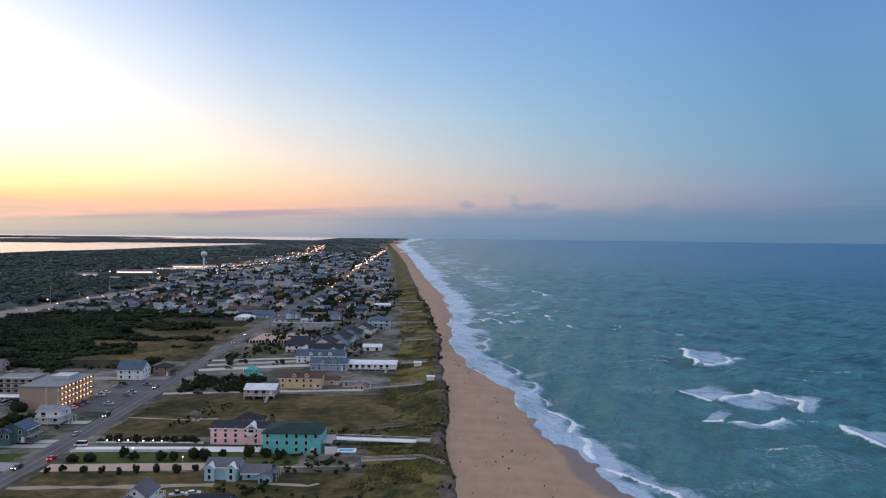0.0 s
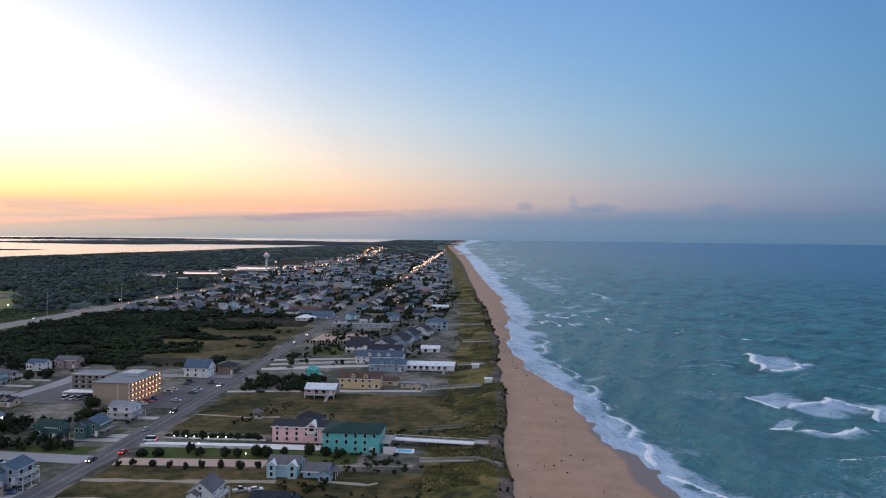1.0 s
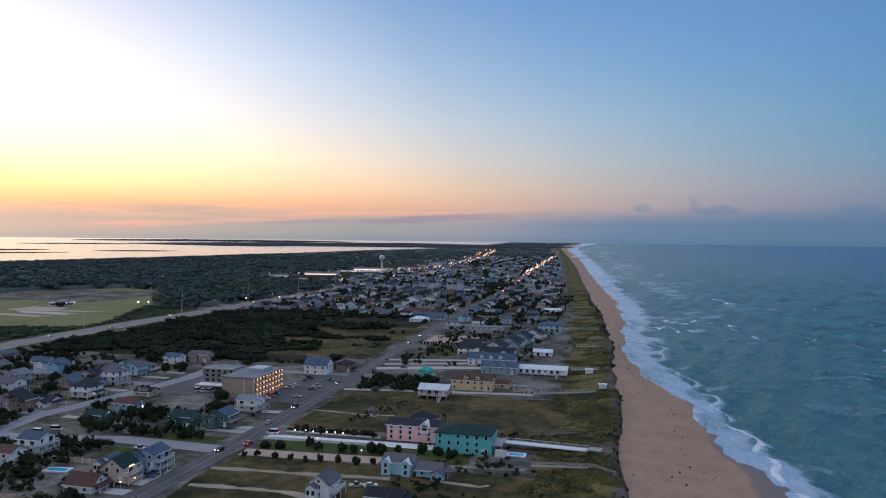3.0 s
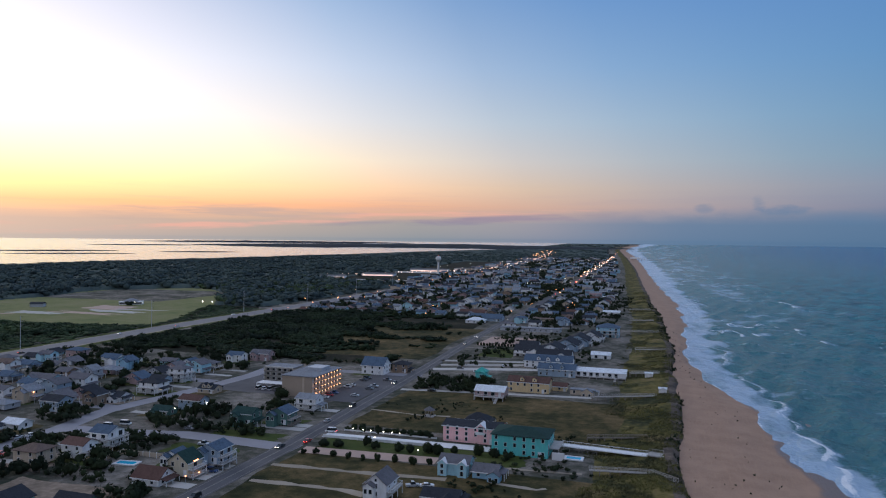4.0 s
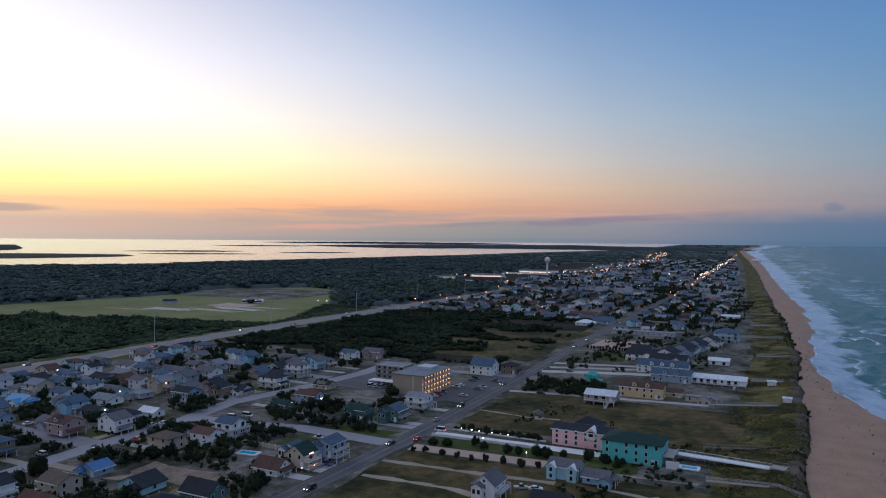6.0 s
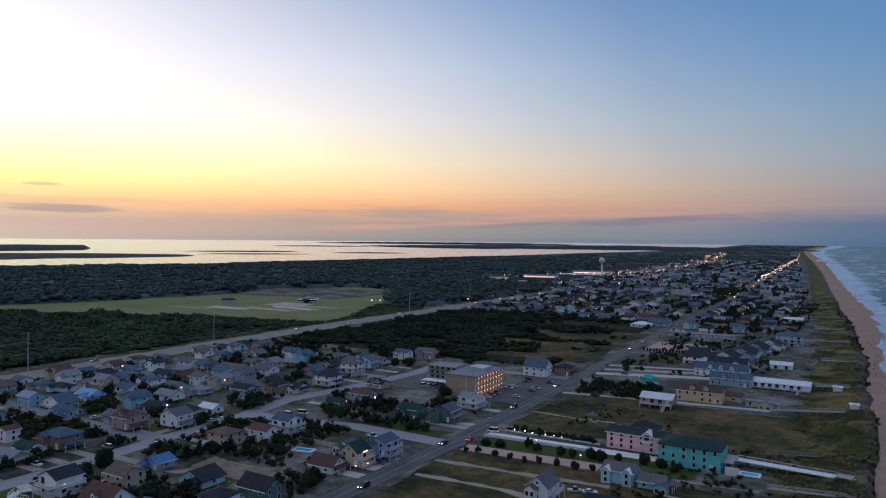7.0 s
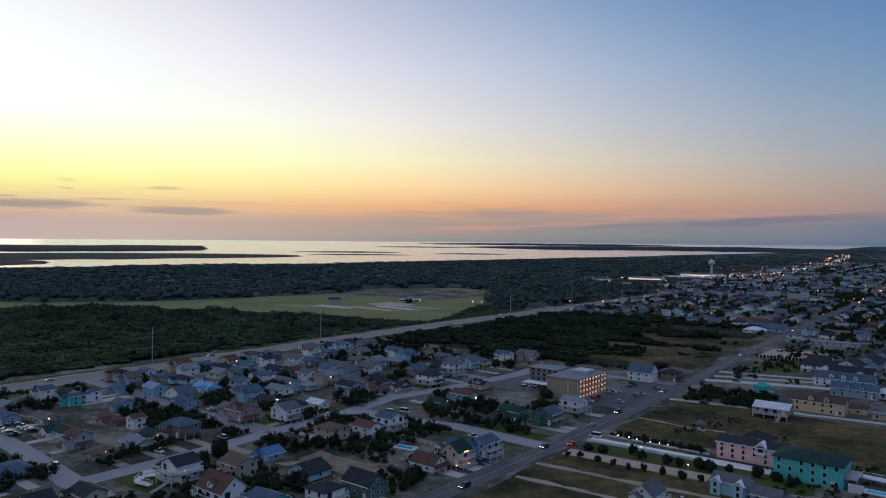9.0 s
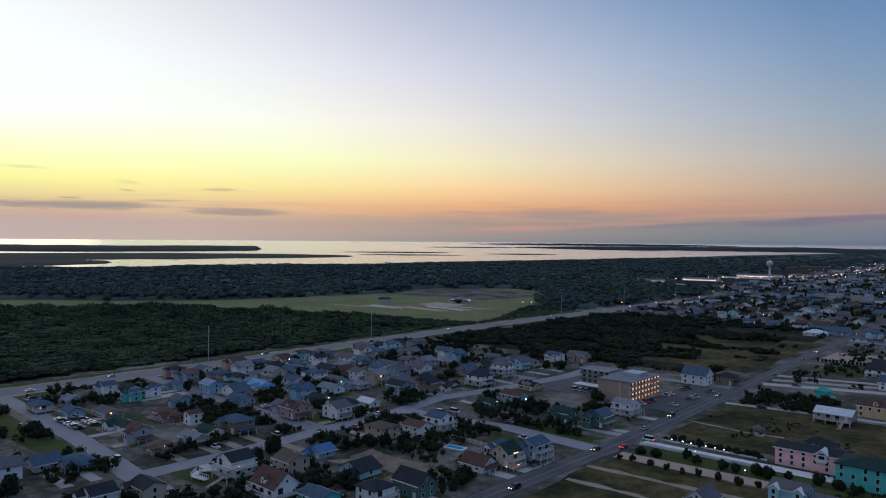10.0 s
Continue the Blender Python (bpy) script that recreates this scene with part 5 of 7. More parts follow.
house(-75.8, 183.0, 7.6, 9.5, 2, "white", "grey", "gable", "y", stilt=.5, rise=2.5, st=2.3, decks="e", label="white gabled cottage with a grey roof and side porch", seed=9)
house(-58.5, 184.0, 12, 8, 1, "grey", "dark", "gable", "x", label="low grey house with a dark roof", seed=10)

# ---- houses along the beach road and the side streets ----
house(-141, 171.5, 11, 8.5, 1, "white", "brown", "gable", "x", rise=2.4, label="low white cottage with a brown shingle roof", seed=21)
lit_house = house(-136.5, 179.5, 8.5, 8, 2, "cream", "green", "gable", "y", rise=2.6, stilt=.9, label="pale yellow house with a teal roof and lit porch", lit=.12, decks="e", seed=22)
for z in (2.3, 4.5):
    part("porch_lamp", boxes((3.68, 3.9, -1.1, 1.1, z, z + .28)), LAMPAMBER, lit_house, "amber porch lamp")
house(-133.5, 190, 8.5, 9, 2, "bluegrey", "slate", "gable", "y", stilt=2.4, decks="e", label="blue-grey house on pilings beside the road", seed=23)
house(-143, 184, 6, 6, 2, "white", "slate", "gable", "y", stilt=.9, seed=24)
house(-152, 236, 10, 9, 2, "green", "green", "gable", "x", stilt=.9, seed=25, label="dark green house behind shrubs")
house(-140, 241, 10, 9, 2, "green", "slate", "gable", "y", stilt=.9, seed=26, white_deck=False, decks="e", label="dark slate house with weathered decks behind shrubs")
house(-142, 266, 11, 8, 2, "white", "pale", "gable", "x", stilt=.9, seed=27, decks="s", label="white house with a pale grey roof beside the hotel")
house(-178, 194, 9, 9, 2, "white", "slate", "gable", "x", stilt=2.4, decks="se", seed=28)
house(-186, 173, 11, 9, 2, "tan", "tan", "hip", stilt=1.0, seed=29)
house(-178, 182.5, 10, 8, 2, "white", "brown", "gable", "x", stilt=1.0, decks="e", seed=30)
house(-178, 129, 10, 9, 2, "tan", "tan", "gable", "x", stilt=.9, seed=31)
house(-186, 146.5, 8, 8, 1, "bluegrey", "blue", "gable", "y", seed=32, label="small house with a blue metal roof")
house(-163, 113, 13, 10, 2, "white", "brown", "gable", "x", rise=3.4, decks="es", dormer=1, stilt=1.2, seed=33, label="tall white house with stacked decks and a dormer")
house(-187, 116, 10, 9, 2, "white", "dark", "gable", "y", stilt=2.4, decks="se", seed=34, label="white house on pilings with stacked white decks")
house(-142, 130, 9, 9, 2, "white", "dark", "hip", decks="e", seed=35, stilt=.9, label="tall white house with a dark hip roof")
house(-139.5, 142, 12, 8.5, 2, "green", "dark", "gable", "x", rise=2.6, seed=36, label="dark green gabled house with white trim")
house(-149, 117, 11, 8, 2, "teal", "slate", "gable", "x", seed=37, label="house with a slate-blue roof")
house(-234, 80, 10, 9, 1, "grey", "slate", "gable", "y", wing=(-5, 3, 5, 7, 1), seed=38, stilt=.9)
house(-229, 88, 12, 8, 1, "bluegrey", "slate", "hip", seed=39, stilt=.9)
house(-192, 79, 9, 8, 2, "white", "dark", "gable", "y", seed=40)
house(-188, 90, 10, 8, 2, "cream", "dark", "gable", "x", wing=(-3.5, -4, 4, 4, 2), seed=41, label="cream house with dark gable roofs")
house(-191, 238.5, 9, 7, 1, "green", "green", "gable", "x", seed=42)
house(-186, 250, 12, 8, 2, "bluegrey", "brown", "gable", "x", seed=43)
house(-199, 279, 10, 8, 1, "tan", "dark", "gable", "x", dormer=2, seed=44)
house(-228, 296, 10, 9, 3, "white", "grey", "hip", decks="se", seed=45, label="tall white house ringed with decks")
house(-227, 252, 13, 9, 1, "white", "dark", "gable", "x", dormer=1, seed=46)
house(-230, 244, 9, 8, 2, "brown", "dark", "gable", "y", seed=47)
house(-236, 230, 11, 9, 2, "bluegrey", "dark", "gable", "x", lit=.06, seed=48)
house(-227, 203.5, 10, 7, 1, "white", "white", "gable", "x", seed=49, label="low building with a bright white metal roof")
house(-220, 181, 11, 9, 2, "white", "grey", "gable", "y", stilt=1.0, lit=.06, seed=50)
house(-232, 170, 11, 10, 2, "rose", "brown", "gable", "x", dormer=1, stilt=.9, seed=51, label="dusty rose house with a white dormer")
house(-230, 143, 13, 10, 2, "brown", "slate", "hip", seed=52, stilt=.9)
house(-229, 126, 12, 8, 1, "tan", "pale", "gable", "x", seed=53)
house(-233, 134, 10, 8, 1, "white", "green", "gable", "x", seed=54)
house(-228, 114, 10, 8, 1, "tan", "tan", "hip", seed=55)
house(-245, 114, 9, 8, 2, "grey", "brown", "gable", "x", seed=56)
house(-263, 117, 16, 8, 1, "white", "green", "gable", "x", seed=57)
house(-266, 136, 15, 8, 1, "rose", "brown", "gable", "x", seed=58)
house(-252, 138, 6, 6, 2, "white", "brown", "gable", "y", seed=59)
house(-286, 121, 14, 8, 1, "tan", "grey", "gable", "x", seed=60)
house(-297, 112, 10, 8, 1, "bluegrey", "slate", "gable", "x", seed=61)
house(-320, 120, 13, 7, 1, "grey", "pale", "gable", "x", seed=62)
house(-324, 111, 8, 7, 1, "blue", "slate", "gable", "x", seed=63)
house(-314, 142, 11, 8, 2, "white", "dark", "gable", "x", seed=64, label="white house with a dark gable roof near the highway")
house(-327, 138, 8, 7, 2, "white", "slate", "gable", "y", seed=65)
house(-305, 140, 5, 6, 2, "teal", "slate", "gable", "y", seed=66)
house(-308, 150, 5, 6, 2, "white", "slate", "gable", "y", seed=67)
house(-316, 166, 9, 8, 1, "blue", "slate", "gable", "x", seed=68)
house(-298, 172, 11, 8, 2, "blue", "blue", "gable", "x", seed=69)
house(-290, 193, 13, 9, 1, "white", "brightblue", "gable", "x", seed=70, label="long low house with a bright blue roof")
house(-272, 200, 12, 8, 1, "white", "grey", "gable", "x", seed=71)
house(-270, 170, 13, 9, 1, "bluegrey", "slate", "gable", "x", seed=72)
house(-283, 238, 10, 8, 2, "brown", "brown", "gable", "y", seed=73)
house(-273, 238, 9, 8, 2, "white", "grey", "gable", "x", seed=74)
house(-321, 250, 9, 8, 2, "white", "dark", "gable", "y", seed=75)
house(-278, 264, 18, 9, 2, "blue", "grey", "gable", "x", seed=76)
house(-234, 353, 11, 8, 2, "white", "slate", "gable", "x", seed=77)
house(-224, 363, 14, 9, 2, "rose", "grey", "gable", "x", lit=.06, seed=78)
# across the road from the open lots
house(-148, 349, 12, 10, 2, "white", "slate", "gable", "x", rise=3.6, seed=80, big=True, label="large white gabled house at the street corner")
house(-137, 358, 10, 9, 2, "brown", "dark", "hip", seed=81)
house(-92, 352, 6.5, 6, 2, "teal", "teal", "hip", rise=2.0, seed=82, label="small teal cottage with a steep teal roof")
house(-77, 312, 13, 9, 1, "rose", "white", "gable", "x", stilt=1.6, decks="s", rise=1.6, seed=83, big=True, label="red-sided house with a white metal roof and porch")
house(-64, 333, 19, 9, 2, "yellow", "brown", "gable", "x", rise=2.0, dormer=2, seed=84, big=True, label="long yellow house with a brown roof")
house(-51, 340, 8, 7, 1, "yellow", "brown", "gable", "x", seed=85)
house(-58, 377, 19, 10, 2, "bluegrey", "slate", "gable", "x", rise=2.2, st=2.1, dormer=2, seed=86, big=True, label="long blue-grey motel block with a slate roof")
house(-36, 379, 25, 9, 1, "white", "white", "gable", "x", rise=1.4, decks="s", stilt=.9, seed=87, big=True, label="long low white motel wing with decks", name="motel_wing")
house(-40, 334, 13, 5, 1, "tan", "pale", "flat", rise=.3, seed=88)

# ---- houses farther off, by blocks ----
rb = random.Random(12)
PALE = ["white", "white", "grey", "skyblue", "blue", "tan", "white", "rose", "bluegrey", "white", "brown"]
TOPS = ["grey", "dark", "slate", "brown", "grey", "pale", "slate", "grey", "slate", "dark", "tan"]


def free(x, y, gap=1.5, w=10, d=9):
    return all(abs(x - a) > (w + c) / 2 + gap or abs(y - b) > (d + e) / 2 + gap for a, b, c, e in HOUSES)


def block(x0, x1, y0, y1, stepx=16.0, stepy=17.0, detail=1, keep=0.9, lit=0.008, tall=0.5):
    y = y0
    while y < y1:
        x = x0 + rb.uniform(0, 4)
        while x < x1:
            px, py = x + rb.uniform(-2, 2), y + rb.uniform(-2.5, 2.5)
            w, d = rb.uniform(8.5, 13), rb.uniform(7.5, 10)
            if rb.random() < keep and free(px, py, 1.5, w, d):
                st = 2 if rb.random() < tall else 1
                house(px, py, w, d, st, rb.choice(PALE), rb.choice(TOPS if detail else ("dark", "slate", "dark", "slate", "grey", "brown", "pale")), "hip" if rb.random() < .25 else "gable", rb.choice("xxy"), stilt=rb.choice((0.3, 0.9, 1.4)) if detail else 0.0,
                      decks=rb.choice(("", "s", "e")) if detail else "", detail=detail, lit=lit, seed=rb.randrange(9999), chimney=False)
            x += stepx
        y += stepy


block(-342, -220, 176, 345, 13.5, 15.5, 1, 0.9, tall=0.35)
block(-198, -150, 110, 205, 16, 17, 1, 0.15, tall=0.1)
block(-345, -216, 106, 176, 15, 15, 1, 0.2, tall=0.1)
block(-340, -222, 30, 84, 17, 19, 1, 0.7, tall=0.3)
block(-200, -135, 40, 78, 17, 18, 1, 0.8)
# larger buildings between the road and the dunes
house(-66, 399, 26, 10, 2, "white", "slate", "gable", "x", big=True, st=2.2, rise=2.8, dormer=3, label="long white holiday block with three front dormers", group="holiday blocks")
for x, y, w, d, r in ((-84, 436, 17, 12, "x"), (-67, 424, 20, 11, "x"), (-72, 447, 14, 18, "y"), (-66, 470, 15, 20, "y"), (-62, 494, 15, 18, "y"), (-56, 516, 14, 16, "y"), (-88, 456, 12, 10, "x")):
    house(x, y, w, d, 2, "white" if w != 15 else "bluegrey", "dark", "gable", r, big=True, detail=1, st=2.1, decks="s" if r == "x" else "e", wing=(w * .24, -d / 2 - .6, w * .36, 4.0, 2),
          label="pale holiday block with a slate roof and front gable", group="holiday blocks")
house(-47, 542, 16, 12, 3, "blue", "slate", "hip", big=True, detail=1, decks="s", label="tall pale blue house on the dunes")
house(-42, 441, 11, 7, 1, "white", "white", "gable", "x", big=True, detail=1, decks="s", rise=1.4, label="white beach club with a pale roof")
house(-99, 621, 34, 10, 1, "tan", "tan", "flat", big=True, detail=1, rise=.4, label="long low tan motel with a flat roof", name="motel")
house(-106, 552, 46, 9, 1, "grey", "pale", "flat", big=True, detail=1, rise=.4, label="long low grey motel behind a hedge", name="motel")
house(-92, 892, 32, 12, 1, "cream", "white", "flat", big=True, detail=1, rise=.4, label="long cream building with a flat roof", name="motel")
house(-89, 634, 10, 9, 2, "rose", "tan", "hip", detail=1)
house(-58, 706, 15, 8, 1, "white", "white", "gable", "x", big=True, detail=1, decks="s", lit=.1, rise=1.4, label="white dune-top building with lit decks")
house(-213, 755, 12, 11, 2, "white", "pale", "gable", "y", big=True, detail=1, label="tall white gabled house")
house(-196, 763, 12, 11, 2, "white", "pale", "gable", "y", big=True, detail=1, label="tall white gabled house")
house(-180, 654, 24, 10, 1, "rose", "brown", "gable", "x", big=True, detail=1, label="long low brick-red building")
house(-156, 612, 28, 14, 1, "bluegrey", "slate", "gable", "x", big=True, detail=1, label="long low blue-grey shop building")
house(-160, 590, 15, 11, 1, "white", "white", "hip", big=True, detail=1, label="low building with a white hip roof")
plot("parking_lot", -126, -92, 466, 510, BUFF, 0.045, "buff parking court beside the beach road", "parking lot", 2, 71)
plot("lawn", -114, -92, 420, 452, LAWN, 0.03, "green hotel lawn with hedges", "lawn", 2, 72)
strip("paved_lane", [(-128, 398), (-78, 410)], 5, CONCRETE, 0.06, "pale concrete parking court", "driveway")
block(-126, -52, 570, 605, 19, 24, 1, 0.6, 0.02, 0.5)
block(-340, -155, 620, 900, 20, 22, 0, 0.85, 0.01, 0.7)
block(-128, -70, 610, 900, 18, 22, 0, 0.85, 0.01, 0.8)


# houses of the far town, too many to count
def far_town(name, count, seed, y0, y1, box_x):
    rg = np.random.default_rng(seed)
    y = y0 + (y1 - y0) * rg.uniform(0, 1, count) ** 1.3
    lo, hi = box_x(y)
    x = lo + (hi - lo) * rg.uniform(0, 1, count)
    gap = np.abs(x - np.array([road_x(q) for q in y])) > 14
    x, y = x[gap], y[gap]
    k = len(x)
    w, d, h, r = rg.uniform(7, 14, k) / 2, rg.uniform(6, 10, k) / 2, rg.uniform(3, 6.5, k), rg.uniform(1.5, 3, k)
    z = lift(np.hypot(x, y))
    pts = []
    for sx_, sy_, kind in ((-1, -1, 0), (1, -1, 0), (1, 1, 0), (-1, 1, 0), (-1, -1, 1), (1, -1, 1), (1, 1, 1), (-1, 1, 1), (-1, 0, 2), (1, 0, 2)):
        pts.append(np.stack([x + sx_ * w * (1.08 if kind else 1), y + sy_ * d * (1.1 if kind else 1), z + (0 if kind == 0 else h + (r if kind == 2 else 0))], -1))
    v = np.stack(pts, 1).reshape(-1, 3)
    q = np.array([[0, 1, 5, 4], [1, 2, 6, 5], [2, 3, 7, 6], [3, 0, 4, 7], [4, 5, 9, 8], [6, 7, 8, 9]])
    f = (q[None] + (np.arange(k) * 10)[:, None, None]).reshape(-1, 4)
    wl, rf = rg.integers(0, 6, k), rg.integers(6, 11, k)
    idx = np.stack([wl, wl, wl, wl, rf, rf], 1).ravel()
    mats = [WALLS[q] for q in ("white", "grey", "bluegrey", "tan", "blue", "rose")] + [ROOFS[q] for q in ("dark", "pale", "slate", "dark", "grey")]
    tri = np.array([[5, 6, 9], [7, 4, 8]])
    g = (tri[None] + (np.arange(k) * 10)[:, None, None]).reshape(-1, 3)
    tagged(new(name, sheet(name, v, f, mats, index=idx)), "many small far houses of a seaside town", "houses", kind="stuff")
    tagged(new(name, sheet(name, v, g, mats, index=np.stack([wl, wl], 1).ravel())), "gable ends of the far houses", "houses", kind="stuff")


far_town("far_houses", 620, 5, 905, 2700, lambda y: (np.array([bypass_x(q) for q in y]) - 60 * (y > 1000), dune_x(y) - 42))

# ---- trees, thickets and woods ----
for x, y, r, h in ((-114, 210, 1.6, 2.2), (-110, 211, 1.8, 2.6), (-104, 210.5, 2.2, 2.4), (-98, 209.5, 1.6, 2.6), (-93, 209.5, 1.5, 2.4), (-88.5, 210.5, 1.7, 3.0), (-83, 211, 1.8, 3.1), (-77, 211, 2.0, 3.3), (-72, 212, 1.7, 3.0)):
    shrub(x, y, 0.66 * r, 0.85 * h, label="clipped shrub beside the paved lane", group="shrubs along the lane")
for x, y, r, h in ((-112, 220, 3.2, 3.0), (-107, 220.5, 3.0, 2.8), (-98, 225, 2.3, 4.6), (-94, 222, 2.4, 3.6), (-86, 222.5, 3.0, 3.6), (-82, 222.5, 2.6, 3.4), (-76.5, 224, 2.9, 4.6), (-73, 224, 2.8, 4.2), (-68, 226, 2.2, 3.4), (-60, 227, 2.6, 4.2), (-55, 227, 2.4, 3.6), (-50, 226, 2.8, 3.8)):
    shrub(x, y, 0.72 * r, 0.85 * h, label="dense dark shrub on the lawn", group="shrubs on the lawn")
for i in range(16):
    shrub(-113 + 2.1 * i, 241 + (i % 3) * 1.2, 1.3 + (i * 7 % 5) * .12, 1.5 + (i * 3 % 4) * .3, label="small shrub in the hedge by the driveway", group="hedge shrubs")
rg = random.Random(77)
for i in range(90):
    x, y = rg.uniform(-345, -135), rg.uniform(80, 345)
    if free(x, y, 1.0, 5, 5) and abs(x + 209) > 8 and abs(y - 214) > 8 and abs(y - 100) > 8 and not (-205 < x < -128 and 275 < y):
        r = rg.uniform(2.0, 4.2)
        shrub(x, y, r, rg.uniform(3.0, 6.0), label="dark round-headed yard tree" if r > 3 else "dark rounded garden shrub", category="tree" if r > 3 else "shrub", group="garden trees")


def scatter(count, x0, x1, y0, y1, keep, seed):
    rg = np.random.default_rng(seed)
    x, y = rg.uniform(x0, x1, count), rg.uniform(y0, y1, count)
    on = keep(x, y)
    return x[on], y[on]


def meadow_in(x, y):
    n_ = np.interp(y, MEADOW_Y, MEADOW_NEAR) + 3 * np.sin(y / 23)
    f_ = np.interp(y, MEADOW_Y, MEADOW_FAR) + 7 * np.sin(y / 31)
    return (y > 150) & (y < 830) & (x < n_) & (x > f_)


def near_wood(x, y):
    return ~meadow_in(x, y) & (x > np.interp(y, MEADOW_Y, MEADOW_NEAR) - 10) & (x < -388) & (y > 40) & (y < 620)


def near_wood_height(x, y):
    return (0.6 + 13.0 * fbm(x / 55, y / 38, 3, 6) ** 1.9) * (1 - 0.62 * ease(y, 370, 460)) * (0.5 + 0.5 * ease(-388 - x, 0, 40))


def understorey(name, xs, ys, inside, height, mat, label):
    """The closed mass of leaves below the tree tops, as one sheet."""
    on = inside(xs, ys)
    v, f, _ = lattice(xs, ys, np.where(on, height(xs, ys), -0.4) + lift(np.hypot(xs, ys)), on)
    tagged(new(name, sheet(name, v, f, [mat], True)), label, "woods", kind="stuff")


x, y = scatter(15000, -800, -388, 40, 620, near_wood, 31)
canopy("woods", x, y, 3.0 + 6.0 * fbm(x / 18, y / 18, 2, 7), near_wood_height(x, y), LEAF, "dense dark green coastal woods", "woods", 3, 2, 26)
x, y = scatter(4600, -345, -150, 372, 640, lambda x, y: fbm(x / 48, y / 17, 3, 14) + 0.18 * ease(x, -200, -330) - 0.25 * ease(x, -235, -170) > 0.385, 32)
canopy("thicket", x, y, 1.8 + 3.4 * fbm(x / 12, y / 12, 2, 7), 1.2 + 5.0 * fbm(x / 26, y / 16, 2, 8) ** 1.5, THICKET, "dark green thicket on open sandy land", "thicket", 4, 3, 30)
a = np.random.default_rng(33)
ang, r = np.radians(a.uniform(2.5, 112, 26000)), 620 * (4800 / 620) ** a.uniform(0, 1, 26000)
x, y = -np.sin(ang) * r, np.cos(ang) * r


def far_wood_edge(x, y):
    return np.interp(np.degrees(np.arctan2(-x, y)), SHORE_AZ, SHORE_R)


def far_wood(x, y):
    bx = np.interp(y, BYPASS_Y, BYPASS_X)
    inland = (x < bx - 28 - 170 * ((y > 1000) & (y < 2200))) | ((y > 2650) & (x < dune_x(y) - 70))
    return (np.hypot(x, y) < far_wood_edge(x, y) - 6) & ~meadow_in(x, y) & inland & ~((y < 640) & (x > np.interp(y, [0, 150, 640], [-800, -800, -640])))


def far_wood_height(x, y):
    r = np.hypot(x, y)
    return (5.0 + 9 * fbm(x / 140, y / 140, 3, 9) ** 1.3) * (1 - 0.62 * ease(r, 1700, 3600)) * (0.35 + 0.65 * ease(far_wood_edge(x, y) - r, 0, 350))


on = far_wood(x, y)
x, y, r = x[on], y[on], r[on]
# crowns and lower leaves share LEAF2, whose colour carries the haze
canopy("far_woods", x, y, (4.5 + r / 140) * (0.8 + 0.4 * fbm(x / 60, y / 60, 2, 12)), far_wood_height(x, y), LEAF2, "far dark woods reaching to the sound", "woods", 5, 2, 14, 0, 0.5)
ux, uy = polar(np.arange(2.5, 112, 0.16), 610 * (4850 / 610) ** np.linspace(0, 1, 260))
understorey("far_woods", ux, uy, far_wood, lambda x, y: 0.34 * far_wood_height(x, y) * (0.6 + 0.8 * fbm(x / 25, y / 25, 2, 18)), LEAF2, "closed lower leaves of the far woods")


# marsh islands in the sound
def island(name, az0, az1, r0, r1, seed, label, tall=5.0, blunt=0.6):
    t = np.linspace(0, 1, 120)
    aa = np.radians(az0 + (az1 - az0) * t)
    shape = np.maximum(np.sin(t * np.pi), 0) ** blunt
    rin = r0 + (r1 - r0) * (0.5 - 0.5 * shape * (0.5 + fbm(t * 7, t * 0 + seed, 3, seed)))
    rout = r0 + (r1 - r0) * (0.5 + 0.5 * shape * (0.6 + 0.6 * fbm(t * 5, t * 0 + 3 + seed, 3, seed)))
    rows, zz = [], []
    for s, q in ((0, 0.0), (0.08, 0.55), (0.3, 1.0), (0.6, 0.9), (0.92, 0.6), (1.0, 0.0)):
        rr_ = rin + (rout - rin) * s
        rows.append((-np.sin(aa) * rr_, np.cos(aa) * rr_))
        zz.append(lift(rr_) + 0.2 + tall * q * shape * (0.55 + 0.9 * fbm(t * 30, t * 0 + s * 9, 3, seed)))
    xs_, ys_ = np.stack([q[0] for q in rows], 1), np.stack([q[1] for q in rows], 1)
    v, f, _ = lattice(xs_, ys_, np.stack(zz, 1))
    tagged(new(name, sheet(name, v, f[:, ::-1], [MARSH], True)), label, "island", kind="structure")


island("island", 56.3, 112, 3250, 4120, 1, "low wooded island in the sound", 13, 0.12)
island("marsh_island", 49.3, 112, 2360, 3200, 2, "low dark marsh island in the sound", 5, 0.38)
island("marsh_island", 66.8, 112, 1860, 2380, 7, "dark marsh beside the wooded shore", 5, 0.2)
island("marsh_island", 41.7, 50.3, 3270, 3420, 3, "thin dark marsh bar in the sound", 3)
island("marsh_island", 40.6, 49.2, 2950, 3040, 4, "low dark marsh bar in the sound", 3)
island("marsh_island", 33.2, 39.2, 3170, 3270, 8, "low dark marsh bar in the sound", 3)
island("marsh_island", 36.2, 44.0, 4080, 4180, 9, "thin far marsh bar in the sound", 3)
island("far_shore", 3, 37, 3900, 4500, 5, "long low wooded far shore", 9)
island("far_shore", 20, 40.5, 4550, 4750, 6, "thin far shore line", 7)


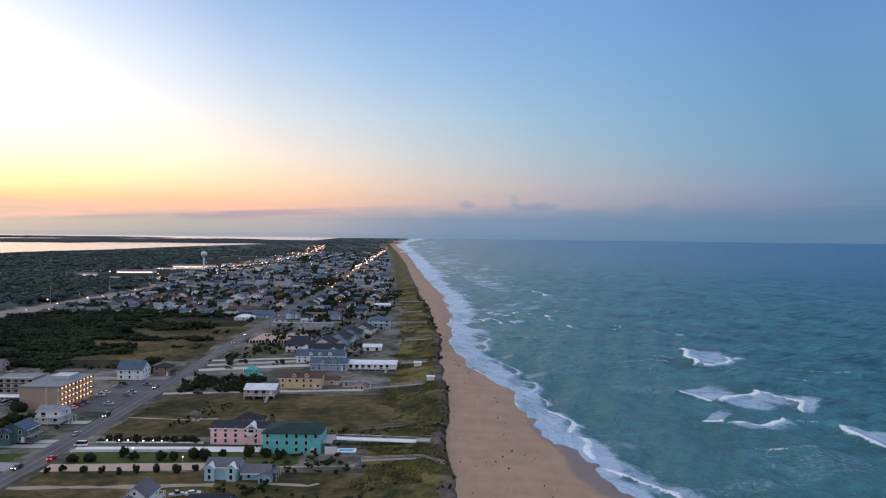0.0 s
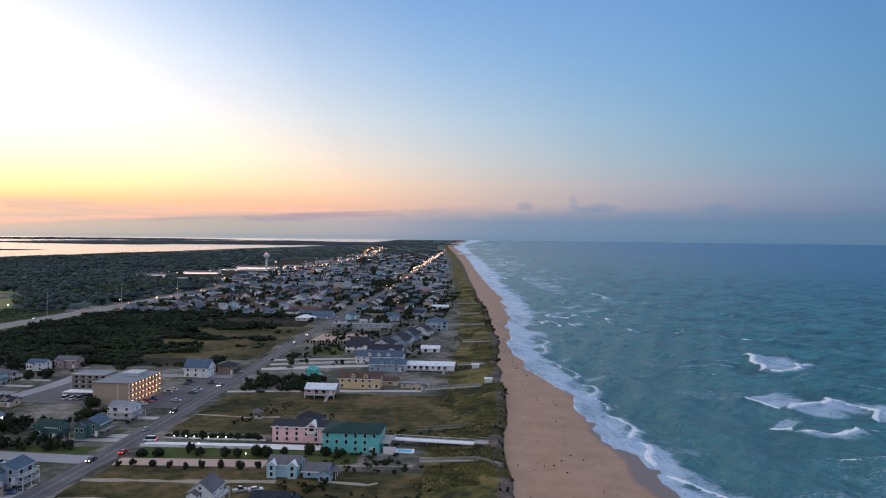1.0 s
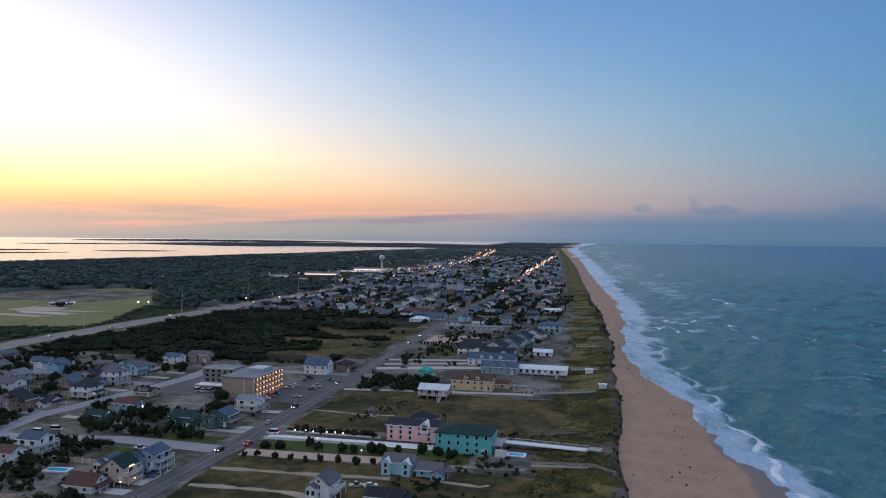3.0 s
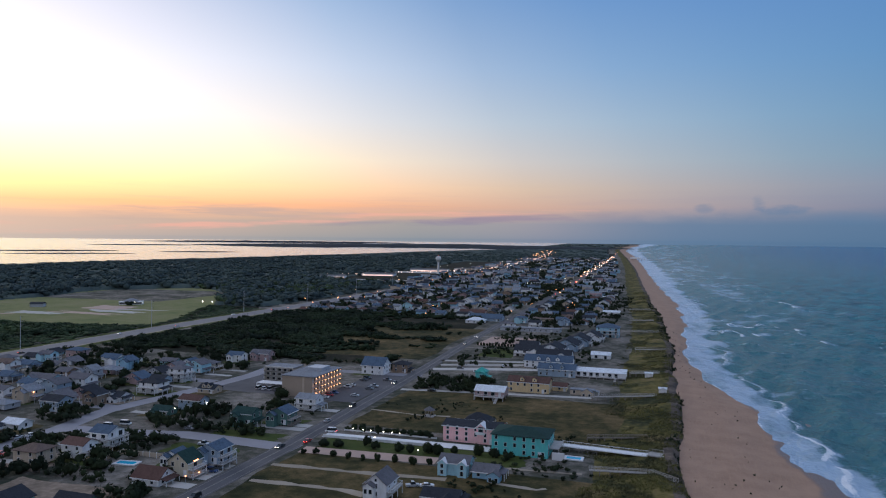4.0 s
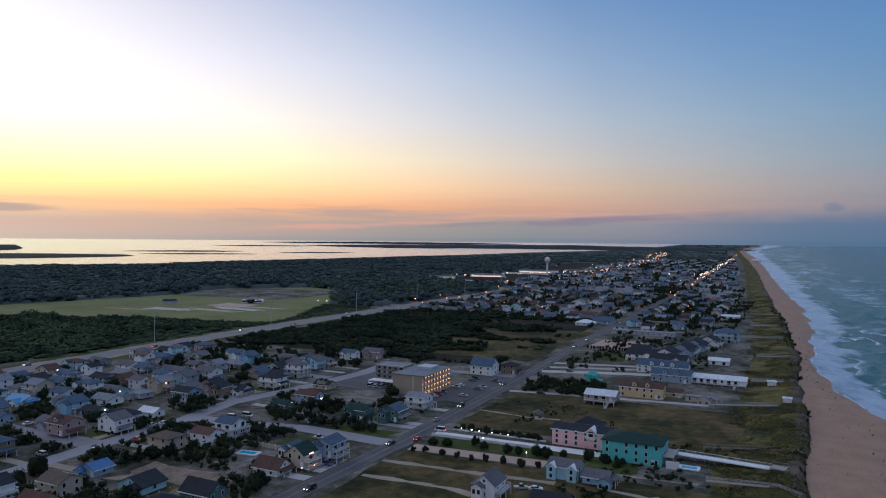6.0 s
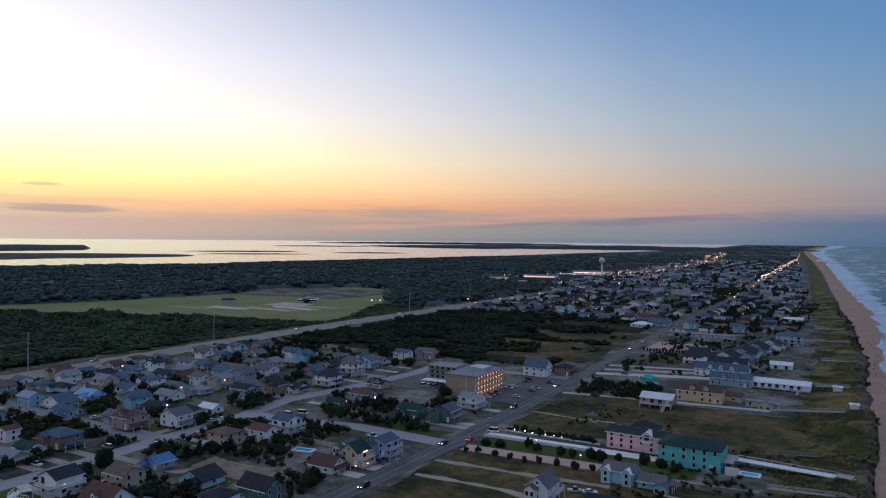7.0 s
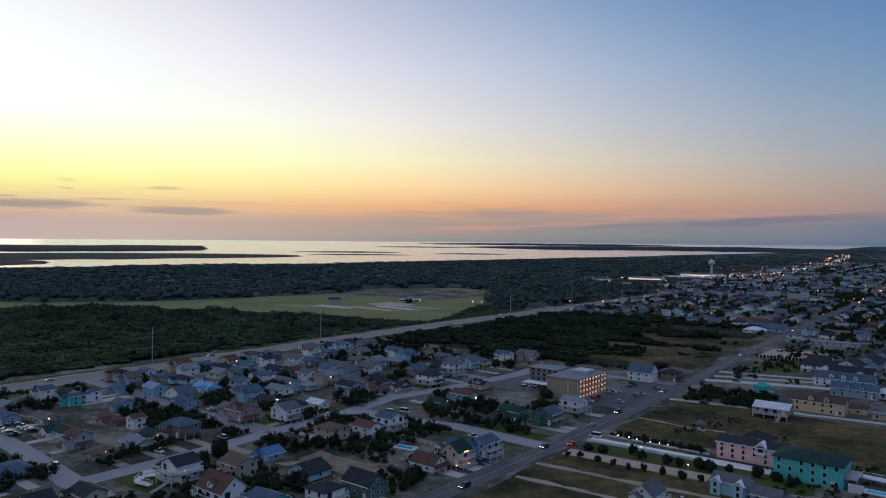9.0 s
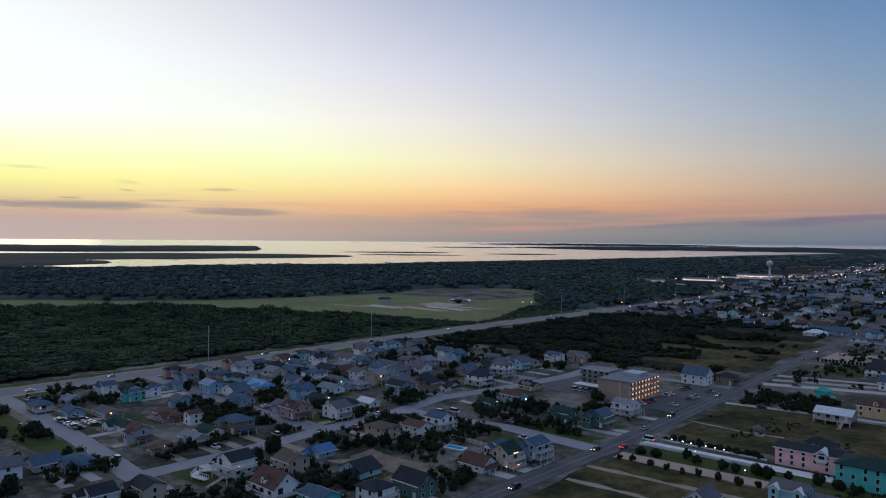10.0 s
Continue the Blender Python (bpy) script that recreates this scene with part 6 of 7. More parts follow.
# ---- the water tower, poles and lights ----
def water_tower(x, y):
    ob = thing("water_tower", x, y, 0, 0, "white pedestal water tower with a red-lit bowl", "water tower")
    bm = bmesh.new()
    tube(bm, 0, 0, 0, 3, 4.6, 3.0, 20)
    tube(bm, 0, 0, 3, 26, 2.4, 2.4, 20)
    part("pedestal", bm, WHITEPAINT, ob)
    bm = bmesh.new()
    prof = [(2.4, 25), (5.2, 27.5), (7.2, 30), (7.6, 32.5), (6.8, 35), (4.0, 37), (0.6, 37.6)]
    for (ra, za), (rb_, zb) in zip(prof, prof[1:]):
        tube(bm, 0, 0, za, zb, ra, rb_, 24)
    part("bowl", bm, WHITEPAINT, ob)
    part("lamp", boxes((-.5, .5, -.5, .5, 37.6, 38.6)), LAMPRED, ob, "red warning lamp")
    ob.scale = (0.76, 0.76, 0.94)


water_tower(-455, 1386)


def pole(x, y, h=20):
    ob = thing("power_pole", x, y, 0, 0, "tall grey steel power pole beside the highway", "power pole", "power poles")
    bm = bmesh.new()
    tube(bm, 0, 0, -.2, h, .26, .13, 10)
    part("shaft", bm, STEEL, ob)
    for z in (h - 1.2, h - 3.4, h - 5.6):
        part("crossarm", boxes((-.08, 1.8, -.08, .08, z, z + .16)), STEEL, ob)
        bm = bmesh.new()
        tube(bm, 1.7, 0, z + .16, z + .9, .12, .08, 6)
        part("insulator", bm, RUBBER, ob)


for y in (92, 215, 345, 465, 586, 702, 822, 942, 1062):
    pole(bypass_x(y) - 13, y)


def lights(name, pts, mat, size, label):
    vs, fs = [], []
    v, f = BALL[0]
    for i, (x, y, z) in enumerate(pts):
        vs.append(v * size * (0.5 + 0.9 * ((i * 37) % 10) / 10) + (x, y, z + float(lift(math.hypot(x, y)))))
        fs.append(f + i * len(v))
    tagged(new(name, sheet(name, np.concatenate(vs), np.concatenate(fs), [mat])), label, "street lights", kind="stuff")


rg = random.Random(3)
lights("street_lights", [(bypass_x(y) + rg.uniform(-9, 9), y, rg.choice((1, 7))) for y in [640 + 30 * i + rg.uniform(-9, 9) for i in range(60)]], LAMPWARM, 0.5, "warm street lamps and headlights along the highway")
for k in range(4):
    lights("street_lights", [(bypass_x(y) + rg.uniform(-45, 30), y, rg.choice((2, 8))) for y in [1000 + 650 * k + rg.uniform(0, 650) for i in range(24)]], LAMPWARM, 0.5 + 0.2 * k, "warm far street lamps along the highway")
lights("street_lights", [(road_x(y) + rg.uniform(-6, 6), y, rg.choice((1, 7))) for y in [900 + 75 * i + rg.uniform(-35, 35) for i in range(36)]], LAMPWARM, 0.6, "warm far lamps along the beach road")
lights("town_lights", [(rg.uniform(-560, -150), rg.uniform(1000, 2500), rg.uniform(3, 7)) for i in range(70)], LAMPWHITE, 0.42, "pale far lamps scattered over the town")
lights("town_lights", [(rg.uniform(-340, -90), rg.uniform(600, 1000), 4) for i in range(34)], LAMPWARM, 0.3, "warm porch lamps among the houses")
lights("street_lights", [(bypass_x(y) + rg.uniform(-14, 14), y, rg.uniform(1, 8)) for y in [1500 + 19 * i + rg.uniform(-12, 12) for i in range(105)]], LAMPROAD, 0.66, "string of warm lamps and headlights on the far highway")
lights("street_lights", [(road_x(y) + rg.uniform(-7, 7), y, rg.uniform(1, 8)) for y in [1350 + 22 * i + rg.uniform(-14, 14) for i in range(75)]], LAMPROAD, 0.66, "string of warm lamps and headlights on the far beach road")
lights("street_lights", [(road_x(y) + rg.uniform(-2, 4), y, 1) for y in (930, 985, 1040, 1130, 1215, 1300, 1420)], LAMPRED, 0.6, "red tail lamps on the far beach road")
lights("street_lights", [(-600 + 230 * i / 55, 1160 + 420 * i / 55 + rg.uniform(-25, 25), rg.uniform(2, 6)) for i in range(56)], LAMPROAD, 0.62, "pale pink lamps round the shops")


# ---- hedges and garden thickets, too many to count ----
STREETS = ((-352, -209, 101), (-209, -119, 214), (-206, -123, 347), (-352, -211, 167), (-352, -211, 242), (-352, -211, 302))


def yard(x, y):
    ok = np.abs(x + 209) > 6.5
    for a, b, c in STREETS:
        ok &= ~((x > a - 4) & (x < b + 4) & (np.abs(y - c) < 6.5))
    ok &= np.abs(x - np.interp(y, [100, 220, 320, 378, 510, 780], [-124, -123, -126.3, -128.8, -135.8, -142])) > 8
    ok &= ~((x > -205) & (x < -128) & (y > 268) & (y < 345))
    ok &= ~((np.abs(x + 192) < 13) & (np.abs(y - 107) < 9))
    ok &= ~((np.abs(x + 163) < 18) & (np.abs(y - 153) < 10))
    for a, b, c, e in HOUSES:
        ok &= ~((np.abs(x - a) < c / 2 + 0.6) & (np.abs(y - b) < e / 2 + 0.6))
    return ok


x, y = scatter(9000, -345, -130, 50, 372, lambda x, y: yard(x, y) & (fbm(x / 15, y / 13, 3, 51) > 0.56), 41)
r = 0.9 + 2.6 * np.random.default_rng(6).uniform(0, 1, len(x)) ** 1.6
canopy("garden_thicket", x, y, r, r * 1.25 + 0.4, SHRUB, "dark untrimmed bushes between the houses", "bushes", 9, 2, 40)
x, y = scatter(1500, -120, -48, 385, 900, lambda x, y: yard(x, y) & (fbm(x / 20, y / 20, 3, 52) > 0.45), 42)
r = np.random.default_rng(7).uniform(1.0, 2.8, len(x))
canopy("garden_thicket", x, y, r, r * 1.2 + 0.4, SHRUB, "dark bushes between the beach cottages", "bushes", 10, 2, 26)
x, y = scatter(6000, -345, -70, 600, 1100, lambda x, y: yard(x, y) & (fbm(x / 30, y / 22, 3, 53) > 0.43), 43)
r = np.random.default_rng(8).uniform(1.6, 4.4, len(x))
canopy("garden_thicket", x, y, r, r * 1.2 + 0.5, SHRUB, "dark trees and bushes between the far cottages", "bushes", 11, 2, 16)
x, y = scatter(160, -118, -84, 318, 348, lambda x, y: yard(x, y), 44)
r = np.random.default_rng(9).uniform(1.2, 2.4, len(x))
canopy("garden_thicket", x, y, r, r * 1.3 + 0.4, SHRUB, "dense dark hedge round the teal cottage", "bushes", 12, 2, 40)
x, y = scatter(420, -60, -8, 165, 262, lambda x, y: yard(x, y) & (fbm(x / 12, y / 9, 3, 54) > 0.52), 45)
r = np.random.default_rng(10).uniform(0.6, 1.6, len(x))
canopy("dune_scrub", x, y, r, r * 0.9 + 0.3, SHRUB, "low dark scrub at the back of the dunes", "scrub", 13, 2, 40)
x, y = scatter(130, -128, -60, 262, 300, lambda x, y: yard(x, y) & (fbm(x / 9, y / 7, 3, 55) > 0.55), 46)
r = np.random.default_rng(11).uniform(0.5, 1.3, len(x))
canopy("dune_scrub", x, y, r, r * 0.9 + 0.3, SHRUB, "low dark scrub on the vacant lot", "scrub", 14, 2, 40)
x, y = scatter(700, -640, -420, 640, 1060, lambda x, y: ~meadow_in(x, y) & (fbm(x / 30, y / 30, 3, 56) > 0.3), 47)
canopy("woods", x, y, np.full(len(x), 6.0), np.full(len(x), 7.5), LEAF, "dark woods north of the meadow", "woods", 15, 2, 20)

for i in range(17):
    shrub(-124 + 2.0 * i, 463.5, 0.9, 2.2, label="clipped dark shrub edging the parking court", group="parking court shrubs")
# ---- driveways and yards ----
ry = random.Random(5)
for k, (hx, hy, hw, hd) in enumerate(list(HOUSES)):
    if hy > 372 or hx > -126:
        continue
    street = min(STREETS, key=lambda q: abs(q[2] - hy))
    if abs(hx + 209) < 32 and ry.random() < 0.75:
        side = 1 if hx < -209 else -1
        a, b = hx + side * hw * .42, -209 - side * 3.5
        strip("driveway", [(a, hy - 1.0), (b, hy - 1.0)], 3.4, ry.choice((CONCRETE, CONCRETE, SANDTRACK)), 0.042, "pale driveway between house and street", "driveway", 4)
    elif hx > -155 and ry.random() < 0.9:
        strip("driveway", [(hx + hw * .42, hy), (road_x(hy) - 4.5, hy)], 4.2, CONCRETE, 0.042, "pale concrete driveway to the beach road", "driveway", 4)
    elif 7 < abs(street[2] - hy) < 30 and street[0] < hx < street[1]:
        s = 1 if street[2] > hy else -1
        strip("driveway", [(hx + 2, hy + s * hd * .4), (hx + 2, street[2] - s * 3.2)], 3.4, ry.choice((CONCRETE, SANDTRACK, CONCRETE)), 0.042, "pale driveway between house and street", "driveway", 4)
    if ry.random() < 0.55:
        plot("yard", hx - hw / 2 - ry.uniform(2, 5), hx + hw / 2 + ry.uniform(2, 5), hy - hd / 2 - ry.uniform(2, 5), hy + hd / 2 + ry.uniform(2, 4), ry.choice((LAWN, ROUGHGRASS, DIRT, LAWN, DIRT)), 0.02 + 0.0002 * k,
             ry.choice(("worn grass yard round a house", "patchy yard round a house")), "yard", 3, k)
plot("sand_lot", -180, -146, 144, 163, DIRT, 0.024, "bare trodden sandy lot", "ground", 5, 60)
plot("lawn", -158, -130, 218, 228, LAWN, 0.024, "green corner lawn", "lawn", 2, 61)
plot("lawn", -160, -134, 196, 208, LAWN, 0.024, "green corner lawn", "lawn", 2, 62)
plot("lawn", -340, -300, 107, 116, LAWN, 0.0236, "green verge by the street", "lawn", 2, 63)
plot("lawn", -345, -225, 84, 95, LAWN, 0.0232, "green verge by the street", "lawn", 2, 64)
plot("lawn", -204, -186, 104, 122, LAWN, 0.0238, "green lawn round a white house", "lawn", 2, 65)
strip("road_verge", [(bypass_x(y) - 13, y) for y in (60, 150, 210, 265, 320, 400, 470, 620)], 6, LAWN, 0.034, "strip of grass along the highway", "verge", 8, wobble=3)
strip("road_verge", [(bypass_x(y) + 14, y) for y in (108, 150, 210, 265, 320, 400, 470, 620)], 6, LAWN, 0.034, "strip of grass along the highway", "verge", 8, wobble=3)


# ---- walkways over the dunes ----
def boardwalk(name, pts, width, z, mat, label, railmat=None):
    ob = thing(name, *pts[0], 0, 0, label, "boardwalk")
    loc = [(p[0] - pts[0][0], p[1] - pts[0][1]) for p in pts]
    for (x0, y0), (x1, y1) in zip(loc, loc[1:]):
        ln = math.hypot(x1 - x0, y1 - y0)
        ang = math.degrees(math.atan2(y1 - y0, x1 - x0))
        m = pose(x0, y0, 0, 0, 0, ang)
        dk = part("deck", boxes((0, ln, -width / 2, width / 2, z - .2, z)), mat, ob, "", m)
        for s in (-1, 1):
            bm = bmesh.new()
            railing(bm, [(0, s * (width / 2 - .06)), (ln, s * (width / 2 - .06))], z, 1.0, 0.8)
            part("railing", bm, railmat or mat, dk)
        for i in range(int(ln / 3) + 1):
            for s in (-1, 1):
                link("post", POST, ob, m @ pose(min(i * 3 + .1, ln), s * (width / 2 - .1), -1.2) @ Matrix.Diagonal((1, 1, z + 1.15, 1)))
    return ob


boardwalk("boardwalk", [(-35.8, 243.0), (-7.8, 240.2)], 3.2, 1.7, TRIM, "long white boardwalk from the teal house to the dunes", TRIM)
ob = boardwalk("dune_platform", [(-7.8, 240.2), (-3.6, 239.4)], 4.4, 2.3, PALEWOOD, "grey wooden platform on the dune crest")
bm = bmesh.new()
stair(bm, 9.5, -4.2, -0.3, 4.6, -1.4, 2.3, 1.6)
part("stair", bm, PALEWOOD, ob, "steps down to the beach")
boardwalk("boardwalk", [(-34.5, 321), (-8, 333)], 1.8, 1.9, PALEWOOD, "weathered boardwalk over the dunes")
boardwalk("boardwalk", [(-29, 257), (-9, 264)], 1.0, 1.1, WOOD, "low weathered boardwalk across the dune grass")
boardwalk("boardwalk", [(-24, 219), (-6, 222), (1, 216)], 1.2, 1.7, PALEWOOD, "weathered boardwalk down to the beach")
boardwalk("boardwalk", [(-22, 384), (-8, 390)], 1.8, 2.2, PALEWOOD, "pale boardwalk over the dunes")
for q in ((-24, 470), (-32, 560), (-38, 640), (-44, 740)):
    boardwalk("boardwalk", [q, (q[0] + 20, q[1] + 5)], 1.8, 2.2, PALEWOOD, "pale boardwalk over the dunes")
strip("sand_track", [(-56, 214), (-48, 217), (-26, 219)], 1.8, SANDTRACK, 0.05, "sandy footpath to the beach", "track", 3, wobble=1.0)
strip("sand_track", [(-50, 203), (-36, 201), (-34, 203)], 1.8, SANDTRACK, 0.05, "sandy footpath behind the cottages", "track", 3, wobble=1.0)


# ---- small buildings and pools ----
def hut(x, y, z, w, d, h, wall, label, name="beach_hut"):
    ob = thing(name, x, y, z, 0, label, "hut")
    part("wall", boxes((-w / 2, w / 2, -d / 2, d / 2, -.6, h)), wall, ob)
    bm = bmesh.new()
    gable_roof(bm, w, d, h, .5, .3, "x", .12)
    part("roof", bm, ROOFS["white"], ob)
    link("door", DOOR, ob, pose(0, -d / 2, 1.05))


hut(-5.2, 342, 1.9, 3.4, 2.2, 1.7, WHITEPAINT, "small white hut on the dune crest")
hut(-12.6, 381, 1.5, 3.8, 2.4, 1.8, WHITEPAINT, "small white shelter among the dunes")


def gazebo(x, y):
    ob = thing("gazebo", x, y, 0, 0, "small open wooden gazebo in the lot", "gazebo")
    part("floor", boxes((-2, 2, -2, 2, 0, .3)), PALEWOOD, ob)
    for a in range(6):
        link("post", POST, ob, pose(1.8 * math.cos(a * 1.047), 1.8 * math.sin(a * 1.047), .3) @ Matrix.Diagonal((1, 1, 2.2, 1)))
    bm = bmesh.new()
    tube(bm, 0, 0, 2.5, 3.9, 2.5, .1, 6)
    part("roof", bm, ROOFS["grey"], ob)


gazebo(-92, 271)


def pool(x, y, w, d, turn=0, label="bright blue swimming pool with a pale surround"):
    ob = thing("swimming_pool", x, y, 0, turn, label, "swimming pool")
    bm = bmesh.new()
    a = [(-w / 2 - .8, -d / 2 - .8), (w / 2 + .8, -d / 2 - .8), (w / 2 + .8, d / 2 + .8), (-w / 2 - .8, d / 2 + .8)]
    b = [(-w / 2, -d / 2), (w / 2, -d / 2), (w / 2, d / 2), (-w / 2, d / 2)]
    for z0, z1, o, i in ((.0, .32, a, b),):
        A, Bq, C, D = ([bm.verts.new((*p, z)) for p in q] for q, z in ((o, z0), (o, z1), (i, z1), (i, z0)))
        for r0, r1 in ((A, Bq), (Bq, C), (C, D)):
            for k in range(4):
                bm.faces.new((r0[k], r0[(k + 1) % 4], r1[(k + 1) % 4], r1[k]))
    part("surround", bm, WHITEPAINT, ob)
    part("water", boxes((-w / 2, w / 2, -d / 2, d / 2, .02, .26)), POOL, ob, "clear bright blue water")


pool(-160, 182.5, 6, 2.6, 8)
pool(-30.5, 234, 4.6, 2.6)
part("privacy_wall", boxes((-2, 2, -.15, .15, 0, 2.4)), WHITEPAINT, thing("privacy_screen", -35, 230.5, 0, 0, "pale blue screen wall beside the pool", "screen"))


# ---- fences and the lane's lamps ----
def fence(pts, h, mat, label, gap=2.4):
    ob = thing("fence", *pts[0], 0, 0, label, "fence")
    loc = [(p[0] - pts[0][0], p[1] - pts[0][1]) for p in pts]
    for (x0, y0), (x1, y1) in zip(loc, loc[1:]):
        ln = math.hypot(x1 - x0, y1 - y0)
        m = pose(x0, y0, 0, 0, 0, math.degrees(math.atan2(y1 - y0, x1 - x0)))
        k = max(1, int(ln / gap))
        for i in range(k):
            part("panel", boxes((ln * i / k + .06, ln * (i + 1) / k - .06, -.03, .03, .1, h)), mat, ob, "", m)
        for i in range(k + 1):
            link("post", WPOST, ob, m @ pose(ln * i / k, 0, -.1) @ Matrix.Diagonal((1, 1, h + .25, 1)))


fence([(-114, 240), (-79, 240.5)], 0.6, WHITEPAINT, "white panel fence along the driveway")
fence([(-117, 229.4), (-79, 231)], 1.0, WHITEPAINT, "low white wall panels along the driveway")
fence([(-168, 178), (-168, 190), (-150, 190)], 1.6, WALLS["tan"], "tan board fence round a garden pool")


def lamp_post(x, y, h=2.6, mat=LAMPWARM):
    ob = thing("lamp_post", x, y, 0, 0, "short garden lamp post with a warm light", "lamp", "lamp posts")
    bm = bmesh.new()
    tube(bm, 0, 0, -.1, h, .05, .04, 6)
    part("post", bm, STEEL, ob)
    bm = bmesh.new()
    bmesh.ops.create_icosphere(bm, subdivisions=1, radius=.2, matrix=Matrix.Translation((0, 0, h + .15)))
    part("lamp", bm, mat, ob, "warm glowing lamp")


for q in ((-110, 238.6), (-103, 238.4), (-98, 238.4), (-95, 238.8), (-92, 238.6), (-98, 230.4), (-79, 221.5), (-106, 238.6)):
    lamp_post(*q, 1.3, LAMPWHITE)
for q in ((-131, 172.5), (-129.5, 176.5)):
    lamp_post(*q, 2.2)


# ---- the lit shopping centre and the airfield hut ----
def store(x, y, w, d, h, turn, label):
    ob = thing("shop_building", x, y, 0, turn, label, "shop", "shops")
    part("wall", boxes((-w / 2, w / 2, -d / 2, d / 2, 0, h)), WHITEPAINT, ob)
    part("roof", boxes((-w / 2 - .4, w / 2 + .4, -d / 2 - .4, d / 2 + .4, h, h + .5)), ROOFS["grey"], ob)
    part("lit_front", boxes((-w / 2 + 2, w / 2 - 2, -d / 2 - .3, -d / 2 - .05, 0.9, 2.2)), SHOPGLOW, ob, "lit shop front")


SHOPGLOW = emitter("lit_shop_front", (1.0, 0.66, 0.56), 1.6)
store(-585, 1150, 70, 30, 4.5, 20, "long white shop with a lit front")
store(-530, 1260, 60, 30, 4.5, 12, "long white shop with a lit front")
store(-505, 1480, 80, 30, 5, 8, "large pale shop with a lit front")
store(-440, 1560, 60, 30, 5, 4, "large pale shop with a lit front")
plot("parking_lot", -600, -420, 1080, 1140, CONCRETE, 0.06, "pale parking lot before the shops", "parking lot")
plot("parking_lot", -560, -400, 1400, 1450, CONCRETE, 0.06, "pale parking lot before the shops", "parking lot")


def airfield_hut(x, y):
    ob = thing("airfield_building", x, y, 0, 30, "low white airfield building with a shallow dome roof", "building")
    part("wall", boxes((-11, 11, -5, 5, 0, 3.2)), WHITEPAINT, ob)
    bm = bmesh.new()
    tube(bm, 0, 0, 3.2, 4.4, 7.5, 6.5, 16)
    tube(bm, 0, 0, 4.4, 6.0, 6.3, 2.0, 16)
    part("roof", bm, ROOFS["pale"], ob)
    part("window_band", boxes((-10.5, 10.5, -5.06, -4.98, 1.0, 2.4)), GLASSY, ob)


airfield_hut(-528, 608)
lights("airfield_lamps", [(-536, 601, 2.6), (-531, 602, 2.8), (-522, 606, 2.6), (-517, 611, 2.4), (-470, 645, 2), (-462, 650, 2)], LAMPWHITE, 0.55, "white lamps round the airfield building")
shrub(-521, 598, 4.5, 4.2, label="dark tree before the airfield building", category="tree")
shrub(-163.5, 280.6, 3.4, 4.4, label="dark round shrub at the corner of the hotel")
ob = thing("shed", -590, 552, 0, 25, "small grey shed on the meadow", "shed")
part("wall", boxes((-6, 6, -4, 4, 0, 3)), WALLS["grey"], ob)
bm = bmesh.new()
gable_roof(bm, 12, 8, 3, 1.6, .4)
part("roof", bm, ROOFS["dark"], ob)


# ---- the pier far up the beach ----
ob = thing("fishing_pier", -150, 2690, -1, 0, "long wooden fishing pier far up the beach", "pier")
part("deck", boxes((0, 170, -4, 4, 6, 6.8)), WOOD, ob)
for i in range(18):
    link("pile", PILING, ob, pose(10 * i, -3, -6) @ Matrix.Diagonal((3, 3, 12, 1)))
    link("pile", PILING, ob, pose(10 * i, 3, -6) @ Matrix.Diagonal((3, 3, 12, 1)))
part("pier_house", boxes((-8, 20, -8, 8, 6, 12)), WALLS["white"], ob)

# ---- cars ----
car(-124.6, 213, 268, "black", "sedan", "h")
car(-117.4, 236.0, 186, "white", "van", "t")
car(-125.4, 249, 90, "silver", "sedan")
car(-127.0, 275, 268, "black", "suv", "h")
car(-128.6, 326, 268, "grey", "sedan", "h")
car(-121.6, 164, 266, "black", "suv", "h")
car(-119.2, 222, 92, "red", "sedan", "t")
car(-133, 464, 268, "grey", "sedan", "h")
car(-134.8, 500, 268, "silver", "sedan", "h")
car(-139.5, 620, 268, "grey", "sedan", "h")
car(-228, 99.2, 178, "white", "suv", "h")
car(-196, 214.5, 5, "white", "van")
car(-193, 219.5, 10, "white", "van")
for i in (0, 1, 2, 5, 6, 9, 10):
    car(-145.5, 286 + 4.6 * i, 0 if i % 3 else 180, ("white", "silver", "black", "grey", "blue", "red")[(i * 5) % 6], ("sedan", "suv", "truck")[i % 3])
for i in (1, 4, 5, 8):
    car(-134.5, 288 + 5.4 * i, 0, ("grey", "white", "black", "silver")[(i * 3) % 4], ("suv", "sedan", "truck")[i % 3])
for i in range(8):
    car(-182 + 3.0 * (i % 4), 292 + 9 * (i // 4), 90, ("white", "white", "silver", "grey")[i % 4], ("van", "suv")[i % 2])
for i in range(14):
    car(-292 + 3.1 * (i % 7), 107.5 + 6.2 * (i // 7) - 2.0, 84, ("white", "silver", "white", "grey", "black", "white", "blue")[(i * 3) % 7], ("sedan", "suv", "truck", "sedan")[i % 4])
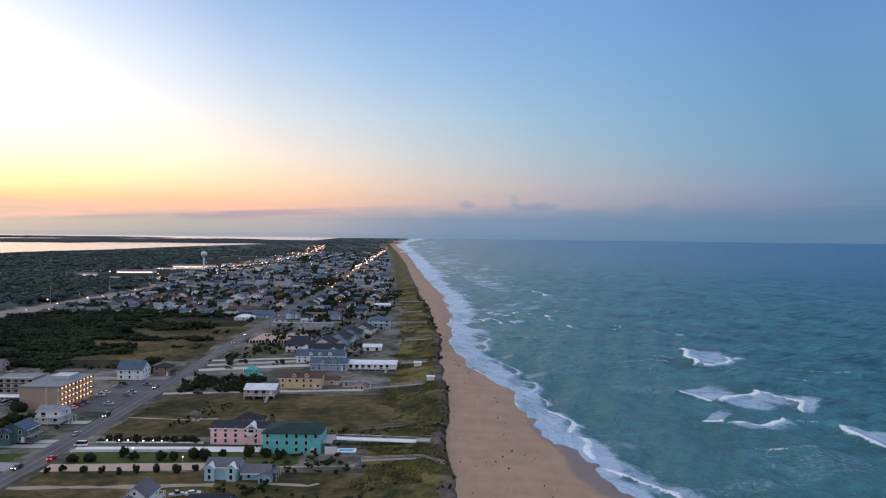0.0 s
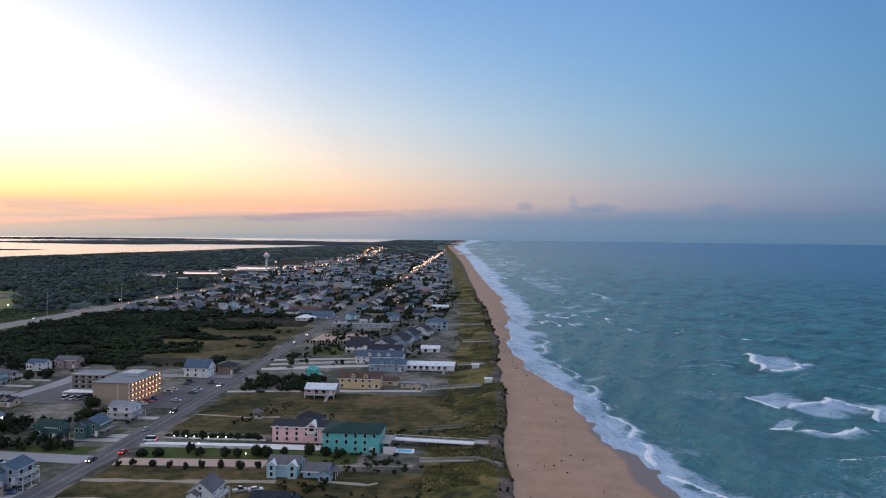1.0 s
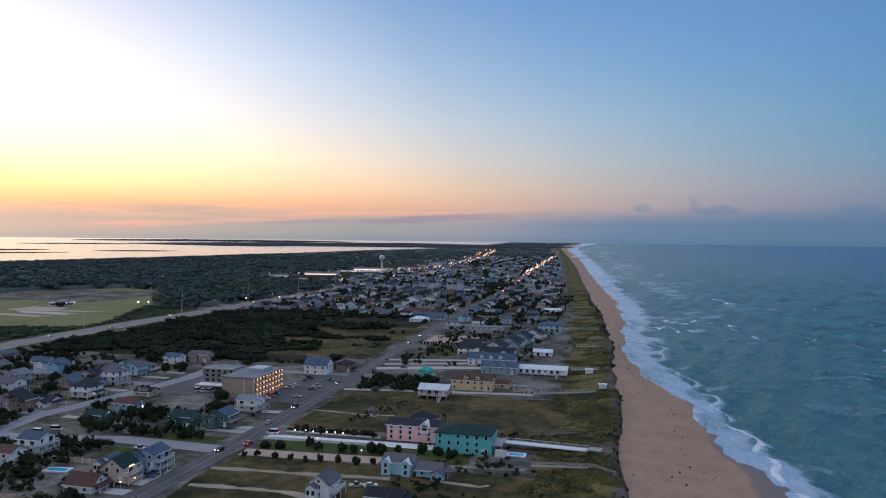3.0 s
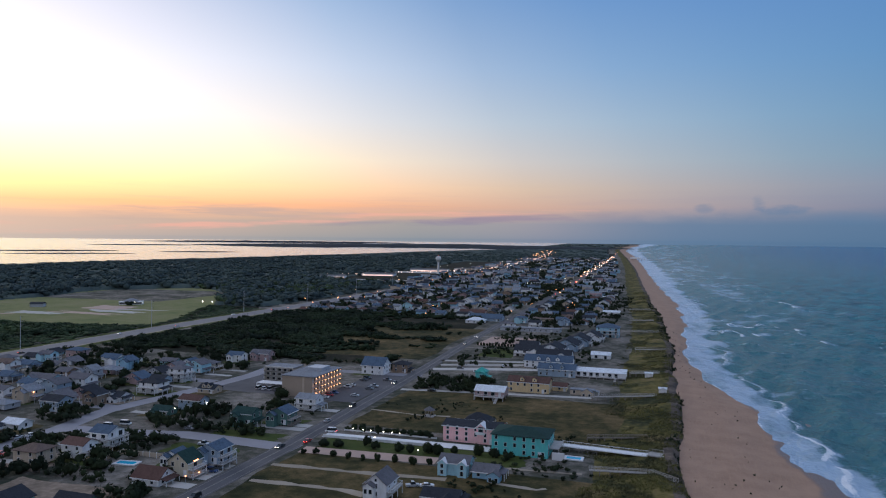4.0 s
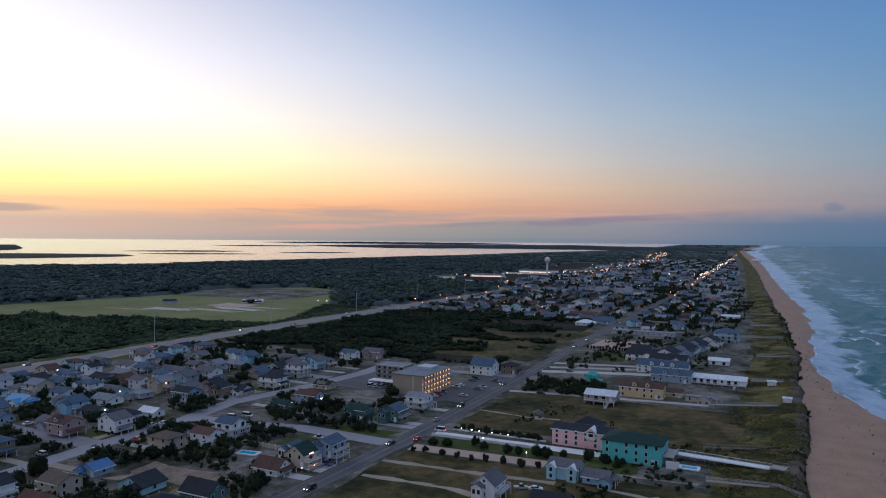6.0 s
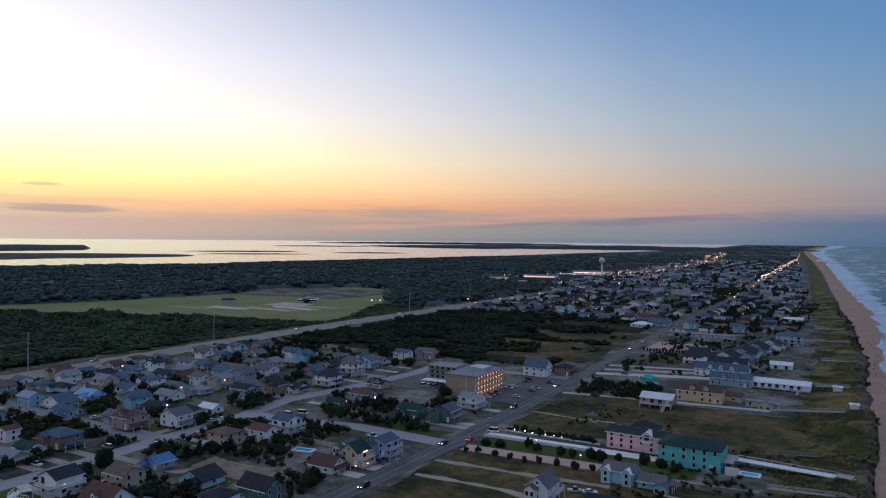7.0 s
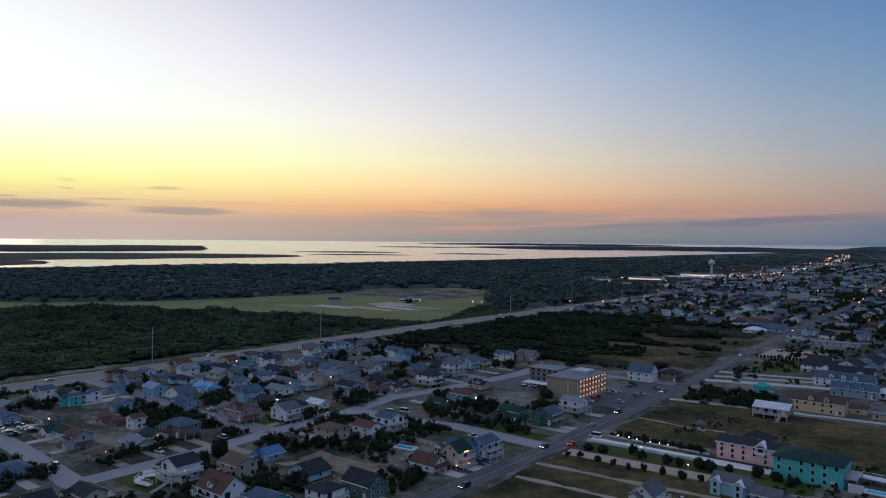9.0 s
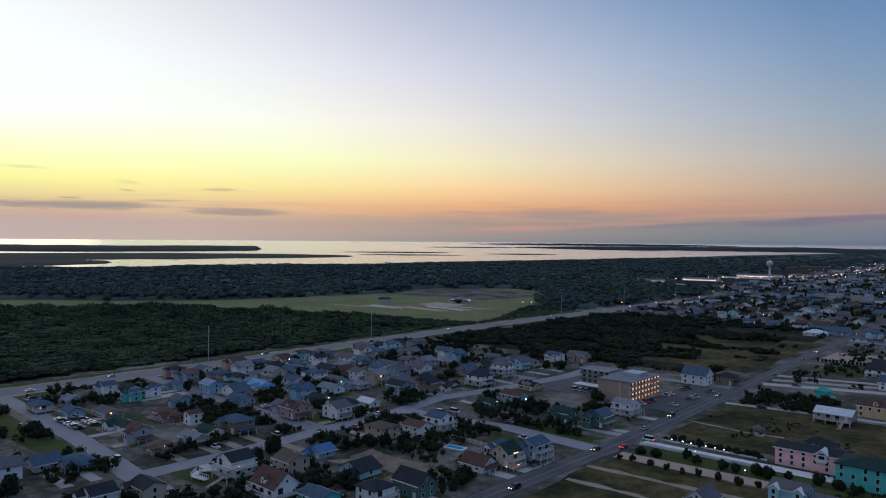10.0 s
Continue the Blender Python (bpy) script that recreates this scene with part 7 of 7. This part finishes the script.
for x, y, a, p, k in ((-292, 92.5, 0, "black", "sedan"), (-272, 95, 8, "white", "suv"), (-336, 109, 5, "white", "sedan"), (-212.5, 196, 90, "white", "sedan"), (-214, 192, 90, "silver", "sedan"), (-130.5, 184, 0, "blue", "suv"),
                      (-131, 187, 0, "grey", "sedan"), (-150, 207, 4, "silver", "truck"), (-167, 222, 0, "grey", "sedan"), (-203, 160, 0, "white", "suv"), (-203, 176, 0, "red", "sedan"), (-216, 150, 180, "silver", "suv"),
                      (-217, 127, 180, "white", "truck"), (-70, 192, 30, "silver", "truck"), (-66, 193, 20, "white", "sedan"), (-99, 369, 12, "white", "sedan"), (-110, 375, 12, "grey", "suv"), (-90, 390, 100, "white", "sedan"),
                      (-106, 315.5, 7, "black", "sedan"), (-255, 172, 90, "white", "sedan"), (-262, 246, 90, "grey", "suv"), (-240, 305, 90, "white", "sedan"), (-300, 245, 0, "white", "truck"), (-280, 170, 0, "silver", "sedan")):
    car(x, y, a, p, k)
for y, dx, a, p in ((116, 6, 90, "white"), (156, -3, 270, "silver"), (189, 7, 90, "white"), (250, -7, 270, "grey"), (330, 4, 90, "black"), (420, -4, 270, "white"), (470, 7, 90, "silver"), (560, -6, 270, "white"), (610, 3, 90, "grey")):
    car(bypass_x(y) + dx, y, a, p, "sedan", "h" if a == 270 else "t")
x, y = scatter(4600, -420, -60, 1000, 2700, lambda x, y: (np.abs(x - np.interp(y, [780, 1294, 2600], [-142, -164, -224])) > 9) & (x < dune_x(y) - 45), 48)
r = np.random.default_rng(12).uniform(2.0, 5.5, len(x))
canopy("town_trees", x, y, r, r * 1.1 + 1.0, SHRUB, "dark trees scattered through the far town", "trees", 16, 2, 8)
y = np.random.default_rng(13).uniform(165, 900, 2400)
x = dune_x(y) + np.random.default_rng(14).uniform(-6.0, -0.4, len(y))
on = fbm(x / 4, y / 9, 3, 58) > 0.5
r = np.random.default_rng(15).uniform(0.5, 1.5, int(on.sum()))
ob = canopy("dune_scrub", x[on], y[on], r, r * 0.5 + 1.6, SHRUB, "dark scrub along the seaward scarp of the dunes", "scrub", 17, 2, 24)


# ---- a white-railed deck ramp beside one of the houses ----
boardwalk("deck_ramp", [(-189.5, 113.5), (-195, 114.5), (-197, 110), (-194, 106.5), (-188.5, 107.5)], 1.7, 0.9, TRIM, "white railed deck ramp round a front lawn", TRIM)
# porch lamps on the east walls of some houses
rp = random.Random(14)
near = [q for q in HOUSES if q[0] < -130 and 80 < q[1] < 372]
lights("porch_lamps", [(a + c / 2 + .12, b - e * .2, rp.choice((2.1, 2.3, 4.2))) for a, b, c, e in rp.sample(near, 14)], LAMPAMBER, 0.24, "small amber porch lamps on the house walls")
lights("porch_lamps", [(a + c / 2 + .12, b + e * .2, 2.3) for a, b, c, e in rp.sample(near, 7)], LAMPWHITE, 0.26, "small white porch lamps on the house walls")
# dark clumps of weed and driftwood on the sand
rw = np.random.default_rng(21)
y = 175 + 420 * rw.uniform(0, 1, 80) ** 1.3
x = dune_x(y) + (0.08 + 0.7 * rw.uniform(0, 1, 80)) * np.maximum(water_x(y) - dune_x(y), 5)
canopy("beach_wrack", x, y, rw.uniform(0.2, 0.42, 80), rw.uniform(0.7, 1.0, 80), SHRUB, "small dark clumps of weed and driftwood on the sand", "driftwood", 18, 2, 10)
